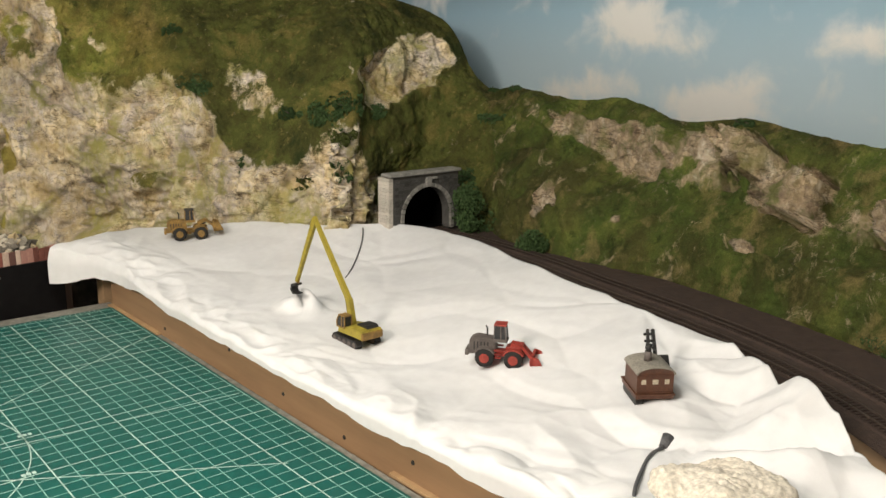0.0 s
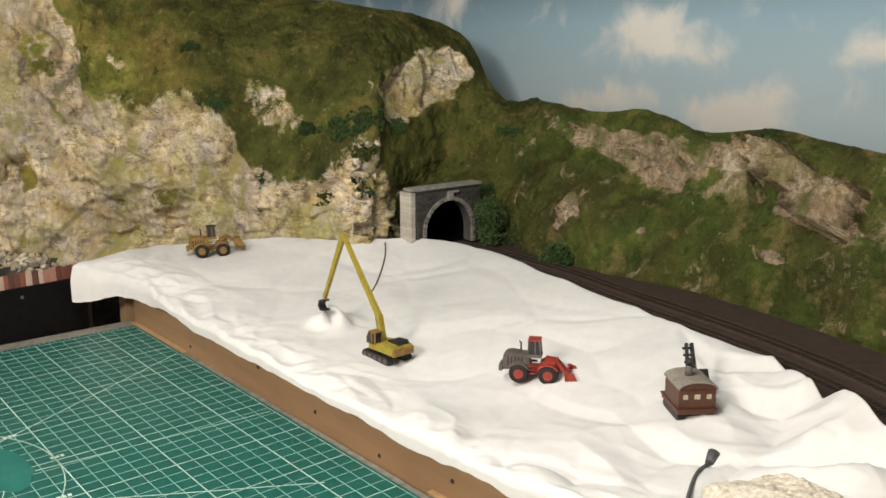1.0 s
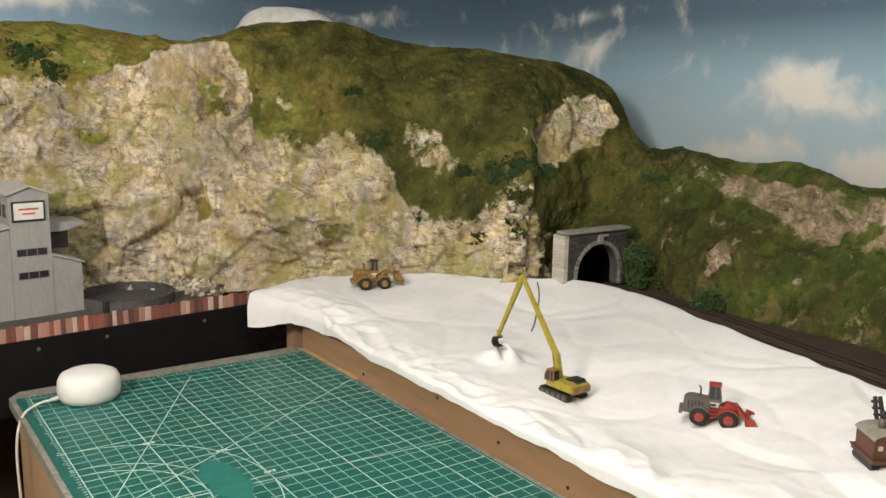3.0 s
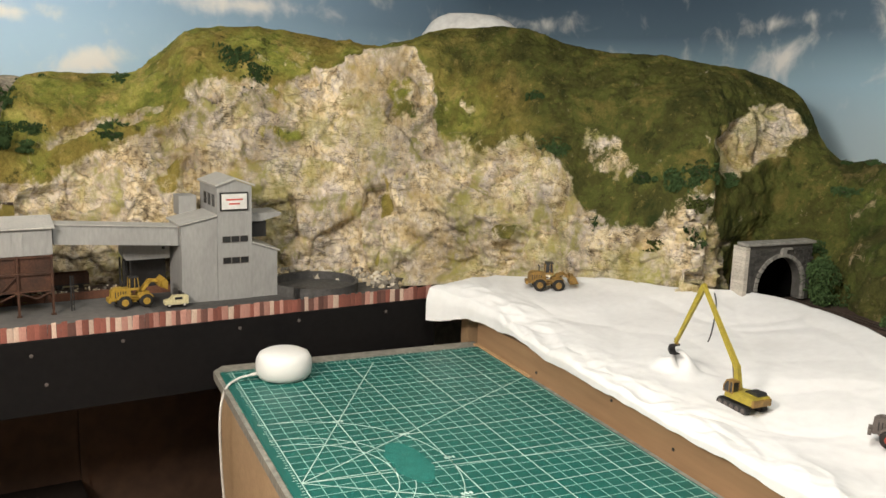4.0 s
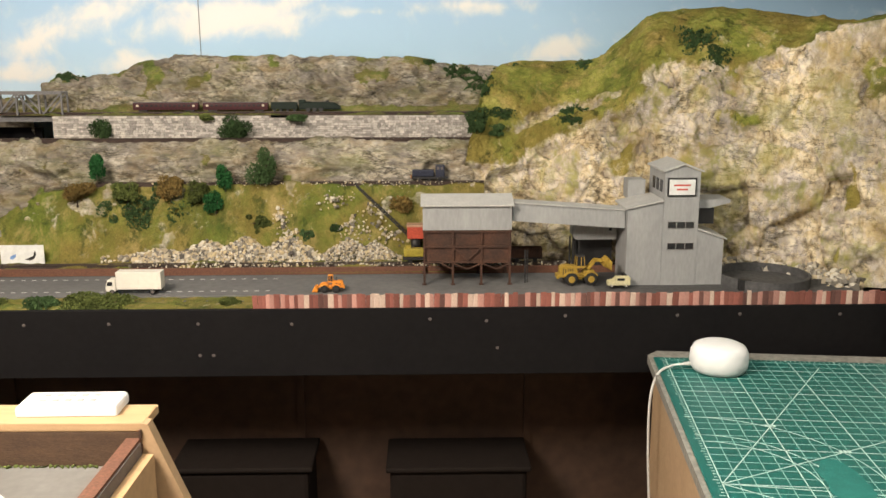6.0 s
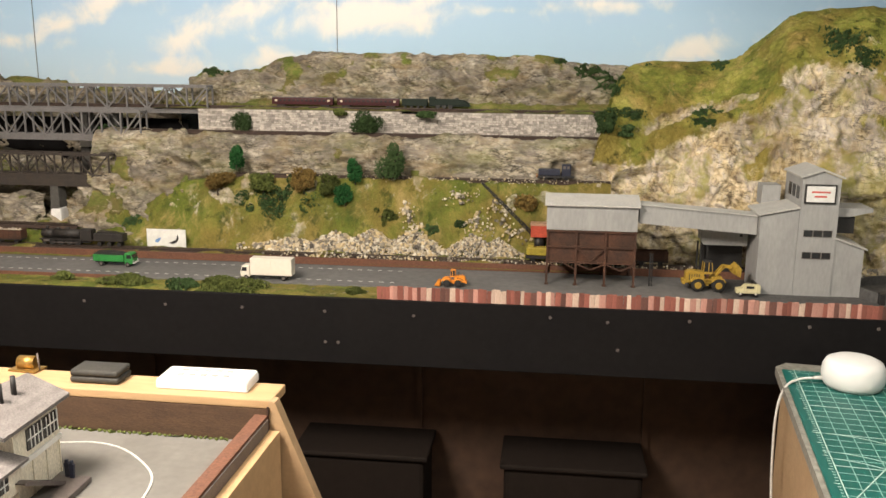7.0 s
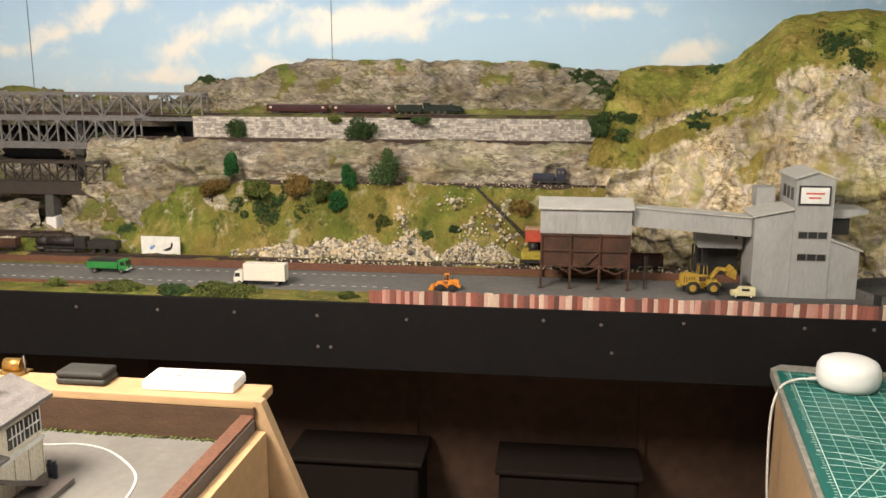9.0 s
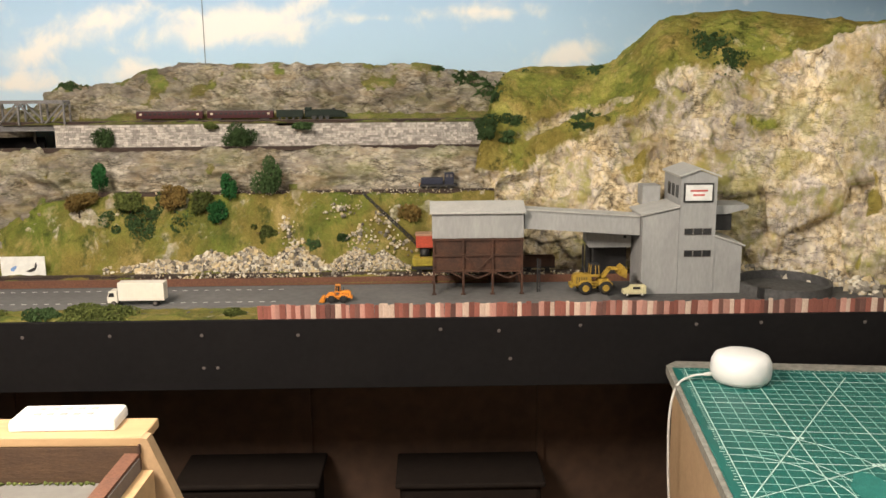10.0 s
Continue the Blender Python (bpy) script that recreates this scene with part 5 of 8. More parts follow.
for r in range(17):
    x = -0.098
    while x < 0.083:
        w = rnd.uniform(0.010, 0.018)
        z = 0.004 + r * 0.0078
        if math.hypot(x + w / 2, max(0, z - 0.036)) > 0.088 and z < 0.128:
            share("stone", rnd.choice(stone_kinds), portal, Matrix.Translation((x + w / 2, -0.001, z + 0.0039)) @ Matrix.Diagonal((w, 1, 0.0078, 1)))
        x += w
for k in range(19):
    a, b = math.pi * k / 19, math.pi * (k + 1) / 19
    bm = bmesh.new()
    ring = [(r * math.cos(t), 0.036 + r * math.sin(t)) for r, t in ((0.0715, a + 0.015), (0.0805, a + 0.015), (0.0805, b - 0.015), (0.0715, b - 0.015))]
    prism(bm, ring, -0.004, 0.004)
    part("arch_stone", bm, RINGSTONE, portal)
for k in range(5):
    for side in (-1, 1):
        bm = bmesh.new()
        box(bm, (side * 0.076, 0.0, 0.0036 + k * 0.0072), (0.009, 0.008, 0.0066))
        part("jamb_stone", bm, RINGSTONE, portal)
for k in range(17):
    bm = bmesh.new()
    box(bm, (-0.110, 0.018, 0.004 + k * 0.008), (0.012, 0.042, 0.0074))
    part("quoin", bm, PALESTONE, portal)
bm = bmesh.new()
box(bm, (-0.007, 0.012, 0.1415), (0.214, 0.038, 0.007), bev=0.0015)
part("coping", bm, RINGSTONE, portal)
bm = bmesh.new()
box(bm, (0, -0.004, 0.118), (0.014, 0.008, 0.017))
box(bm, (0.01, -0.004, 0.128), (0.03, 0.006, 0.005))
part("keystone", bm, RINGSTONE, portal)
# shallow box, end and floor coloured black for the tunnel's unlit depth
bm = bmesh.new()
inner = [(0.078, 0.0)] + [(0.078 * math.cos(t), 0.036 + 0.078 * math.sin(t)) for t in np.linspace(0, math.pi, 13)] + [(-0.078, 0.0)]
a = [bm.verts.new((x, 0.0301, z)) for x, z in inner]
b = [bm.verts.new((x, 0.085, z)) for x, z in inner]
for i in range(len(inner) - 1):
    bm.faces.new((a[i], a[i + 1], b[i + 1], b[i]))
bm.faces.new(b)
box(bm, (0, 0.0578, 0.001), (0.15, 0.054, 0.005))
part("lining", bm, TUNNELDARK, portal)


def sheet_z(x, y):
    """Height of the white sheet."""
    d = (SHEET[:, 0] - x) ** 2 + (SHEET[:, 1] - y) ** 2
    return float(SHEET[np.argsort(d)[:6], 2].mean())


# ---- plant and vehicles ----
def wheel(parent, x, y, r, w, hub, hub_r=0.5):
    bm = bmesh.new()
    prof = [(0.55, -0.5), (0.92, -0.5), (1.0, -0.3), (1.0, 0.3), (0.92, 0.5), (0.55, 0.5)]
    seg = 18
    rings = [[bm.verts.new((r * k * math.cos(6.28318 * i / seg), w * h, r * k * math.sin(6.28318 * i / seg))) for i in range(seg)] for k, h in prof]
    for p, q in zip(rings, rings[1:]):
        for i in range(seg):
            bm.faces.new((p[i], p[(i + 1) % seg], q[(i + 1) % seg], q[i])).smooth = True
    bm.faces.new(rings[0])
    bm.faces.new(rings[-1])
    wh = part("wheel", bm, TYRE, parent, at=Matrix.Translation((x, y, r)))
    bm = bmesh.new()
    cyl(bm, (0, -w * 0.54, 0), (0, w * 0.54, 0), r * hub_r, r * hub_r, 14)
    cyl(bm, (0, -w * 0.60, 0), (0, w * 0.60, 0), r * hub_r * 0.45, r * hub_r * 0.45, 10)
    part("rim", bm, hub, wh)


def wheel_loader(m, label, s, paint, engine, lift, cab_paint, hub):
    """Articulated loader, nose along x; s its length without bucket, lift the bucket arm's rise."""
    t = thing("wheel_loader", m, label, "model loader")
    r = 0.155 * s
    for x in (-0.24, 0.22):
        for y in (-0.17, 0.17):
            wheel(t, x * s, y * s, r, 0.12 * s, hub)
    bm = bmesh.new()
    prism(bm, [(-0.52 * s, 0.17 * s), (-0.50 * s, 0.42 * s), (-0.40 * s, 0.47 * s), (-0.10 * s, 0.44 * s), (-0.06 * s, 0.20 * s)], -0.115 * s, 0.115 * s)
    bmesh.ops.bevel(bm, geom=list(bm.edges), offset=0.018 * s, segments=2, affect="EDGES")
    hood = part("engine_hood", bm, engine, t)
    bm = bmesh.new()
    for k in range(5):
        box(bm, (-0.42 * s + k * 0.055 * s, 0, 0.32 * s), (0.02 * s, 0.235 * s, 0.14 * s))
    part("grille", bm, DARKMETAL, hood)
    bm = bmesh.new()
    cyl(bm, (-0.24 * s, 0.05 * s, 0.45 * s), (-0.24 * s, 0.05 * s, 0.58 * s), 0.014 * s)
    cyl(bm, (-0.24 * s, 0.05 * s, 0.58 * s), (-0.27 * s, 0.05 * s, 0.61 * s), 0.012 * s)
    part("exhaust", bm, DARKMETAL, t)
    bm = bmesh.new()
    box(bm, (-0.54 * s, 0, 0.20 * s), (0.06 * s, 0.26 * s, 0.10 * s), bev=0.008 * s)
    part("counterweight", bm, engine, t)
    bm = bmesh.new()
    box(bm, (-0.10 * s, 0, 0.20 * s), (0.62 * s, 0.15 * s, 0.10 * s), bev=0.01 * s)
    box(bm, (0.20 * s, 0, 0.25 * s), (0.24 * s, 0.17 * s, 0.16 * s), bev=0.012 * s)
    for y in (-0.13, 0.13):
        for k in range(3):
            box(bm, (-0.04 * s, y * s, (0.15 + 0.06 * k) * s), (0.11 * s, 0.05 * s, 0.02 * s))
    part("chassis", bm, paint, t)
    for x in (-0.24, 0.22):
        for y in (-0.17, 0.17):
            bm = bmesh.new()
            prism(bm, [((x + 0.185 * math.cos(a)) * s, 0.155 * s + 0.175 * s * math.sin(a)) for a in np.linspace(0.5, 2.64, 8)] + [((x + 0.165 * math.cos(a)) * s, 0.155 * s + 0.155 * s * math.sin(a)) for a in np.linspace(2.64, 0.5, 8)], (y - 0.06) * s, (y + 0.06) * s)
            part("mudguard", bm, paint if x > 0 else engine, t)
    cab = bmesh.new()
    prism(cab, [(-0.11 * s, 0.42 * s), (-0.10 * s, 0.66 * s), (0.06 * s, 0.66 * s), (0.09 * s, 0.42 * s)], -0.095 * s, 0.095 * s)
    cb = part("cab", cab, DARKGLASS, t)
    bm = bmesh.new()
    for x0, x1 in ((-0.112, -0.103), (0.092, 0.062), (0.0, 0.0)):
        for y in (-0.097, 0.097):
            bar(bm, (x0 * s, y * s, 0.40 * s), (x1 * s, y * s, 0.67 * s), 0.016 * s)
    box(bm, (-0.01 * s, 0, 0.42 * s), (0.22 * s, 0.21 * s, 0.05 * s))
    part("cab_frame", bm, engine, cb)
    bm = bmesh.new()
    box(bm, (-0.015 * s, 0, 0.675 * s), (0.20 * s, 0.215 * s, 0.028 * s), bev=0.008 * s)
    part("cab_roof", bm, cab_paint, cb)
    ex, ez = 0.52 * s, (0.10 + lift) * s
    arm = bmesh.new()
    for y in (-0.065, 0.065):
        bar(arm, (0.16 * s, y * s, 0.36 * s), (0.34 * s, y * s, (0.34 + lift * 0.55) * s), 0.03 * s, 0.06 * s)
        bar(arm, (0.34 * s, y * s, (0.34 + lift * 0.55) * s), (ex, y * s, ez + 0.03 * s), 0.03 * s, 0.05 * s)
    box(arm, (0.33 * s, 0, (0.35 + lift * 0.5) * s), (0.05 * s, 0.16 * s, 0.05 * s))
    part("lift_arm", arm, paint, t)
    bm = bmesh.new()
    cyl(bm, (0.14 * s, 0, 0.26 * s), (0.34 * s, 0, (0.28 + lift * 0.6) * s), 0.018 * s)
    part("ram", bm, GREYMETAL, t)
    tip = 0.55 if lift > 0.2 else 0.0
    bk = bmesh.new()
    prof = [(0.0, 0.0), (0.20, 0.02), (0.04, 0.05), (0.0, 0.12), (0.02, 0.22), (-0.02, 0.22), (-0.045, 0.12), (-0.02, 0.0)]
    c, sn = math.cos(-tip), math.sin(-tip)
    prism(bk, [(ex + s * (x * c - z * sn), ez - 0.08 * s + s * (x * sn + z * c)) for x, z in prof], -0.20 * s, 0.20 * s)
    for y in (-0.20, 0.19):
        prism(bk, [(ex + s * (x * c - z * sn), ez - 0.08 * s + s * (x * sn + z * c)) for x, z in ((0.19, 0.02), (0.10, 0.19), (0.0, 0.22), (-0.03, 0.1), (0.0, 0.0))], y * s, (y + 0.01) * s)
    part("bucket", bk, paint, t)
    return t


zz = sheet_z(1.148, 1.03)
wheel_loader(Matrix.Translation((1.156, 1.024, zz - 0.001)) @ pose(0, 0, 0, 0, 0, -53), "red and grey wheel loader standing on the white sheet", 0.097, REDPAINT, GREYMETAL, 0.0, REDPAINT, REDPAINT)
zz = sheet_z(1.075, 2.0)
wheel_loader(Matrix.Translation((1.088, 1.990, zz - 0.001)) @ pose(0, 0, 0, 0, 0, -22), "weathered yellow wheel loader on the sheet below the cliff", 0.102, OCHRE, OCHRE, 0.16, DARKMETAL, OCHRE)
wheel_loader(LM(0.172, 0.285, 0.989, 2), "yellow wheel loader tipping its bucket beside the works", 0.108, CATYELLOW, CATYELLOW, 0.42, DARKMETAL, CATYELLOW)
wheel_loader(LM(-0.452, 0.225, 0.989, 180), "small orange loader parked behind the plank fence", 0.062, ORANGE, ORANGE, 0.0, ORANGE, DARKMETAL)

ez = sheet_z(1.055, 1.27)
ex = thing("excavator", Matrix.Translation((1.052, 1.268, ez - 0.0015)) @ pose(0, 0, 0, 0, 0, 92), "yellow long-reach tracked excavator with its bucket on the sheet", "model excavator")
for y in (-0.019, 0.019):
    bm = bmesh.new()
    prism(bm, [(x * 0.036, z) for x, z in ((-1, 0.007), (-0.93, 0.0025), (-0.82, 0.0), (0.82, 0.0), (0.93, 0.0025), (1, 0.007), (0.93, 0.0115), (0.82, 0.014), (-0.82, 0.014), (-0.93, 0.0115))], y - 0.006, y + 0.006)
    for k in range(22):
        x = -0.031 + k * 0.062 / 21
        for z in (0.0, 0.014):
            box(bm, (x, y, z), (0.0016, 0.0125, 0.0012))
    tr = part("crawler_track", bm, DARKMETAL, ex)
    for k in range(5):
        bm = bmesh.new()
        cyl(bm, (-0.027 + k * 0.0135, y - 0.0066, 0.007), (-0.027 + k * 0.0135, y + 0.0066, 0.007), 0.0045, 0.0045, 10)
        part("roller", bm, GREYMETAL, tr)
bm = bmesh.new()
box(bm, (0, 0, 0.010), (0.03, 0.03, 0.009))
cyl(bm, (0, 0, 0.012), (0, 0, 0.0175), 0.012, 0.012, 16)
part("undercarriage", bm, DARKMETAL, ex)
bm = bmesh.new()
prism(bm, [(-0.041, 0.0175), (-0.044, 0.022), (-0.044, 0.033), (-0.012, 0.034), (0.004, 0.030), (0.022, 0.028), (0.024, 0.0175)], -0.021, 0.021)
bmesh.ops.bevel(bm, geom=list(bm.edges), offset=0.0016, segments=2, affect="EDGES")
body = part("body", bm, ACID, ex)
bm = bmesh.new()
prism(bm, [(-0.040, 0.0335), (-0.036, 0.0385), (-0.014, 0.0375), (-0.010, 0.0335)], -0.017, 0.006)
part("engine_cover", bm, DARKMETAL, body)
bm = bmesh.new()
box(bm, (-0.0435, 0, 0.0235), (0.006, 0.043, 0.013), bev=0.002)
part("counterweight", bm, OCHRE, ex)
bm = bmesh.new()
prism(bm, [(0.002, 0.028), (0.002, 0.048), (0.018, 0.048), (0.0235, 0.038), (0.0235, 0.028)], 0.008, 0.022)
cab = part("cab", bm, DARKGLASS, ex)
bm = bmesh.new()
for y in (0.0078, 0.0222):
    for a, b in (((0.002, 0.028), (0.002, 0.048)), ((0.018, 0.048), (0.0235, 0.038)), ((0.0235, 0.038), (0.0235, 0.028)), ((0.010, 0.028), (0.010, 0.048)), ((0.002, 0.0285), (0.0235, 0.0285))):
        bar(bm, (a[0], y, a[1]), (b[0], y, b[1]), 0.0018)
box(bm, (0.010, 0.015, 0.0485), (0.018, 0.0155, 0.0018))
part("cab_frame", bm, OCHRE, cab)
bm = bmesh.new()
prism(bm, [(0.006, 0.030), (0.016, 0.072), (0.021, 0.0745), (0.024, 0.069), (0.018, 0.030)], -0.006, 0.003)
prism(bm, [(0.016, 0.0715), (0.116, 0.196), (0.1205, 0.194), (0.0235, 0.064)], -0.005, 0.002)
part("boom", bm, ACID, ex)
bm = bmesh.new()
cyl(bm, (0.022, -0.0015, 0.034), (0.030, -0.0015, 0.070), 0.0018)
part("boom_ram", bm, GREYMETAL, ex)
bm = bmesh.new()
prism(bm, [(0.112, 0.192), (0.118, 0.1985), (0.1235, 0.193), (0.183, 0.069), (0.178, 0.067)], -0.0045, 0.0015)
part("stick", bm, ACID, ex)
bm = bmesh.new()
for k in range(3):
    bar(bm, (0.174, -0.0015, 0.080 - k * 0.006), (0.184, -0.0015, 0.074 - k * 0.006), 0.003)
part("linkage", bm, OCHRE, ex)
bm = bmesh.new()
prism(bm, [(x + 0.010, z + 0.022) for x, z in ((0.166, 0.044), (0.180, 0.041), (0.184, 0.030), (0.177, 0.022), (0.163, 0.024), (0.165, 0.0255), (0.175, 0.0255), (0.179, 0.031), (0.177, 0.037), (0.166, 0.040))], -0.0085, 0.0055)
part("bucket", bm, DARKMETAL, ex)

sz = sheet_z(1.165, 0.765)
sh = thing("steam_shovel", Matrix.Translation((1.175, 0.763, sz - 0.001)) @ pose(0, 0, 0, 0, 0, 55), "brown steam shovel with a grey roof and cream lettering bars", "model shovel")
bm = bmesh.new()
box(bm, (0, 0, 0.0135), (0.064, 0.051, 0.007), bev=0.001)
box(bm, (0, 0, 0.0165), (0.068, 0.053, 0.002))
part("deck", bm, BROWNBODY, sh)
for y in (-0.019, 0.019):
    bm = bmesh.new()
    prism(bm, [(-0.030, 0.004), (-0.026, 0.0), (0.026, 0.0), (0.030, 0.004), (0.026, 0.010), (-0.026, 0.010)], y - 0.005, y + 0.005)
    part("crawler_track", bm, DARKMETAL, sh)
roofline = [(0.0255 * math.cos(t), 0.044 + 0.0095 * math.sin(t)) for t in np.linspace(0, math.pi, 11)]
bm = bmesh.new()
prism(bm, [(-0.0245, 0.0175), (0.0245, 0.0175)] + [(x * 0.96, z - 0.001) for x, z in roofline], -0.030, 0.022, "yz")
cabin = part("cabin", bm, BROWNBODY, sh)
bm = bmesh.new()
prism(bm, [(x * 1.03, z + 0.0006) for x, z in roofline] + [(x * 0.97, z - 0.0006) for x, z in roofline[::-1]], -0.033, 0.025, "yz")
part("roof", bm, SHOVELROOF, cabin, "curved weathered grey roof")
for y, w in ((0.0155, 0.006), (0.0, 0.0075), (-0.0155, 0.006)):
    bm = bmesh.new()
    box(bm, (-0.0305, y, 0.0335), (0.001, w, 0.0062))
    part("letter_bar", bm, CREAM, cabin)
for z in (0.0195, 0.0425):
    bm = bmesh.new()
    box(bm, (-0.0305, 0, z), (0.0012, 0.049, 0.0012))
    part("moulding", bm, BROWNBODY, cabin)
for x in (-0.018, -0.002, 0.013):
    bm = bmesh.new()
    box(bm, (x, -0.0247, 0.034), (0.009, 0.001, 0.015))
    part("side_opening", bm, DARKMETAL, cabin)
bm = bmesh.new()
cyl(bm, (-0.004, 0.003, 0.052), (-0.004, 0.003, 0.067), 0.0055, 0.0045, 14)
ch = part("chimney", bm, GREYMETAL, sh)
bm = bmesh.new()
cyl(bm, (-0.004, 0.003, 0.067), (-0.004, 0.003, 0.076), 0.0038, 0.0044, 14)
part("chimney_cap", bm, DARKMETAL, ch)
bm = bmesh.new()
for y in (-0.006, 0.006):
    bar(bm, (0.026, y - 0.016, 0.020), (0.062, y * 0.6 - 0.020, 0.074), 0.004, 0.007)
for k in range(6):
    f = 0.15 + 0.15 * k
    bar(bm, (0.026 + 0.036 * f, -0.022, 0.020 + 0.054 * f), (0.026 + 0.036 * f, -0.010, 0.020 + 0.054 * f), 0.003)
part("jib", bm, DARKMETAL, sh)
bm = bmesh.new()
bar(bm, (0.032, -0.018, 0.055), (0.044, -0.028, 0.030), 0.003)
box(bm, (0.042, -0.030, 0.033), (0.018, 0.022, 0.018), Matrix.Rotation(0.6, 3, "Y"), bev=0.002)
part("dipper", bm, DARKMETAL, sh)


def lorry(m, name, label, length, cab_mat, load_mat, box_h, dark):
    t = thing(name, m, label, "model lorry")
    w = 0.031
    bm = bmesh.new()
    box(bm, (0, 0, 0.0105), (length * 0.98, 0.012, 0.004))
    part("chassis", bm, DARKMETAL, t)
    cl = 0.024
    x1 = length / 2
    bm = bmesh.new()
    prism(bm, [(x1 - cl, 0.008), (x1 - cl, 0.037), (x1 - 0.005, 0.037), (x1, 0.022), (x1, 0.008)], -w / 2, w / 2)
    bmesh.ops.bevel(bm, geom=list(bm.edges), offset=0.0015, segments=2, affect="EDGES")
    cab = part("cab", bm, cab_mat, t)
    for y in (-w / 2, w / 2):
        bm = bmesh.new()
        prism(bm, [(x1 - 0.017, 0.023), (x1 - 0.017, 0.033), (x1 - 0.006, 0.033), (x1 - 0.003, 0.023)], y - 0.0005, y + 0.0005)
        part("side_window", bm, DARKGLASS, cab)
    bm = bmesh.new()
    box(bm, (x1 - 0.0018, 0, 0.0285), (0.0012, w * 0.86, 0.010), Matrix.Rotation(-0.32, 3, "Y"))
    part("windscreen", bm, DARKGLASS, cab)
    bm = bmesh.new()
    box(bm, (x1 + 0.0006, 0, 0.011), (0.002, w, 0.004))
    part("bumper", bm, dark, cab)
    for y in (-0.0115, 0.0115):
        bm = bmesh.new()
        cyl(bm, (x1 - 0.0004, y, 0.0165), (x1 + 0.0008, y, 0.0165), 0.0018, 0.0018, 10)
        part("headlight", bm, SIGNWHITE, cab)
    bl = length - cl - 0.002
    bx = -length / 2 + bl / 2
    bm = bmesh.new()
    box(bm, (bx, 0, 0.0135 + box_h / 2), (bl, w * 1.02, box_h), bev=0.0008)
    body = part("load_body", bm, load_mat, t)
    for k in range(7):
        for y in (-w * 0.515, w * 0.515):
            bm = bmesh.new()
            box(bm, (bx - bl / 2 + bl * (k + 0.5) / 7, y, 0.0135 + box_h / 2), (0.0008, 0.0007, box_h * 0.96))
            part("rib", bm, load_mat, body)
    for x in (x1 - 0.015, -length / 2 + 0.022):
        for y in (-w * 0.42, w * 0.42):
            wheel(t, x, y, 0.0068, 0.006, GREYMETAL, 0.55)
    return t, bl, bx


lorry(LM(-0.925, 0.222, 0.9892, 180), "box_lorry", "off-white box lorry driving along the road", 0.134, LORRYWHITE, LORRYWHITE, 0.043, GREYMETAL)
tip, bl, bx = lorry(LM(-1.375, 0.305, 0.9892, -1), "open_lorry", "bright green open lorry with a dark load", 0.113, GREENPAINT, GREENPAINT, 0.018, SIGNWHITE)
bm = bmesh.new()
prism(bm, [(bx - bl * 0.48, 0.0316), (bx - bl * 0.42, 0.037), (bx - bl * 0.1, 0.0385), (bx + bl * 0.3, 0.0375), (bx + bl * 0.48, 0.0316)], -0.0145, 0.0145)
part("load", bm, DARKMETAL, tip)

van = thing("estate_van", LM(0.262, 0.250, 0.989, 180), "small pale yellow off-road van by the works", "model van")
bm = bmesh.new()
prism(bm, [(-0.028, 0.006), (-0.028, 0.026), (0.008, 0.026), (0.012, 0.0175), (0.027, 0.0165), (0.028, 0.006)], -0.0115, 0.0115)
bmesh.ops.bevel(bm, geom=list(bm.edges), offset=0.001, segments=2, affect="EDGES")
vb = part("body", bm, mat("pale_yellow_paint", (0.66, 0.60, 0.36), 0.5), van)
for y in (-0.0117, 0.0117):
    bm = bmesh.new()
    box(bm, (-0.004, y, 0.0215), (0.018, 0.0006, 0.006))
    part("side_window", bm, DARKGLASS, vb)
for x in (-0.018, 0.018):
    for y in (-0.0095, 0.0095):
        wheel(van, x, y, 0.005, 0.004, LORRYWHITE)

# ---- quarry works ----
hop = thing("loading_hopper", LM(0, 0, 0), "grey loading hopper with rusty sides on steel legs", "hopper building")
bm = bmesh.new()
box(bm, (-0.114, 0.345, 1.1605), (0.222, 0.13, 0.063), bev=0.001)
up = part("upper_wall", bm, CONCRETE, hop)
bm = bmesh.new()
prism(bm, [(0.272, 1.1900), (0.345, 1.2080), (0.418, 1.1900), (0.418, 1.1940), (0.345, 1.2120), (0.272, 1.1940)], -0.230, 0.002, "yz")
part("roof", bm, ROOFGREY, hop, "pale low-pitched roof")
bm = bmesh.new()
prism(bm, [(0.281, 1.1895), (0.345, 1.2075), (0.409, 1.1895)], -0.2245, -0.0035, "yz")
part("gable", bm, CONCRETE, hop)
for k in range(9):
    bm = bmesh.new()
    box(bm, (-0.2135 + k * 0.025, 0.2792, 1.1605), (0.0008, 0.0008, 0.061))
    part("cladding_joint", bm, CONCRETE, up)
bm = bmesh.new()
box(bm, (-0.114, 0.345, 1.087), (0.218, 0.124, 0.083))
bin_ = part("bin", bm, RUST, hop, "rust-stained steel bin")
for z in (1.126, 1.087, 1.048):
    bm = bmesh.new()
    box(bm, (-0.114, 0.2805, z), (0.222, 0.005, 0.0045))
    part("girt", bm, RUST, bin_)
for k in range(4):
    bm = bmesh.new()
    box(bm, (-0.2215 + k * 0.0716, 0.2795, 1.060), (0.0045, 0.006, 0.14))
    part("post", bm, RUST, bin_)
for k in range(4):
    for v in (0.283, 0.407):
        bm = bmesh.new()
        box(bm, (-0.2215 + k * 0.0716, v, 1.016), (0.0055, 0.0055, 0.062))
        box(bm, (-0.2215 + k * 0.0716, v, 0.9885), (0.011, 0.011, 0.006))
        part("leg", bm, RUST, hop)
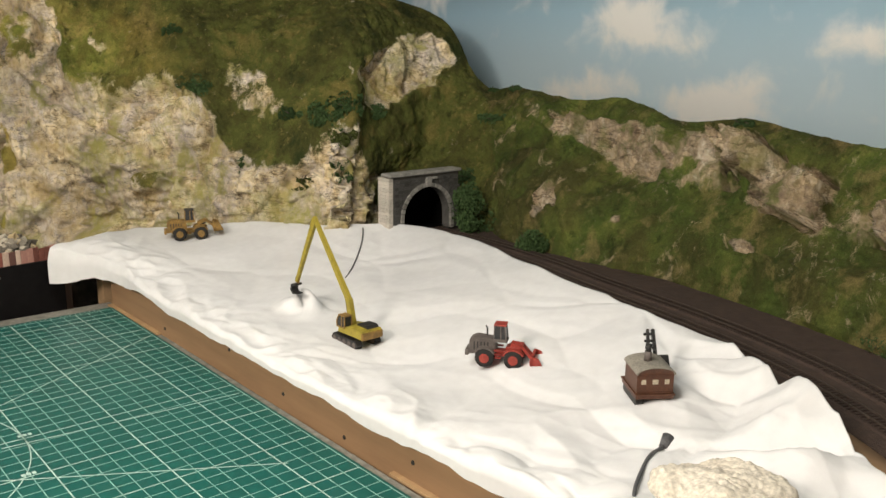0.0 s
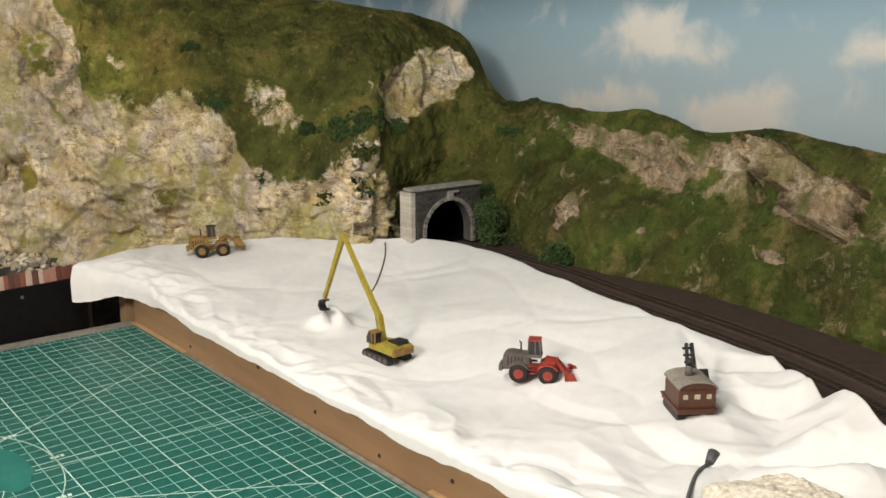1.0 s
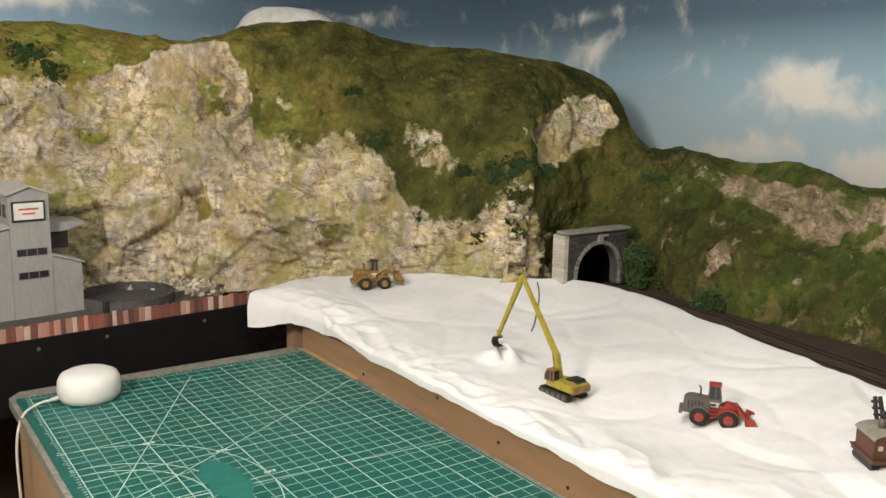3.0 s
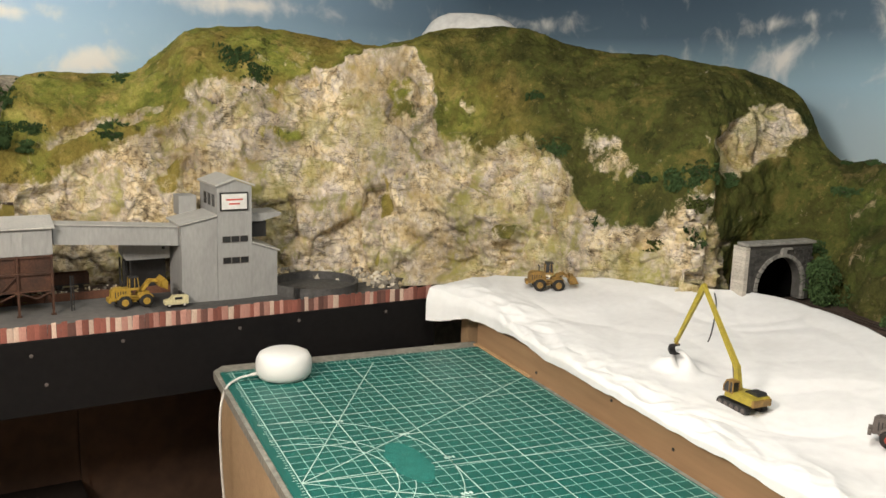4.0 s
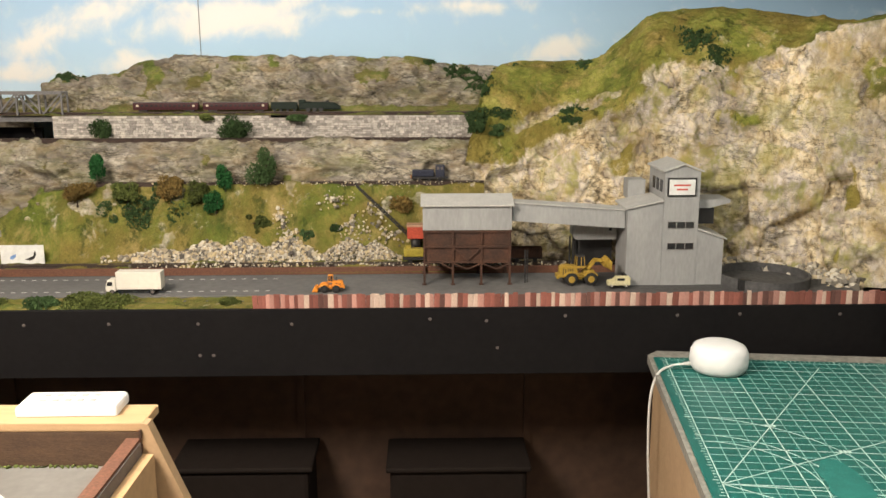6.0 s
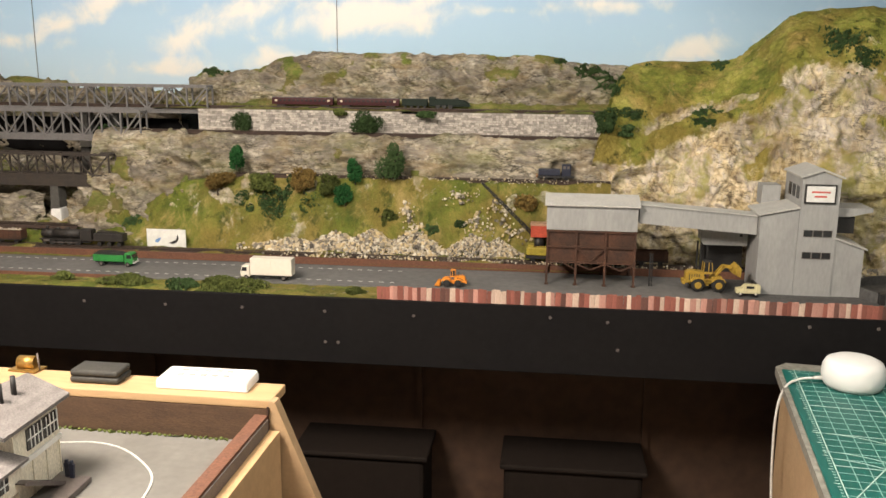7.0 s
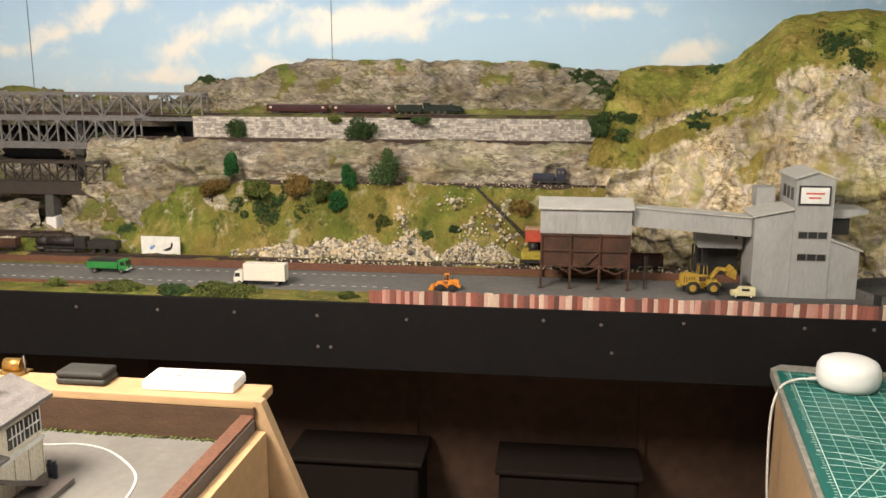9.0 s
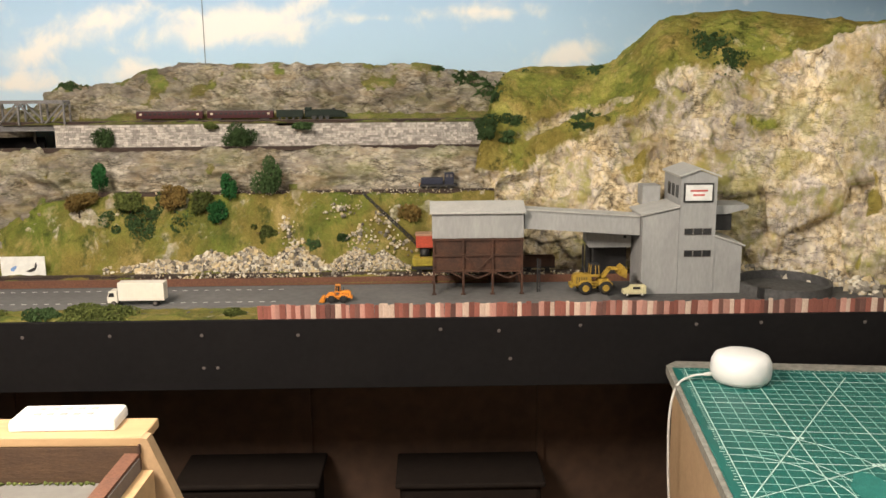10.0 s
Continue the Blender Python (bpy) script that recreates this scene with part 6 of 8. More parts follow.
for a, b in (((-0.15, 1.087), (-0.114, 1.05)), ((-0.078, 1.087), (-0.114, 1.05)), ((-0.22, 1.046), (-0.18, 1.03)), ((-0.15, 1.03), (-0.18, 1.046)), ((-0.15, 1.046), (-0.114, 1.03)), ((-0.078, 1.046), (-0.114, 1.03)), ((-0.078, 1.046), (-0.04, 1.03)), ((-0.006, 1.046), (-0.04, 1.03))):
    bm = bmesh.new()
    bar(bm, (a[0], 0.2785, a[1]), (b[0], 0.2785, b[1]), 0.003)
    part("brace", bm, RUST, hop)

cv = thing("conveyor_gallery", LM(0, 0, 0), "sloping grey enclosed conveyor between hopper and tower", "conveyor")
bm = bmesh.new()
prism(bm, [(0.0015, 1.148), (0.0015, 1.193), (0.284, 1.173), (0.284, 1.128)], 0.30, 0.352)
part("casing", bm, CONCRETE, cv)
bm = bmesh.new()
prism(bm, [(0.0015, 1.1935), (0.0015, 1.1965), (0.284, 1.1765), (0.284, 1.1735)], 0.296, 0.356)
part("roof", bm, ROOFGREY, cv)
ch = thing("screen_house", LM(0, 0, 0), "small pale grey house on dark legs under the conveyor", "shed")
bm = bmesh.new()
prism(bm, [(0.165, 1.096), (0.172, 1.086), (0.278, 1.086), (0.278, 1.131), (0.165, 1.134)], 0.365, 0.42)
part("body", bm, CONCRETE, ch)
bm = bmesh.new()
box(bm, (0.262, 0.3645, 1.113), (0.007, 0.001, 0.007))
part("vent", bm, DARKGLASS, ch)
bm = bmesh.new()
box(bm, (0.222, 0.3925, 1.1365), (0.12, 0.062, 0.003))
part("roof", bm, ROOFGREY, ch)
# dark panel added for the darkness below the house
bm = bmesh.new()
box(bm, (0.228, 0.43, 1.036), (0.105, 0.014, 0.10))
part("back_wall", bm, DARKMETAL, ch)
for u in (0.166, 0.182):
    for v in (0.368, 0.417):
        bm = bmesh.new()
        box(bm, (u, v, 1.036), (0.004, 0.004, 0.10))
        part("leg", bm, DARKMETAL, ch)
bm = bmesh.new()
for u in (0.034,):
    box(bm, (u, 0.30, 1.03), (0.0035, 0.0035, 0.085))
    box(bm, (u + 0.006, 0.30, 1.03), (0.002, 0.002, 0.085))
    for k in range(9):
        box(bm, (u + 0.003, 0.30, 0.995 + k * 0.009), (0.007, 0.0015, 0.0015))
ob = obj("ladder_post", bm, DARKMETAL)
ob.matrix_basis = LM(0, 0, 0)
tagged(ob, "thin dark ladder post beside the hopper", "post")

tw = thing("works_tower", LM(0, 0, 0), "grey clad quarry works tower with a white sign", "building")
V0, V1 = 0.28, 0.40
bm = bmesh.new()
prism(bm, [(0.286, 0.985), (0.286, 1.178), (0.374, 1.197), (0.374, 0.985)], V0, V1)
part("side_block", bm, CONCRETE, tw)
bm = bmesh.new()
prism(bm, [(0.280, 1.1795), (0.280, 1.1835), (0.3735, 1.2035), (0.3735, 1.1995)], V0 - 0.006, V1 + 0.004)
part("side_roof", bm, ROOFGREY, tw)
bm = bmesh.new()
prism(bm, [(0.3745, 0.985), (0.3745, 1.273), (0.42, 1.289), (0.4625, 1.273), (0.4625, 0.985)], V0 - 0.002, V1 + 0.03)
tb = part("tower_block", bm, CONCRETE, tw)
bm = bmesh.new()
prism(bm, [(0.3685, 1.2725), (0.42, 1.2905), (0.469, 1.2725), (0.469, 1.2765), (0.42, 1.2945), (0.3685, 1.2765)], V0 - 0.008, V1 + 0.034)
part("tower_roof", bm, ROOFGREY, tw)
bm = bmesh.new()
prism(bm, [(0.463, 0.985), (0.463, 1.126), (0.531, 1.102), (0.531, 0.985)], V0 + 0.001, V1)
part("lean_to", bm, CONCRETE, tw)
bm = bmesh.new()
prism(bm, [(0.463, 1.1275), (0.463, 1.131), (0.537, 1.1055), (0.537, 1.102)], V0 - 0.005, V1 + 0.004)
part("lean_to_roof", bm, ROOFGREY, tw)
bm = bmesh.new()
prism(bm, [(0.4635, 1.198), (0.4635, 1.177), (0.5, 1.177), (0.552, 1.190), (0.552, 1.198)], V0 + 0.03, V1)
part("canopy", bm, CONCRETE, tw)
# solid dark block stands for the shade under the canopy
bm = bmesh.new()
box(bm, (0.490, V0 + 0.075, 1.155), (0.05, 0.07, 0.04))
part("dark_recess", bm, DARKMETAL, tw)
bm = bmesh.new()
box(bm, (0.335, V1 + 0.03, 1.212), (0.045, 0.055, 0.05))
part("rear_block", bm, CONCRETE, tw)
for row, z in enumerate((1.140, 1.086)):
    for k in range(3):
        bm = bmesh.new()
        box(bm, (0.397 + k * 0.0225 + row * 0.001, V0 - 0.0026, z), (0.0195, 0.0012, 0.0145))
        wn = part("window", bm, DARKGLASS, tb)
        bm = bmesh.new()
        for x in (-0.0100, 0.0100):
            box(bm, (0.397 + k * 0.0225 + row * 0.001 + x, V0 - 0.0034, z), (0.0009, 0.0012, 0.0155))
        for dz in (-0.0076, 0.0076):
            box(bm, (0.397 + k * 0.0225 + row * 0.001, V0 - 0.0034, z + dz), (0.021, 0.0012, 0.0009))
        part("frame", bm, GREYMETAL, wn)
for k in range(3):
    bm = bmesh.new()
    box(bm, (0.3738, V0 + 0.03 + k * 0.035, 1.235), (0.0012, 0.022, 0.03))
    part("window", bm, DARKGLASS, tb)
bm = bmesh.new()
box(bm, (0.4165, V0 - 0.0045, 1.2355), (0.072, 0.004, 0.046), bev=0.0005)
sg = part("sign", bm, DARKMETAL, tb, "dark-framed white sign board")
bm = bmesh.new()
box(bm, (0.4165, V0 - 0.0072, 1.2355), (0.064, 0.0014, 0.038))
face = part("sign_face", bm, SIGNWHITE, sg)
for z, w in ((1.2405, 0.042), (1.2300, 0.028)):
    bm = bmesh.new()
    box(bm, (0.4165, V0 - 0.0083, z), (w, 0.0006, 0.0042))
    ob = part("writing_bar", bm, SIGNRED, tb)
bm = bmesh.new()
box(bm, (0.284, V0 + 0.004, 1.000), (0.006, 0.03, 0.03))
part("doorway", bm, DARKMETAL, tw)

ring = thing("settling_tank", LM(0.645, 0.30, 0.985), "round dark grey open concrete tank beside the works", "tank")
bm = bmesh.new()
seg = 40
loops = []
for r, z in ((0.115, 0.0), (0.115, 0.026), (0.107, 0.026), (0.107, 0.006), (0.0, 0.006)):
    loops.append([bm.verts.new((max(r, 0.001) * math.cos(6.28318 * i / seg), max(r, 0.001) * math.sin(6.28318 * i / seg), z)) for i in range(seg)])
for a, b in zip(loops, loops[1:]):
    for i in range(seg):
        bm.faces.new((a[i], a[(i + 1) % seg], b[(i + 1) % seg], b[i]))
part("wall", bm, YARD, ring)
bm = bmesh.new()
box(bm, (-0.075, -0.075, 0.014), (0.03, 0.02, 0.028), bev=0.002)
part("pump_box", bm, DARKMETAL, ring)

# ---- trains ----
def wagon(m, label, length, body, load=None, height=0.026, top=None, gauge=0.0165, wide=0.030):
    t = thing("goods_wagon", m, label, "model wagon")
    r = gauge * 0.36
    bm = bmesh.new()
    box(bm, (0, 0, 0.0115 * gauge / 0.0165), (length, wide * 0.9, 0.004))
    part("underframe", bm, DARKMETAL, t)
    bm = bmesh.new()
    z0 = 0.0138 * gauge / 0.0165
    for y in (-wide / 2, wide / 2):
        box(bm, (0, y, z0 + height / 2), (length * 0.97, 0.0016, height))
    for x in (-length * 0.485, length * 0.485):
        box(bm, (x, 0, z0 + height / 2), (0.0016, wide, height))
    box(bm, (0, 0, z0 + 0.001), (length * 0.96, wide, 0.002))
    bd = part("body", bm, body, t)
    for k in range(6):
        bm = bmesh.new()
        box(bm, (-length * 0.42 + k * length * 0.168, -wide / 2 - 0.0011, z0 + height / 2), (0.0018, 0.0008, height))
        part("strap", bm, body, bd)
    if load:
        bm = bmesh.new()
        rr = random.Random(3)
        for k in range(60):
            c = Vector((rr.uniform(-0.42, 0.42) * length, rr.uniform(-0.4, 0.4) * wide, z0 + height * 0.82 + rr.uniform(0, 0.004)))
            box(bm, c, (rr.uniform(0.003, 0.006),) * 3, Euler((rr.random() * 3, rr.random() * 3, 0)).to_matrix())
        tagged(part("load", bm, load, t), kind="stuff")
    for x in (-length * 0.28, length * 0.28):
        for y in (-gauge / 2, gauge / 2):
            bm = bmesh.new()
            cyl(bm, (x, y - 0.0012, r), (x, y + 0.0012, r), r, r, 14)
            part("wheel", bm, DARKMETAL, t)
    return t


RZ = 1.0049
wagon(LM(0.055, 0.468, RZ), "dark rusty open wagon standing behind the hopper", 0.088, RUST)
wagon(LM(-0.055, 0.468, RZ), "dark rusty open wagon half hidden by the hopper", 0.088, GREYMETAL)
wagon(LM(-1.785, 0.468, RZ), "brown open wagon loaded with pale stone", 0.095, RUST, STONE)
wagon(LM(-1.90, 0.468, RZ), "dark open wagon coupled behind the stone wagon", 0.095, LOCOBLACK)

loco = thing("steam_locomotive", LM(-1.545, 0.468, RZ), "weathered black steam locomotive with tender", "model locomotive")
bm = bmesh.new()
box(bm, (-0.055, 0, 0.0165), (0.165, 0.030, 0.003))
box(bm, (-0.06, 0, 0.011), (0.15, 0.014, 0.008))
fr = part("running_plate", bm, LOCOBLACK, loco)
bm = bmesh.new()
cyl(bm, (-0.132, 0, 0.032), (-0.098, 0, 0.032), 0.0128, 0.0128, 20)
cyl(bm, (-0.098, 0, 0.032), (-0.015, 0, 0.033), 0.0120, 0.0135, 20)
cyl(bm, (-0.1345, 0, 0.032), (-0.132, 0, 0.032), 0.009, 0.0125, 20)
boil = part("boiler", bm, LOCOBLACK, loco)
for x, r, h in ((-0.118, 0.005, 0.0105), (-0.085, 0.0055, 0.006), (-0.055, 0.006, 0.006)):
    bm = bmesh.new()
    cyl(bm, (x, 0, 0.043), (x, 0, 0.043 + h), r * 0.9, r, 14)
    part("chimney" if x < -0.1 else "dome", bm, LOCOBLACK, boil)
for k in range(5):
    bm = bmesh.new()
    cyl(bm, (-0.095 + k * 0.019, 0, 0.0325), (-0.0942 + k * 0.019, 0, 0.0325), 0.0132, 0.0132, 20)
    part("boiler_band", bm, DARKMETAL, boil)
bm = bmesh.new()
prism(bm, [(-0.0145, 0.017), (-0.0145, 0.044), (-0.007, 0.048), (0.007, 0.048), (0.0145, 0.044), (0.0145, 0.017)], -0.012, 0.022, "yz")
part("cab", bm, LOCOBLACK, loco)
for x in (-0.100, -0.074, -0.048, -0.022):
    for y in (-0.0095, 0.0095):
        bm = bmesh.new()
        cyl(bm, (x, y - 0.0012, 0.0098), (x, y + 0.0012, 0.0098), 0.0098, 0.0098, 18)
        part("driving_wheel", bm, DARKMETAL, loco)
for x in (-0.125,):
    for y in (-0.0095, 0.0095):
        bm = bmesh.new()
        cyl(bm, (x, y - 0.0012, 0.0058), (x, y + 0.0012, 0.0058), 0.0058, 0.0058, 14)
        part("pony_wheel", bm, DARKMETAL, loco)
bm = bmesh.new()
for y in (-0.012, 0.012):
    bar(bm, (-0.100, y, 0.0075), (-0.022, y, 0.0075), 0.0012, 0.002)
    cyl(bm, (-0.126, y, 0.013), (-0.108, y, 0.013), 0.0042, 0.0042, 10)
part("motion_rods", bm, GREYMETAL, loco).name = "coupling_rods"
bm = bmesh.new()
box(bm, (0.073, 0, 0.026), (0.088, 0.031, 0.022), bev=0.001)
prism(bm, [(0.035, 0.037), (0.04, 0.043), (0.085, 0.041), (0.10, 0.037)], -0.011, 0.011)
tn = part("tender", bm, LOCOBLACK, loco)
for x in (0.043, 0.073, 0.103):
    for y in (-0.0095, 0.0095):
        bm = bmesh.new()
        cyl(bm, (x, y - 0.0012, 0.0065), (x, y + 0.0012, 0.0065), 0.0065, 0.0065, 14)
        part("tender_wheel", bm, DARKMETAL, tn)

ys = thing("diesel_shunter", LM(-0.215, 0.468, RZ), "bright yellow and black diesel shunter behind the hopper", "model locomotive")
bm = bmesh.new()
box(bm, (0, 0, 0.013), (0.13, 0.031, 0.008))
part("frame", bm, DARKMETAL, ys)
bm = bmesh.new()
box(bm, (-0.035, 0, 0.028), (0.055, 0.026, 0.022), bev=0.003)
part("bonnet", bm, ACID, ys)
bm = bmesh.new()
box(bm, (-0.050, 0, 0.042), (0.016, 0.022, 0.008), bev=0.001)
part("bonnet_top", bm, ACID, ys)
bm = bmesh.new()
box(bm, (0.02, 0, 0.035), (0.045, 0.030, 0.036), bev=0.002)
part("cab", bm, DARKMETAL, ys)
bm = bmesh.new()
box(bm, (-0.0655, 0, 0.0135), (0.002, 0.029, 0.009))
part("buffer_beam", bm, ACID, ys)
for x in (-0.045, 0.0, 0.045):
    for y in (-0.0095, 0.0095):
        bm = bmesh.new()
        cyl(bm, (x, y - 0.0012, 0.0068), (x, y + 0.0012, 0.0068), 0.0068, 0.0068, 14)
        part("wheel", bm, DARKMETAL, ys)

cr = thing("lattice_crane", LM(-0.245, 0.53, 1.003), "crane with an orange-red cab and a dark lattice jib", "model crane")
bm = bmesh.new()
box(bm, (0, 0, 0.012), (0.06, 0.04, 0.024))
cyl(bm, (0, 0, 0.024), (0, 0, 0.055), 0.014, 0.014, 14)
part("base", bm, DARKMETAL, cr)
bm = bmesh.new()
box(bm, (0.012, 0, 0.074), (0.07, 0.036, 0.034), bev=0.002)
cb = part("cab", bm, mat("crane_red", (0.55, 0.09, 0.05), 0.5), cr)
bm = bmesh.new()
box(bm, (0.012, 0, 0.093), (0.073, 0.039, 0.006), bev=0.001)
part("cab_roof", bm, mat("crane_roof", (0.50, 0.30, 0.20), 0.6), cb)
bm = bmesh.new()
a0, a1 = Vector((-0.02, 0, 0.065)), Vector((-0.163, 0, 0.205))
for dy, dz in ((-0.005, -0.005), (0.005, -0.005), (-0.005, 0.005), (0.005, 0.005)):
    bar(bm, a0 + Vector((0, dy, dz)), a1 + Vector((0, dy * 0.5, dz * 0.5)), 0.0022)
for k in range(14):
    f, g = k / 14, (k + 1) / 14
    s = 1 if k % 2 else -1
    for dy in (-0.005, 0.005):
        bar(bm, a0.lerp(a1, f) + Vector((0, dy, -0.005 * s)), a0.lerp(a1, g) + Vector((0, dy, 0.005 * s)), 0.0018)
part("jib", bm, DARKMETAL, cr)

sn = thing("diesel_shunter", LM(-0.205, 0.636, 1.2044), "small navy blue diesel shunter on the upper line", "model locomotive")
bm = bmesh.new()
box(bm, (0, 0, 0.010), (0.105, 0.021, 0.006))
part("frame", bm, DARKMETAL, sn)
bm = bmesh.new()
box(bm, (-0.018, 0, 0.0225), (0.062, 0.017, 0.019), bev=0.002)
bn = part("bonnet", bm, LOCOBLUE, sn)
for k in range(5):
    bm = bmesh.new()
    box(bm, (-0.040 + k * 0.011, -0.0088, 0.022), (0.008, 0.0006, 0.013))
    part("bonnet_door", bm, LOCOBLUE, bn)
bm = bmesh.new()
box(bm, (0.030, 0, 0.029), (0.026, 0.021, 0.034), bev=0.002)
cb = part("cab", bm, LOCOBLUE, sn)
for x in (0.0245, 0.0355):
    bm = bmesh.new()
    box(bm, (x, -0.0107, 0.037), (0.007, 0.0006, 0.008))
    part("cab_window", bm, GREYMETAL, cb)
bm = bmesh.new()
box(bm, (-0.0527, 0, 0.012), (0.0016, 0.02, 0.007))
part("buffer_beam", bm, ORANGE, sn)
for x in (-0.03, 0.0, 0.03):
    for y in (-0.005, 0.005):
        bm = bmesh.new()
        cyl(bm, (x, y - 0.001, 0.0055), (x, y + 0.001, 0.0055), 0.0055, 0.0055, 14)
        part("wheel", bm, DARKMETAL, sn)

TZ = 1.3920


def coach(m):
    t = thing("passenger_coach", m, "maroon passenger coach with a row of windows", "model coach", "coaches of the express")
    n = 0.192
    bm = bmesh.new()
    prism(bm, [(-0.0095, 0.006), (-0.0098, 0.02), (-0.008, 0.0265), (-0.003, 0.0285), (0.003, 0.0285), (0.008, 0.0265), (0.0098, 0.02), (0.0095, 0.006)], -n / 2, n / 2, "yz")
    bd = part("body", bm, MAROON, t)
    bm = bmesh.new()
    prism(bm, [(-0.0086, 0.0264), (-0.003, 0.0289), (0.003, 0.0289), (0.0086, 0.0264)], -n / 2 - 0.0005, n / 2 + 0.0005, "yz")
    part("roof", bm, GREYMETAL, bd)
    for k in range(13):
        bm = bmesh.new()
        box(bm, (-n / 2 + 0.013 + k * 0.0138, -0.0098, 0.0185), (0.0075, 0.0008, 0.006))
        part("window", bm, CREAM if k in (0, 12) else DARKGLASS, bd)
    for x in (-n * 0.36, n * 0.36):
        bm = bmesh.new()
        box(bm, (x, 0, 0.004), (0.026, 0.012, 0.004))
        for dx in (-0.009, 0.009):
            for y in (-0.005, 0.005):
                cyl(bm, (x + dx, y - 0.0008, 0.0035), (x + dx, y + 0.0008, 0.0035), 0.0035, 0.0035, 10)
        part("bogie", bm, DARKMETAL, t)
    return t


first = coach(LM(-0.986, 0.80, TZ))
copy_thing(first, LM(-0.780, 0.80, TZ))
ex4 = thing("streamlined_locomotive", LM(-0.570, 0.80, TZ), "dark green streamlined express locomotive with tender", "model locomotive")
bm = bmesh.new()
prism(bm, [(-0.022, 0.006), (-0.022, 0.029), (0.055, 0.0285), (0.085, 0.026), (0.100, 0.017), (0.104, 0.006)], -0.009, 0.009)
bmesh.ops.bevel(bm, geom=[e for e in bm.edges if abs(e.verts[0].co.y - e.verts[1].co.y) < 1e-6], offset=0.004, segments=3, affect="EDGES")
eb = part("casing", bm, LOCOGREEN, ex4)
bm = bmesh.new()
box(bm, (-0.013, 0, 0.030), (0.02, 0.0185, 0.010), bev=0.002)
part("cab", bm, LOCOGREEN, ex4)
bm = bmesh.new()
box(bm, (0.062, 0, 0.030), (0.010, 0.005, 0.005), bev=0.001)
part("chimney", bm, DARKMETAL, eb)
for x in (0.005, 0.024, 0.043):
    for y in (-0.0075, 0.0075):
        bm = bmesh.new()
        cyl(bm, (x, y - 0.0012, 0.0068), (x, y + 0.0012, 0.0068), 0.0068, 0.0068, 14)
        part("driving_wheel", bm, DARKMETAL, ex4)
bm = bmesh.new()
box(bm, (-0.066, 0, 0.0175), (0.078, 0.0185, 0.021), bev=0.001)
tn = part("tender", bm, LOCOGREEN, ex4)
for x in (-0.096, -0.076, -0.056, -0.036):
    for y in (-0.005, 0.005):
        bm = bmesh.new()
        cyl(bm, (x, y - 0.0012, 0.0038), (x, y + 0.0012, 0.0038), 0.0038, 0.0038, 10)
        part("tender_wheel", bm, DARKMETAL, tn)

# ---- bridges ----
def truss(name, label, u0, u1, v, z0, z1, bays, material, deck=0.012, w=0.045, t=0.0045):
    b = thing(name, LM(0, v, 0), label, "model bridge")
    step_u = (u1 - u0) / bays
    for y in (-w / 2, w / 2):
        for z, nm in ((z0, "bottom_chord"), (z1, "top_chord")):
            bm = bmesh.new()
            bar(bm, (u0, y, z), (u1, y, z), t, t * 1.3)
            part(nm, bm, material, b)
        for k in range(bays + 1):
            bm = bmesh.new()
            bar(bm, (u0 + k * step_u, y, z0), (u0 + k * step_u, y, z1), t * 0.8)
            part("upright", bm, material, b)
        for k in range(bays):
            bm = bmesh.new()
            a, c = (z0, z1) if k % 2 else (z1, z0)
            bar(bm, (u0 + k * step_u, y, a), (u0 + (k + 1) * step_u, y, c), t * 0.7)
            part("diagonal", bm, material, b)
    for k in range(bays + 1):
        bm = bmesh.new()
        bar(bm, (u0 + k * step_u, -w / 2, z1), (u0 + k * step_u, w / 2, z1), t * 0.7)
        part("cross_tie", bm, material, b)
    bm = bmesh.new()
    box(bm, ((u0 + u1) / 2, 0, z0 - deck / 2), (u1 - u0, w * 1.05, deck))
    part("deck", bm, material, b)
    return b


truss("girder_bridge", "grey lattice girder bridge on the upper level", -2.60, -1.285, 0.80, 1.378, 1.449, 20, GIRDER, t=0.0062)
truss("girder_bridge", "grey lattice girder bridge on the middle level", -2.60, -1.47, 0.72, 1.297, 1.374, 18, GIRDER, 0.014, t=0.0062)
truss("girder_bridge", "dark weathered girder bridge low in the gorge", -2.60, -1.55, 0.66, 1.182, 1.246, 18, DARKGIRDER, 0.034, t=0.0055)
def bridge_pier(u, v, z1, lo, hi, label):
    """Dark stone pier with a stretch of bare white plaster."""
    pier = thing("bridge_pier", LM(u, v, 1.03), label, "bridge pier", "bridge piers")
    bm = bmesh.new()
    box(bm, (0, 0, (z1 - 1.03) / 2), (0.032, 0.05, z1 - 1.03), taper=0.85, bev=0.002)
    part("shaft", bm, DARKSTONE, pier)
    bm = bmesh.new()
    box(bm, (0.001, 0, (lo + hi) / 2), (0.038, 0.056, hi - lo), taper=0.85, bev=0.004)
    part("plaster_band", bm, SNOW, pier, "rough white plaster")


bridge_pier(-1.735, 0.66, 1.148, 0.0, 0.050, "dark bridge pier on a rough white plaster foot")
bridge_pier(-1.70, 0.80, 1.365, 0.225, 0.250, "dark bridge pier with a bare white plaster band")
bridge_pier(-1.60, 0.80, 1.365, 0.215, 0.245, "dark bridge pier with a bare white plaster band")

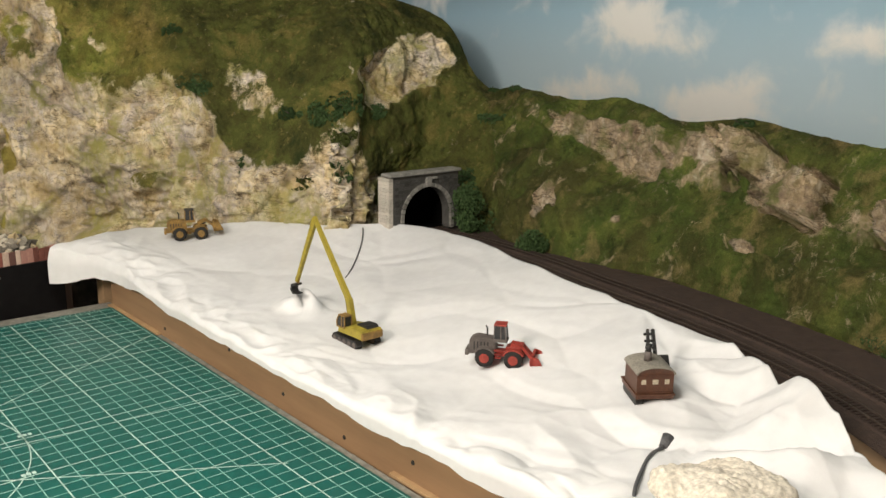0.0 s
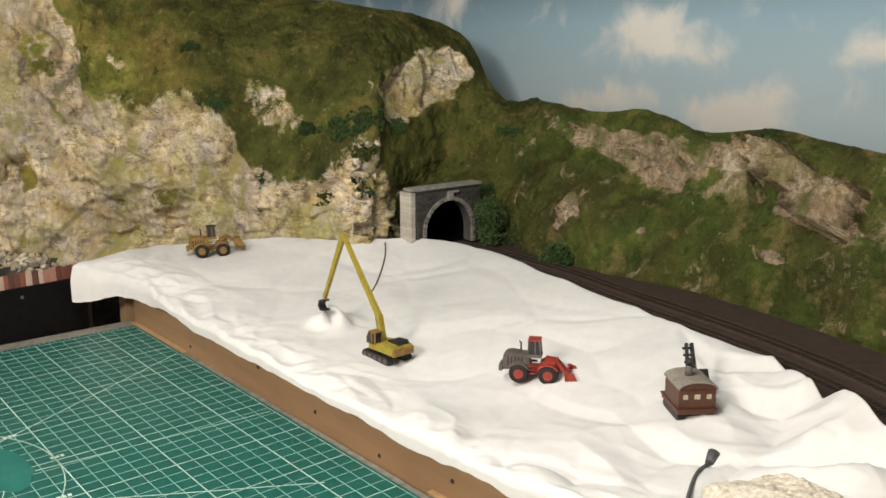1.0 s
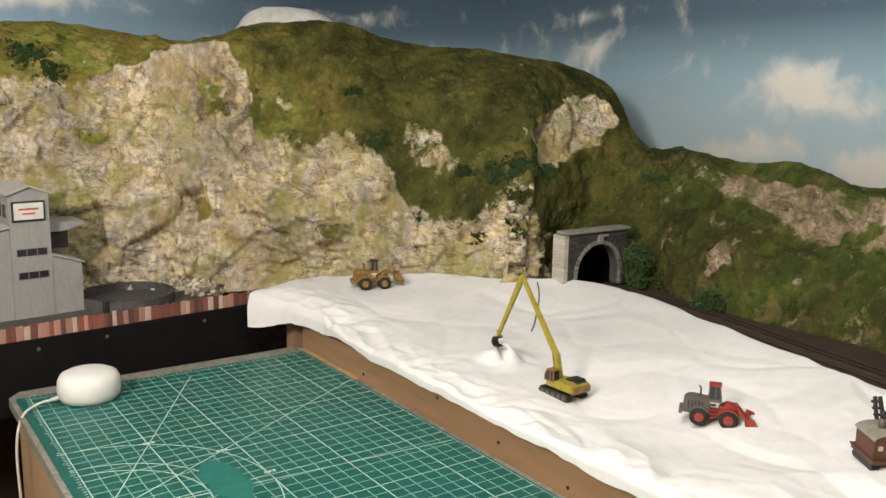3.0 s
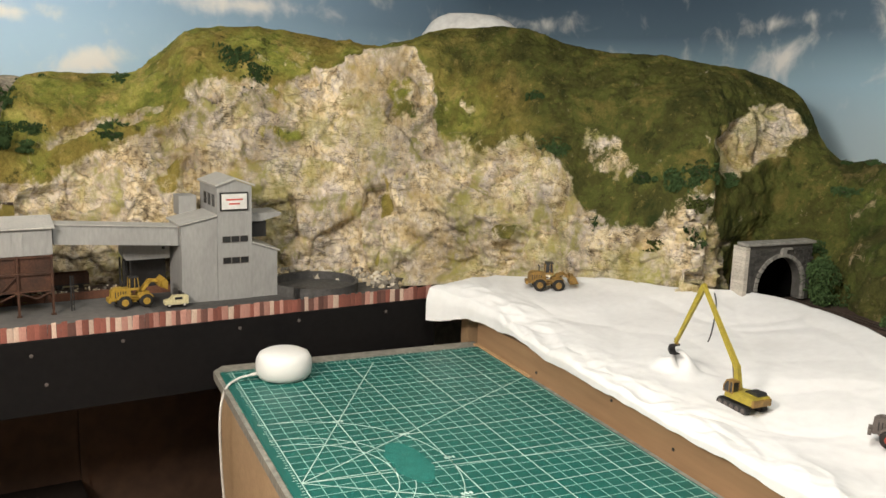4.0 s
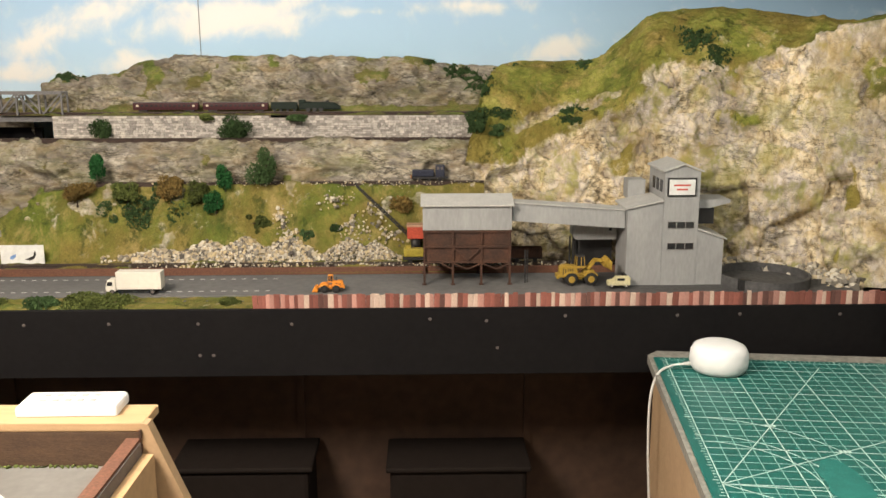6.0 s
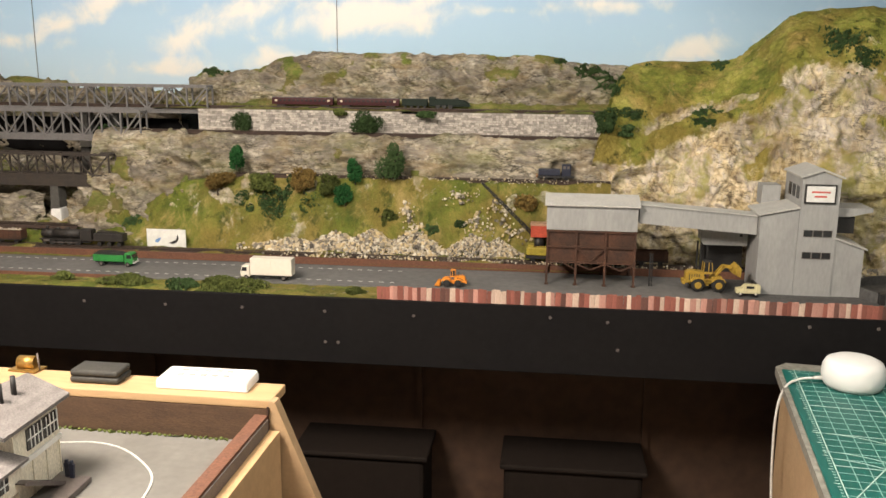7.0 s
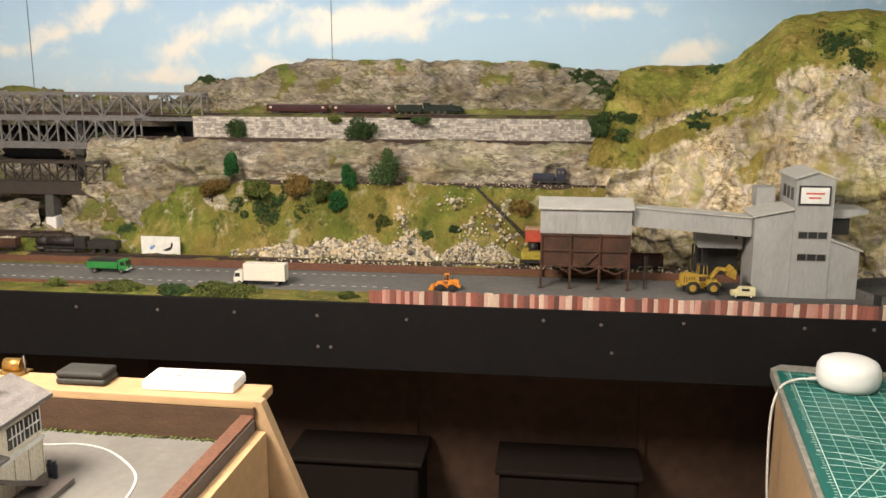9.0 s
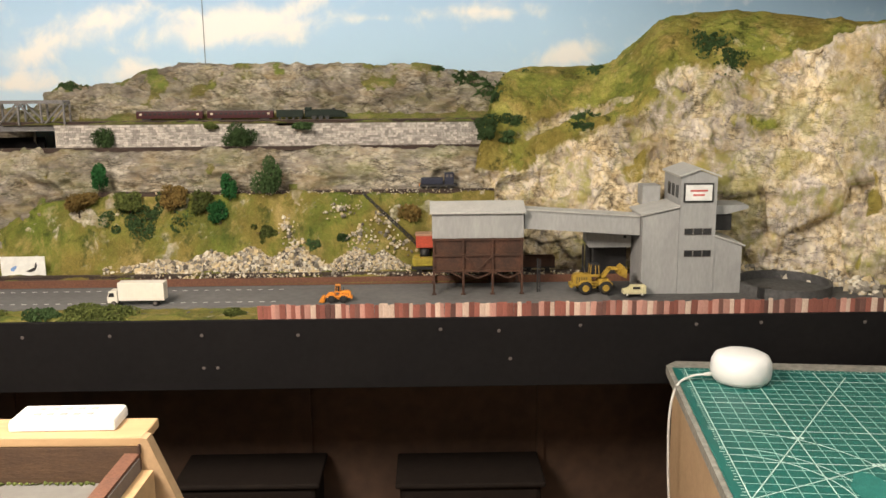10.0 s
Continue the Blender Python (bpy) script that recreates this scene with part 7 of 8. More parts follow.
bb = thing("billboard", LM(-1.320, 0.505, 0.995), "white roadside billboard with dark and blue shapes", "billboard")
bm = bmesh.new()
box(bm, (0, 0, 0.030), (0.118, 0.003, 0.052), bev=0.0006)
face = part("panel", bm, SIGNWHITE, bb)
for x in (-0.052, 0.0, 0.052):
    bm = bmesh.new()
    box(bm, (x, 0.001, 0.006), (0.006, 0.003, 0.024))
    part("leg", bm, SIGNWHITE, bb)
bm = bmesh.new()
prism(bm, [(0.006, 0.016), (0.020, 0.013), (0.032, 0.018), (0.038, 0.030), (0.036, 0.042), (0.033, 0.036), (0.030, 0.026), (0.020, 0.022)], -0.0022, -0.0016)
part("dark_shape", bm, DARKMETAL, face)
bm = bmesh.new()
prism(bm, [(-0.034, 0.018), (-0.026, 0.016), (-0.018, 0.024), (-0.016, 0.032), (-0.024, 0.029), (-0.032, 0.025)], -0.0022, -0.0016)
part("blue_shape", bm, mat("sign_blue", (0.18, 0.32, 0.62), 0.6), face)

# ---- end module with the signal cabin ----
EM = Matrix.Translation((-0.540, 1.322, 0)) @ pose(0, 0, 0, 0, 0, 5.5)
em = thing("end_module", EM, "tan wooden layout module with a grey yard and brown back board", "layout module")
bm = bmesh.new()
box(bm, (-0.70, -0.034, 1.043), (1.40, 0.068, 0.014), bev=0.002)
part("top_rail", bm, PALEWOOD, em, "pale bare timber rail")
bm = bmesh.new()
box(bm, (-0.70, -0.064, 1.006), (1.39, 0.010, 0.059))
part("back_board", bm, SOILBOARD, em, "brown painted back board")
bm = bmesh.new()
box(bm, (-0.70, -0.03, 0.52), (1.36, 0.05, 1.03))
part("rear_frame", bm, MDF, em)
bm = bmesh.new()
box(bm, (-0.7075, -0.45, 0.965), (1.355, 0.76, 0.04))
part("yard_surface", bm, TARMAC, em, "pale grey model tarmac")
bm = bmesh.new()
prism(bm, [(-0.025, -0.0705), (-0.005, -0.0705), (-0.005, -0.85), (-0.025, -0.85)], 0.94, 1.028, "xy")
part("edge_coping", bm, RUSTRED, em, "rust-red coping with yellow lichen")
bm = bmesh.new()
box(bm, (-0.0075, -0.462, 0.998), (0.010, 0.77, 0.052))
part("edge_wall", bm, GREYMETAL, em)
bm = bmesh.new()
box(bm, (0.006, -0.465, 0.506), (0.016, 0.78, 1.000))
part("side_panel", bm, PALEWOOD, em)
bm = bmesh.new()
prism(bm, [(-0.004, 1.050), (0.006, 1.048), (0.080, 0.861), (0.20, 0.55), (0.20, 0.0), (-0.004, 0.0)], -0.070, -0.050)
part("end_brace", bm, MDF, em, "slanted tan board")
bm = bmesh.new()
for k in range(14):
    box(bm, (-0.0042, -0.0725, 1.035 - k * 0.022), (0.003, 0.004, 0.012))
part("brace_edge", bm, RUST, em)
bm = bmesh.new()
for k in range(160):
    rr = random.Random(k)
    x = -0.07 - k * 0.0081
    cyl(bm, (x, -0.0705 - rr.uniform(0, 0.006), 0.985), (x + rr.uniform(-0.004, 0.004), -0.072, 0.985 + rr.uniform(0.001, 0.003)), 0.0048, 0.001, 6)
tagged(part("grass_edge", bm, LEAFOLIVE, em), kind="stuff")
bm = bmesh.new()
arcpts = spline(ARC, 60)
for a, b in zip(arcpts, arcpts[1:]):
    bar(bm, (a[0], a[1], 0.98605), (b[0], b[1], 0.98605), 0.0032, 0.0012)
tagged(obj("trim", bm, ROADWHITE), "curved white painted line on the grey yard", "painted line", kind="structure")

sb = thing("signal_cabin", Matrix.Translation((-0.800, 1.018, 0.986)) @ pose(0, 0, 0, 0, 0, 97) @ Matrix.Scale(1.3, 4), "cream boarded signal cabin with a grey slate roof", "model building")
bm = bmesh.new()
box(bm, (-0.040, -0.0015, 0.003), (0.154, 0.138, 0.006), bev=0.001)
part("platform", bm, GREYMETAL, sb, "grey platform slab")
bm = bmesh.new()
prism(bm, [(-0.034, 0.006), (-0.034, 0.089), (0, 0.104), (0.034, 0.089), (0.034, 0.006)], -0.032, 0.045, "yz")
wl = part("wall", bm, CREAMWALL, sb)
bm = bmesh.new()
prism(bm, [(-0.044, 0.0855), (0, 0.1050), (0.044, 0.0855), (0.044, 0.0885), (0, 0.1080), (-0.044, 0.0885)], -0.060, 0.054, "yz")
part("roof", bm, SLATE, sb)
for k in range(12):
    for s in (-1, 1):
        bm = bmesh.new()
        f = (k + 0.5) / 12
        box(bm, (-0.003, s * 0.044 * f, 0.1084 - 0.0195 * f), (0.114, 0.0040, 0.0008), Matrix.Rotation(-s * 0.42, 3, "X"))
        part("slate_course", bm, SLATE, sb)
for x in (-0.012, 0.010):
    bm = bmesh.new()
    cyl(bm, (x, -0.012, 0.098), (x, -0.012, 0.122), 0.003, 0.0026, 10)
    part("stove_pipe", bm, DARKMETAL, sb)
for x in (-0.006, 0.007, 0.022, 0.035):
    bm = bmesh.new()
    box(bm, (x, -0.0346, 0.065), (0.0115, 0.0012, 0.022))
    wn = part("window", bm, DARKGLASS, wl)
    bm = bmesh.new()
    box(bm, (x, -0.0354, 0.065), (0.0012, 0.001, 0.020))
    box(bm, (x, -0.0354, 0.065), (0.0115, 0.001, 0.0012))
    box(bm, (x + 0.0065, -0.0354, 0.065), (0.0014, 0.001, 0.022))
    part("glazing_bar", bm, SIGNWHITE, wn)
# lean-to porch on stilts at the cabin's end
bm = bmesh.new()
prism(bm, [(-0.040, 0.026), (-0.040, 0.056), (0.030, 0.068), (0.030, 0.026)], -0.092, -0.0325, "yz")
porch = part("porch", bm, CREAMWALL, sb)
bm = bmesh.new()
prism(bm, [(-0.049, 0.0555), (0.032, 0.0705), (0.032, 0.0735), (-0.049, 0.0585)], -0.097, -0.0325, "yz")
part("porch_roof", bm, SLATE, sb)
for x in (-0.082, -0.062):
    bm = bmesh.new()
    box(bm, (x, -0.0406, 0.043), (0.014, 0.0012, 0.014))
    pane = part("window", bm, DARKGLASS, porch)
    bm = bmesh.new()
    box(bm, (x, -0.0414, 0.043), (0.0012, 0.001, 0.014))
    box(bm, (x, -0.0414, 0.043), (0.014, 0.001, 0.0012))
    part("glazing_bar", bm, SIGNWHITE, pane)
for x in (-0.089, -0.064, -0.036):
    for y in (-0.037, 0.026):
        bm = bmesh.new()
        box(bm, (x, y, 0.0158), (0.003, 0.003, 0.0205))
        part("stilt", bm, CREAMWALL, sb)
bm = bmesh.new()
box(bm, (0.0065, -0.0358, 0.046), (0.076, 0.0022, 0.005))
part("sill_band", bm, SIGNWHITE, wl)
for k in range(4):
    bm = bmesh.new()
    box(bm, (-0.029 + k * 0.0240, -0.0346, 0.025), (0.0012, 0.0012, 0.038))
    part("cover_strip", bm, CREAMWALL, wl)
stair = bmesh.new()
for k in range(7):
    box(stair, (-0.040 + k * 0.0085, -0.045, 0.009 + (6 - k) * 0.0045), (0.008, 0.015, 0.0012))
for y in (-0.038, -0.052):
    bar(stair, (-0.046, y, 0.038), (0.018, y, 0.007), 0.0016, 0.004)
part("stairs", stair, GREYMETAL, sb)
bm = bmesh.new()
prism(bm, [(-0.0025, 0.0), (-0.003, 0.012), (-0.004, 0.019), (-0.0018, 0.0205), (-0.0017, 0.0245), (0.0017, 0.0245), (0.0018, 0.0205), (0.004, 0.019), (0.003, 0.012), (0.0025, 0.0)], -0.0018, 0.0018)
ob = obj("model_figure", bm, LOCOBLUE)
ob.matrix_basis = Matrix.Translation((-0.745, 1.068, 0.9937))
tagged(ob, "tiny dark plain figure standing on the platform", "figurine", "figures on the platform")
copy_thing(ob, Matrix.Translation((-0.736, 1.066, 0.9937)))

ps = thing("power_strip", Matrix.Translation((-0.655, 1.292, 1.050)) @ pose(0, 0, 0, 0, 0, 7), "white plastic switch box lying on the timber rail", "switch box")
bm = bmesh.new()
prism(bm, [(-0.072, 0.0), (-0.072, 0.012), (-0.069, 0.017), (0.069, 0.017), (0.072, 0.012), (0.072, 0.0)], -0.029, 0.026)
bmesh.ops.bevel(bm, geom=list(bm.edges), offset=0.0015, segments=2, affect="EDGES")
pb = part("body", bm, WHITEPLASTIC, ps)
for k in range(5):
    for y in (-0.008, 0.012):
        bm = bmesh.new()
        box(bm, (-0.040 + k * 0.018, y, 0.0173), (0.010, 0.009, 0.0012), bev=0.0004)
        part("button", bm, CONCRETE, pb)
wt = thing("wallet", Matrix.Translation((-0.826, 1.268, 1.050)) @ pose(0, 0, 0, 0, 0, 6), "dark grey folded leather case lying on the timber rail", "case")
for k, z in enumerate((0.006, 0.0165)):
    bm = bmesh.new()
    box(bm, (0, 0, z), (0.080 - k * 0.002, 0.046, 0.0105), bev=0.004)
    part("half", bm, CASEGREY, wt, smooth=True)
bc = thing("brass_fitting", Matrix.Translation((-0.965, 1.275, 1.050)), "small aged brass fitting and nail on the rail", "fitting")
bm = bmesh.new()
cyl(bm, (-0.014, 0, 0.012), (0.014, 0.004, 0.012), 0.011, 0.011, 16)
part("barrel", bm, BRASS, bc)
bm = bmesh.new()
box(bm, (0, 0, 0.002), (0.05, 0.03, 0.003), bev=0.001)
part("base", bm, BRASS, bc)
bm = bmesh.new()
cyl(bm, (0.026, -0.004, 0.003), (0.022, -0.002, 0.030), 0.0015, 0.0015, 8)
part("nail", bm, GREYMETAL, bc)

# ---- stored boxes under the layout ----
def crate(m, sx, sy, sz, label):
    t = thing("storage_box", m, label, "storage box", "boxes under the layout")
    bm = bmesh.new()
    box(bm, (0, 0, sz / 2), (sx, sy, sz), bev=0.012)
    part("body", bm, BLACKPLASTIC, t)
    bm = bmesh.new()
    box(bm, (0, 0, sz + 0.006), (sx + 0.02, sy + 0.02, 0.014), bev=0.005)
    lid = part("lid", bm, BLACKPLASTIC, t)
    for k in range(12):
        bm = bmesh.new()
        box(bm, (-sx * 0.42 + k * sx * 0.0765, -sy / 2 - 0.001, sz * 0.72), (sx * 0.035, 0.004, 0.020), bev=0.001)
        part("slot", bm, GREYCABLE, t)


crate(LM(-0.675, 0.22, 0.0), 0.33, 0.16, 0.555, "black plastic storage box with a slotted rim")
crate(LM(-0.14, 0.22, 0.0), 0.34, 0.16, 0.55, "plain black plastic storage box in the dark")
bm = bmesh.new()
box(bm, (0, 0, 0.235), (0.26, 0.20, 0.47), bev=0.006)
ob = obj("tool_case", bm, GREYMETAL)
ob.matrix_basis = LM(-0.24, 0.02, 0.0)
tagged(ob, "grey metal case standing on the floor", "case")

# ---- odds and ends on the sheet ----
bm = bmesh.new()
pts = [(x, y, sheet_z(x, y) + 0.002) for x, y in ((0.925, 0.585), (0.96, 0.615), (1.005, 0.64), (1.04, 0.655), (1.082, 0.668))]
tube(bm, spline(pts, 30), 0.0022)
cyl(bm, pts[-1], (1.098, 0.672, pts[-1][2] + 0.006), 0.005, 0.008, 10)
tagged(obj("grey_strap", bm, GREYCABLE), "grey cord with a frayed end lying on the sheet", "cord")
bm = bmesh.new()
pts = [(x, y, sheet_z(x, y) + 0.0008) for x, y in ((1.40, 1.745), (1.375, 1.71), (1.345, 1.675), (1.30, 1.63), (1.255, 1.585), (1.225, 1.558))]
tube(bm, spline(pts, 40), 0.0016, 6)
tagged(obj("dark_thread", bm, GREYCABLE), "dark thread along a fold of the sheet", "cord")
W = np.zeros((50, 70, 3))
for i in range(50):
    for j in range(70):
        a, f = 6.28318 * j / 69, i / 49
        r = 0.085 * math.sin(f * math.pi * 0.5) ** 0.8
        x, y = 0.990 + r * 0.88 * math.cos(a), 0.530 + r * 0.75 * math.sin(a)
        W[i, j] = (x, y, 1.048 + 0.018 * math.cos(f * math.pi * 0.5) ** 0.7)
W += normals(W) * (0.011 * fbm(W, 17.0, 5) + 0.0022 * fbm(W, 190.0, 3))[..., None]
tagged(grid_object("wadding", W, FELT), "clump of cream fibre wadding on the sheet", "wadding")

# ---- bushes, trees and stones ----
def foliage(name, place, r, h, leaf, label, seed, trunk=0.0, n=260, size=0.0034, lean=0.0):
    """Clumped crown of many small leaves over a short forked stem."""
    rr = random.Random(seed)
    t = thing(name, Matrix.Translation(place), label, "model bush" if trunk < 0.015 else "model tree")
    bm = bmesh.new()
    top = Vector((lean * h, 0, trunk + h * 0.6))
    cyl(bm, (0, 0, -0.004), (lean * trunk, 0, trunk + h * 0.25), max(0.0012, r * 0.06), max(0.0008, r * 0.04), 6)
    for k in range(4):
        a = k * 1.57 + rr.random()
        cyl(bm, (lean * trunk, 0, trunk + h * 0.1), (r * 0.6 * math.cos(a), r * 0.6 * math.sin(a), trunk + h * rr.uniform(0.4, 0.7)), max(0.0008, r * 0.035), 0.0005, 5)
    part("trunk", bm, BARK, t)
    bm = bmesh.new()
    lumps = [(Vector((rr.uniform(-0.55, 0.55) * r + lean * h * 0.4, rr.uniform(-0.55, 0.55) * r, trunk + h * rr.uniform(0.05, 0.62))), rr.uniform(0.36, 0.6)) for _ in range(9)]
    for k in range(n):
        c, s = rr.choice(lumps)
        d = Vector((rr.gauss(0, 1), rr.gauss(0, 1), rr.gauss(0, 1)))
        d.normalize()
        p = c + Vector((d.x * r * s, d.y * r * s, d.z * h * 0.5 * s)) * rr.uniform(0.65, 1.05)
        if p.z < -0.002:
            p.z = abs(p.z)
        q = Euler((rr.uniform(0, 6), rr.uniform(0, 6), rr.uniform(0, 6))).to_matrix()
        s = size * rr.uniform(0.6, 1.4)
        vs = [bm.verts.new(p + q @ Vector(v) * s) for v in ((-1, -0.6, 0), (1, -0.5, 0.25), (0.8, 0.7, 0), (-0.7, 0.6, 0.3))]
        bm.faces.new((vs[0], vs[1], vs[2]))
        bm.faces.new((vs[0], vs[2], vs[3]))
    part("crown", bm, leaf, t)


slopes = []
for ob in list(bpy.data.objects):
    if ob.name in ("quarry_hill", "valley_hill", "rear_hill", "meadow_bank", "rock_cutting"):
        slopes.append(ob)
sv, sf = [], []
for ob in slopes:
    base = len(sv)
    sv += [ob.matrix_basis @ v.co for v in ob.data.vertices]
    sf += [[base + i for i in p.vertices] for p in ob.data.polygons]
SLOPE = BVHTree.FromPolygons(sv, sf)


def creeper(name, place, r, h, leaf, label, seed):
    """Low scrub that clings to the slope in uneven tufts."""
    rr = random.Random(seed)
    p0, n0, _, _ = SLOPE.find_nearest(place)
    n0 = n0 if n0.z > 0 or n0.y < 0 else -n0
    t = thing(name, Matrix.Translation(p0), label, "model bush")
    side = n0.cross(Vector((0, 0, 1))).normalized()
    up = side.cross(n0).normalized()
    if up.z < 0:
        up = -up
    bm = bmesh.new()
    for k in range(3):
        cyl(bm, n0 * -0.003, n0 * h * 0.5 + side * r * rr.uniform(-0.4, 0.4), 0.0012, 0.0006, 5)
    part("trunk", bm, BARK, t)
    bm = bmesh.new()
    tufts = [(rr.gauss(0, 0.42) * r, rr.gauss(0, 0.22) * r, rr.uniform(0.10, 0.34) * r, rr.uniform(0.45, 1.0)) for _ in range(22)]
    for k in range(int(900 + 26000 * r)):
        a, b, s, tall = rr.choice(tufts)
        d = Vector((rr.gauss(0, 1), rr.gauss(0, 1), abs(rr.gauss(0, 1)))).normalized()
        q0, qn, _, _ = SLOPE.find_nearest(p0 + side * (a + d.x * s) + up * (b + d.y * s))
        qn = qn if qn.dot(n0) > 0 else -qn
        p = q0 - p0 + qn * (d.z * min(h * 0.8, s * 1.1) * tall * rr.uniform(0.6, 1.1))
        q = Euler((rr.uniform(0, 6), rr.uniform(0, 6), rr.uniform(0, 6))).to_matrix()
        z = (0.0018 + 0.005 * r) * rr.uniform(0.6, 1.4)
        vs = [bm.verts.new(p + q @ Vector(v) * z) for v in ((-1, -0.6, 0), (1, -0.5, 0.25), (0.8, 0.7, 0), (-0.7, 0.6, 0.3))]
        bm.faces.new((vs[0], vs[1], vs[2]))
        bm.faces.new((vs[0], vs[2], vs[3]))
    part("crown", bm, leaf, t)


D, Bt, Br, Ol = LEAF, LEAFBRIGHT, LEAFBROWN, LEAFOLIVE
BUSHES = [("L", -0.665, 0.60, 1.212, 0.034, 0.098, D, 0.012, -0.25), ("L", -0.765, 0.735, 1.330, 0.040, 0.068, D, 0.004, 0), ("L", -0.78, 0.60, 1.19, 0.018, 0.075, Bt, 0.01, 0), ("L", -0.805, 0.585, 1.13, 0.028, 0.05, Bt, 0.008, 0),
          ("L", -1.135, 0.60, 1.20, 0.020, 0.06, Bt, 0.03, 0), ("L", -1.19, 0.585, 1.15, 0.035, 0.045, Br, 0.015, 0), ("L", -1.05, 0.585, 1.16, 0.034, 0.05, Ol, 0.012, 0), ("L", -0.93, 0.59, 1.16, 0.032, 0.065, Br, 0.014, 0),
          ("L", -1.02, 0.585, 1.14, 0.085, 0.042, D, 0.0, 0), ("L", -0.86, 0.59, 1.16, 0.024, 0.05, Ol, 0.008, 0), ("L", -1.165, 0.752, 1.318, 0.026, 0.055, D, 0.0, 0), ("L", -0.60, 0.745, 1.376, 0.026, 0.016, D, 0, 0),
          ("L", -0.86, 0.75, 1.378, 0.02, 0.014, Ol, 0, 0), ("L", -0.07, 0.90, 1.48, 0.045, 0.05, D, 0, 0), ("L", -0.13, 0.93, 1.51, 0.03, 0.03, D, 0, 0), ("L", -0.02, 0.89, 1.46, 0.05, 0.04, D, 0, 0), ("L", -0.20, 0.94, 1.54, 0.02, 0.02, D, 0, 0),
          ("L", -1.33, 0.94, 1.495, 0.03, 0.016, D, 0, 0), ("L", -1.90, 0.95, 1.475, 0.02, 0.02, D, 0, 0), ("L", -2.05, 0.95, 1.485, 0.05, 0.014, D, 0, 0), ("L", -1.09, 0.085, 0.998, 0.030, 0.028, D, 0, 0), ("L", -1.43, 0.13, 0.996, 0.026, 0.02, Ol, 0, 0),
          ("L", -1.26, 0.11, 0.994, 0.05, 0.022, Ol, 0, 0), ("L", -0.98, 0.10, 0.996, 0.07, 0.022, Ol, 0, 0), ("L", -0.67, 0.10, 0.994, 0.02, 0.02, Ol, 0, 0), ("L", -0.69, 0.575, 1.10, 0.035, 0.035, Ol, 0.004, 0), ("L", -0.28, 0.58, 1.13, 0.028, 0.05, Br, 0.004, 0),
          ("L", -0.02, 0.70, 1.335, 0.025, 0.03, D, 0, 0), ("L", 0.22, 0.70, 1.37, 0.02, 0.022, D, 0, 0), ("L", -0.07, 0.662, 1.345, 0.02, 0.04, D, 0, 0), ("L", -1.46, 0.585, 1.06, 0.03, 0.02, D, 0, 0), ("L", -0.55, 0.56, 1.07, 0.02, 0.015, D, 0, 0), ("L", -0.47, 0.565, 1.09, 0.02, 0.015, D, 0, 0),
          ("W", 0.476, 2.785, 1.60, 0.075, 0.022, D, 0, 0), ("W", 0.52, 2.73, 1.552, 0.05, 0.014, D, 0, 0), ("W", 1.215, 2.33, 1.52, 0.03, 0.02, D, 0, 0), ("W", 1.21, 2.185, 1.39, 0.035, 0.022, D, 0, 0), ("W", 1.408, 1.915, 1.32, 0.05, 0.024, D, 0, 0), ("W", 1.35, 1.99, 1.33, 0.03, 0.022, D, 0, 0),
          ("W", 1.24, 2.07, 1.175, 0.026, 0.04, D, 0, 0), ("W", 1.335, 1.92, 1.17, 0.028, 0.04, Ol, 0, 0), ("W", 1.385, 1.845, 1.20, 0.034, 0.035, D, 0, 0), ("W", 1.665, 1.66, 1.05, 0.045, 0.11, D, 0.01, 0), ("W", 1.69, 1.74, 1.19, 0.03, 0.03, D, 0, 0), ("W", 1.63, 1.42, 1.05, 0.035, 0.05, D, 0, 0),
          ("W", 1.60, 1.45, 1.045, 0.02, 0.025, Ol, 0, 0), ("W", 1.825, 1.77, 1.305, 0.028, 0.035, D, 0, 0), ("W", 1.868, 1.085, 1.345, 0.016, 0.024, D, 0, 0), ("W", 1.862, 1.055, 1.342, 0.014, 0.02, D, 0, 0), ("W", 1.58, 0.65, 1.045, 0.03, 0.04, D, 0, 0), ("W", 1.56, 1.915, 1.31, 0.03, 0.02, D, 0, 0),
          ("W", 1.395, 1.80, 1.20, 0.035, 0.03, D, 0, 0), ("W", 1.415, 1.83, 1.285, 0.04, 0.03, Ol, 0, 0), ("W", 1.43, 1.86, 1.36, 0.045, 0.03, D, 0, 0), ("W", 1.905, 1.85, 1.378, 0.02, 0.02, D, 0, 0), ("W", 1.90, 1.77, 1.385, 0.022, 0.02, D, 0, 0),
          ("L", -0.091, 0.90, 1.517, 0.040, 0.040, D, 0, 0), ("L", -0.047, 0.88, 1.496, 0.050, 0.042, D, 0, 0), ("L", -0.008, 0.84, 1.464, 0.040, 0.035, D, 0, 0), ("L", -0.055, 0.80, 1.448, 0.045, 0.035, D, 0, 0), ("L", 0.033, 0.90, 1.508, 0.035, 0.025, D, 0, 0), ("L", 0.005, 0.74, 1.381, 0.035, 0.022, D, 0, 0), ("L", -0.072, 0.70, 1.360, 0.030, 0.050, D, 0, 0), ("L", 0.223, 0.74, 1.390, 0.030, 0.022, D, 0, 0), ("L", 0.189, 0.72, 1.379, 0.025, 0.020, D, 0, 0), ("L", 0.287, 0.88, 1.508, 0.035, 0.020, D, 0, 0)]
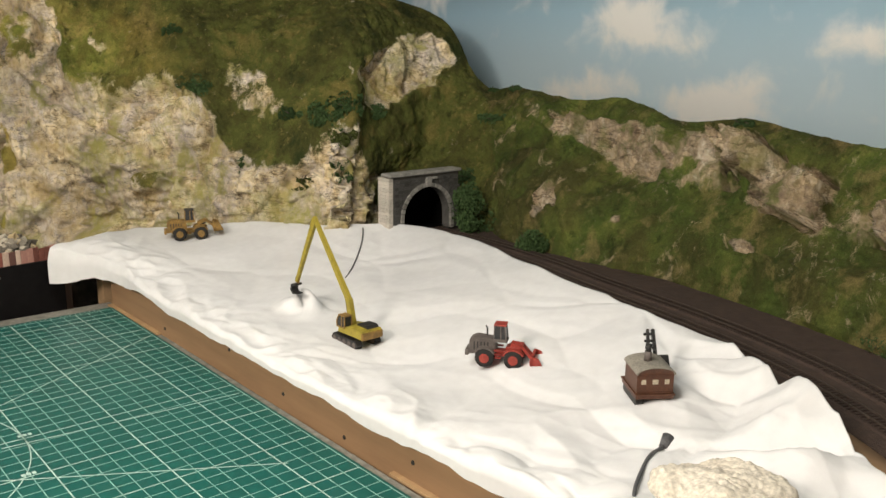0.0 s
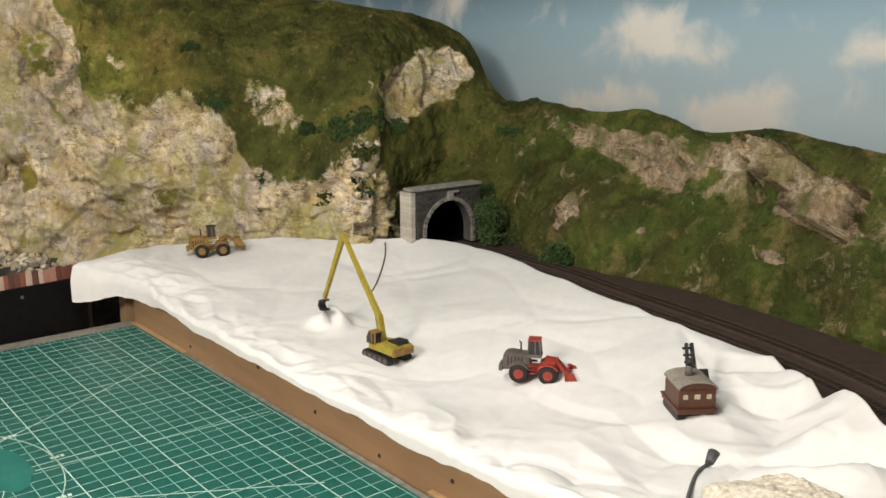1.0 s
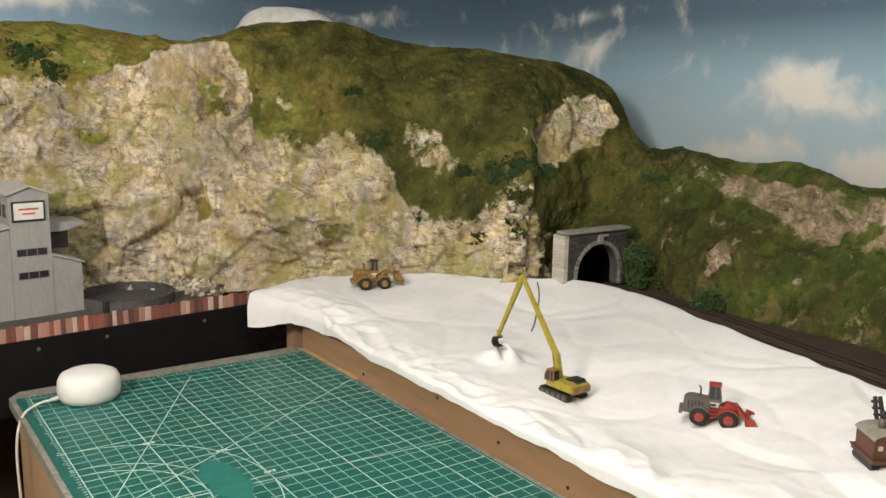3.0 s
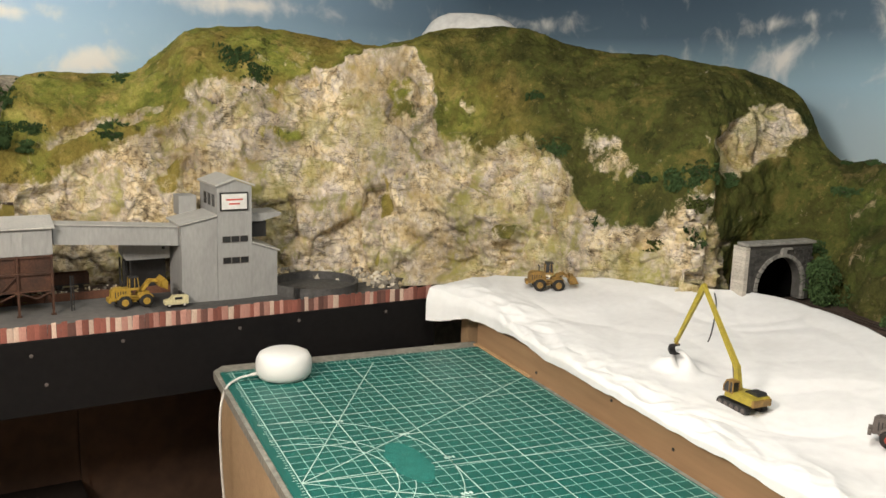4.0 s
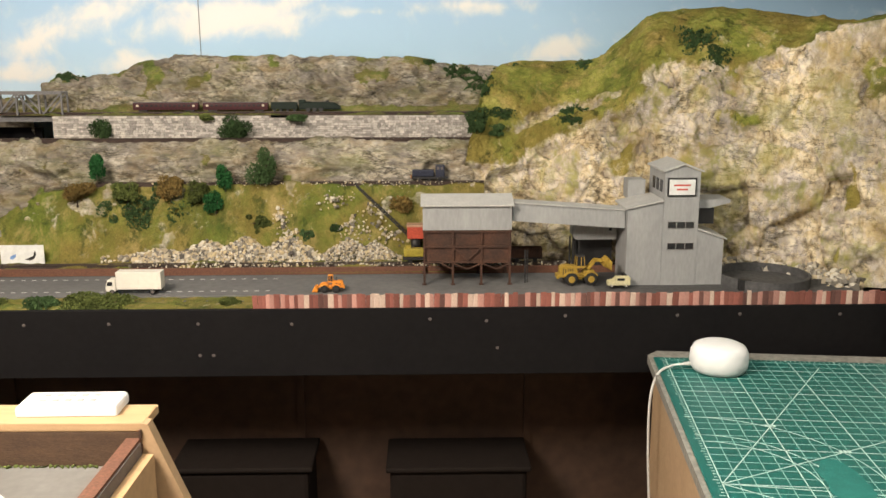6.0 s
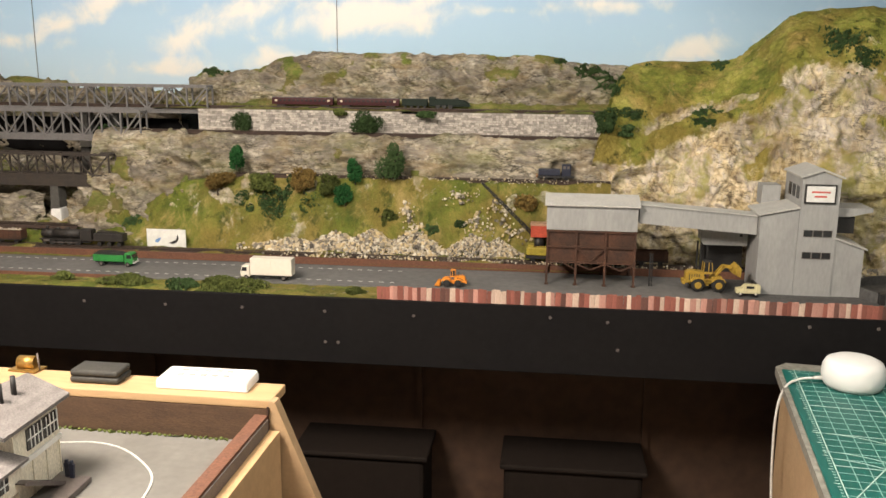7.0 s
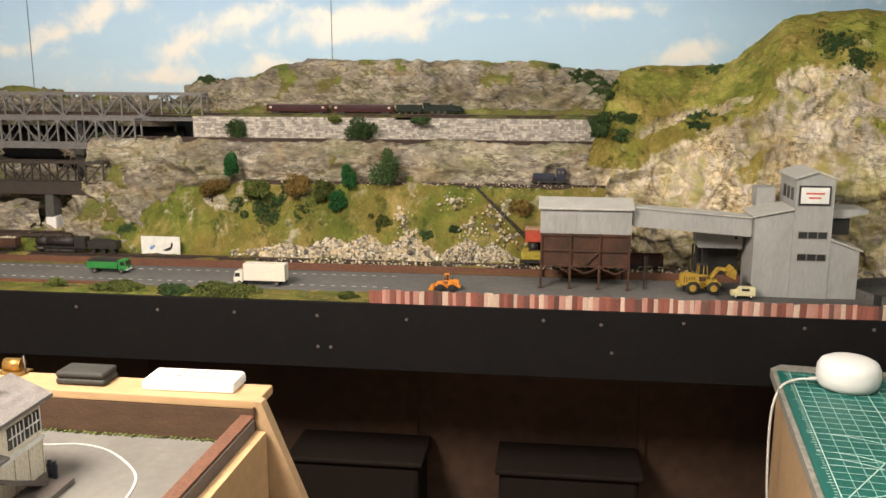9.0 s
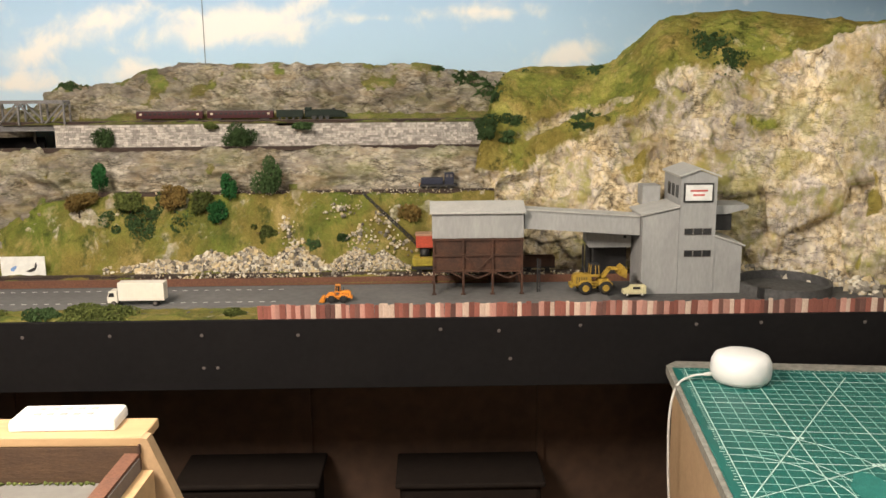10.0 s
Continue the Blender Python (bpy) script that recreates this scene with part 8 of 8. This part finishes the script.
for k, (f, a, b, z, r, h, leaf, tr, ln) in enumerate(BUSHES):
    z -= 0.005
    place = L(a, b, z) if f == "L" else Vector((a, b, z))
    words = {id(D): "dark green", id(Bt): "bright green", id(Br): "autumn brown", id(Ol): "olive green"}[id(leaf)]
    if (f == "W" and h < 0.045) or (f == "L" and (z > 1.385 or a > 0.0 or (h < 0.045 and 1.03 < z < 1.2))):
        creeper("bush", place, r * 1.15, max(h, 0.018), leaf, words + " scatter-foam scrub clinging to the hillside", 100 + k)
        continue
    r, h = r * 1.35, h * 1.25
    foliage("tree" if h > 0.07 else "bush", place, r, h, leaf, words + (" model tree of clumped foam leaves" if h > 0.07 else " scatter-foam bush on the model landscape"), 100 + k, tr, int(800 + 42000 * r), 0.0022 + 0.006 * r, ln)


def rubble(name, label, spots, n, smin, smax, material, seed):
    """Loose broken stones heaped in a few places."""
    rr = random.Random(seed)
    bm = bmesh.new()
    for _ in range(n):
        u, v, z, ru, rv, rz = rr.choice(spots)
        du, dv = rr.gauss(0, 0.45), rr.gauss(0, 0.45)
        c = L(u + du * ru, v + dv * rv, z + max(0, 1 - math.hypot(du, dv)) * rz * rr.uniform(0.4, 1.0) + dv * rv * (0.35 if rz > 0.012 else 1.6))
        s = rr.uniform(smin, smax) * (1.6 if rr.random() < 0.06 else 1)
        q = Euler((rr.random() * 6, rr.random() * 6, rr.random() * 6)).to_matrix()
        vs = [bm.verts.new(c + q @ Vector((x * rr.uniform(0.6, 1.2), y * rr.uniform(0.6, 1.2), w * rr.uniform(0.5, 1.1))) * s * 0.5) for x in (-1, 1) for y in (-1, 1) for w in (-1, 1)]
        for f in ((0, 1, 3, 2), (4, 6, 7, 5), (0, 4, 5, 1), (2, 3, 7, 6), (0, 2, 6, 4), (1, 5, 7, 3)):
            bm.faces.new([vs[i] for i in f])
    return tagged(obj(name, bm, material), label, "stones", kind="stuff")


STONES = stone_material()
rubble("stone_heap", "heap of loose cream and grey broken stone", [(-0.95, 0.52, 1.004, 0.12, 0.03, 0.03), (-0.82, 0.53, 1.004, 0.10, 0.036, 0.055), (-0.72, 0.53, 1.004, 0.10, 0.038, 0.065), (-0.60, 0.53, 1.004, 0.10, 0.038, 0.065)], 3600, 0.0045, 0.0105, STONES, 1)
rubble("gravel_heap", "heap of fine grey gravel beside the shunter", [(-0.43, 0.53, 1.003, 0.09, 0.036, 0.06), (-0.36, 0.53, 1.003, 0.07, 0.036, 0.05)], 2200, 0.003, 0.0065, STONES, 2)
rubble("scattered_stone", "pale stones scattered over the meadow bank", [(-0.42, 0.565, 1.085, 0.05, 0.02, 0.006), (-0.36, 0.58, 1.13, 0.05, 0.02, 0.006), (-0.47, 0.59, 1.155, 0.05, 0.015, 0.006), (-0.62, 0.575, 1.11, 0.03, 0.02, 0.005), (-0.60, 0.56, 1.07, 0.03, 0.02, 0.005), (-0.33, 0.56, 1.07, 0.06, 0.02, 0.006)], 320, 0.0028, 0.008, STONES, 3)
rubble("lineside_ballast", "line of pale spilt stone along the railway", [(-0.9 + 0.11 * k, 0.437, 1.003, 0.12, 0.006, 0.003) for k in range(12)], 500, 0.002, 0.005, STONES, 4)
rubble("ledge_stone", "pale spilt ballast along the upper line", [(-0.9 + 0.1 * k, 0.618, 1.200, 0.1, 0.006, 0.002) for k in range(9)], 200, 0.002, 0.004, STONES, 5)
rubble("cliff_debris", "pale fallen stone at the foot of the cliff", [(0.62, 0.46, 0.99, 0.06, 0.03, 0.03), (0.72, 0.42, 0.99, 0.06, 0.03, 0.03), (0.80, 0.36, 0.99, 0.06, 0.03, 0.03), (0.84, 0.28, 0.99, 0.05, 0.04, 0.03)], 420, 0.006, 0.017, STONES, 6)
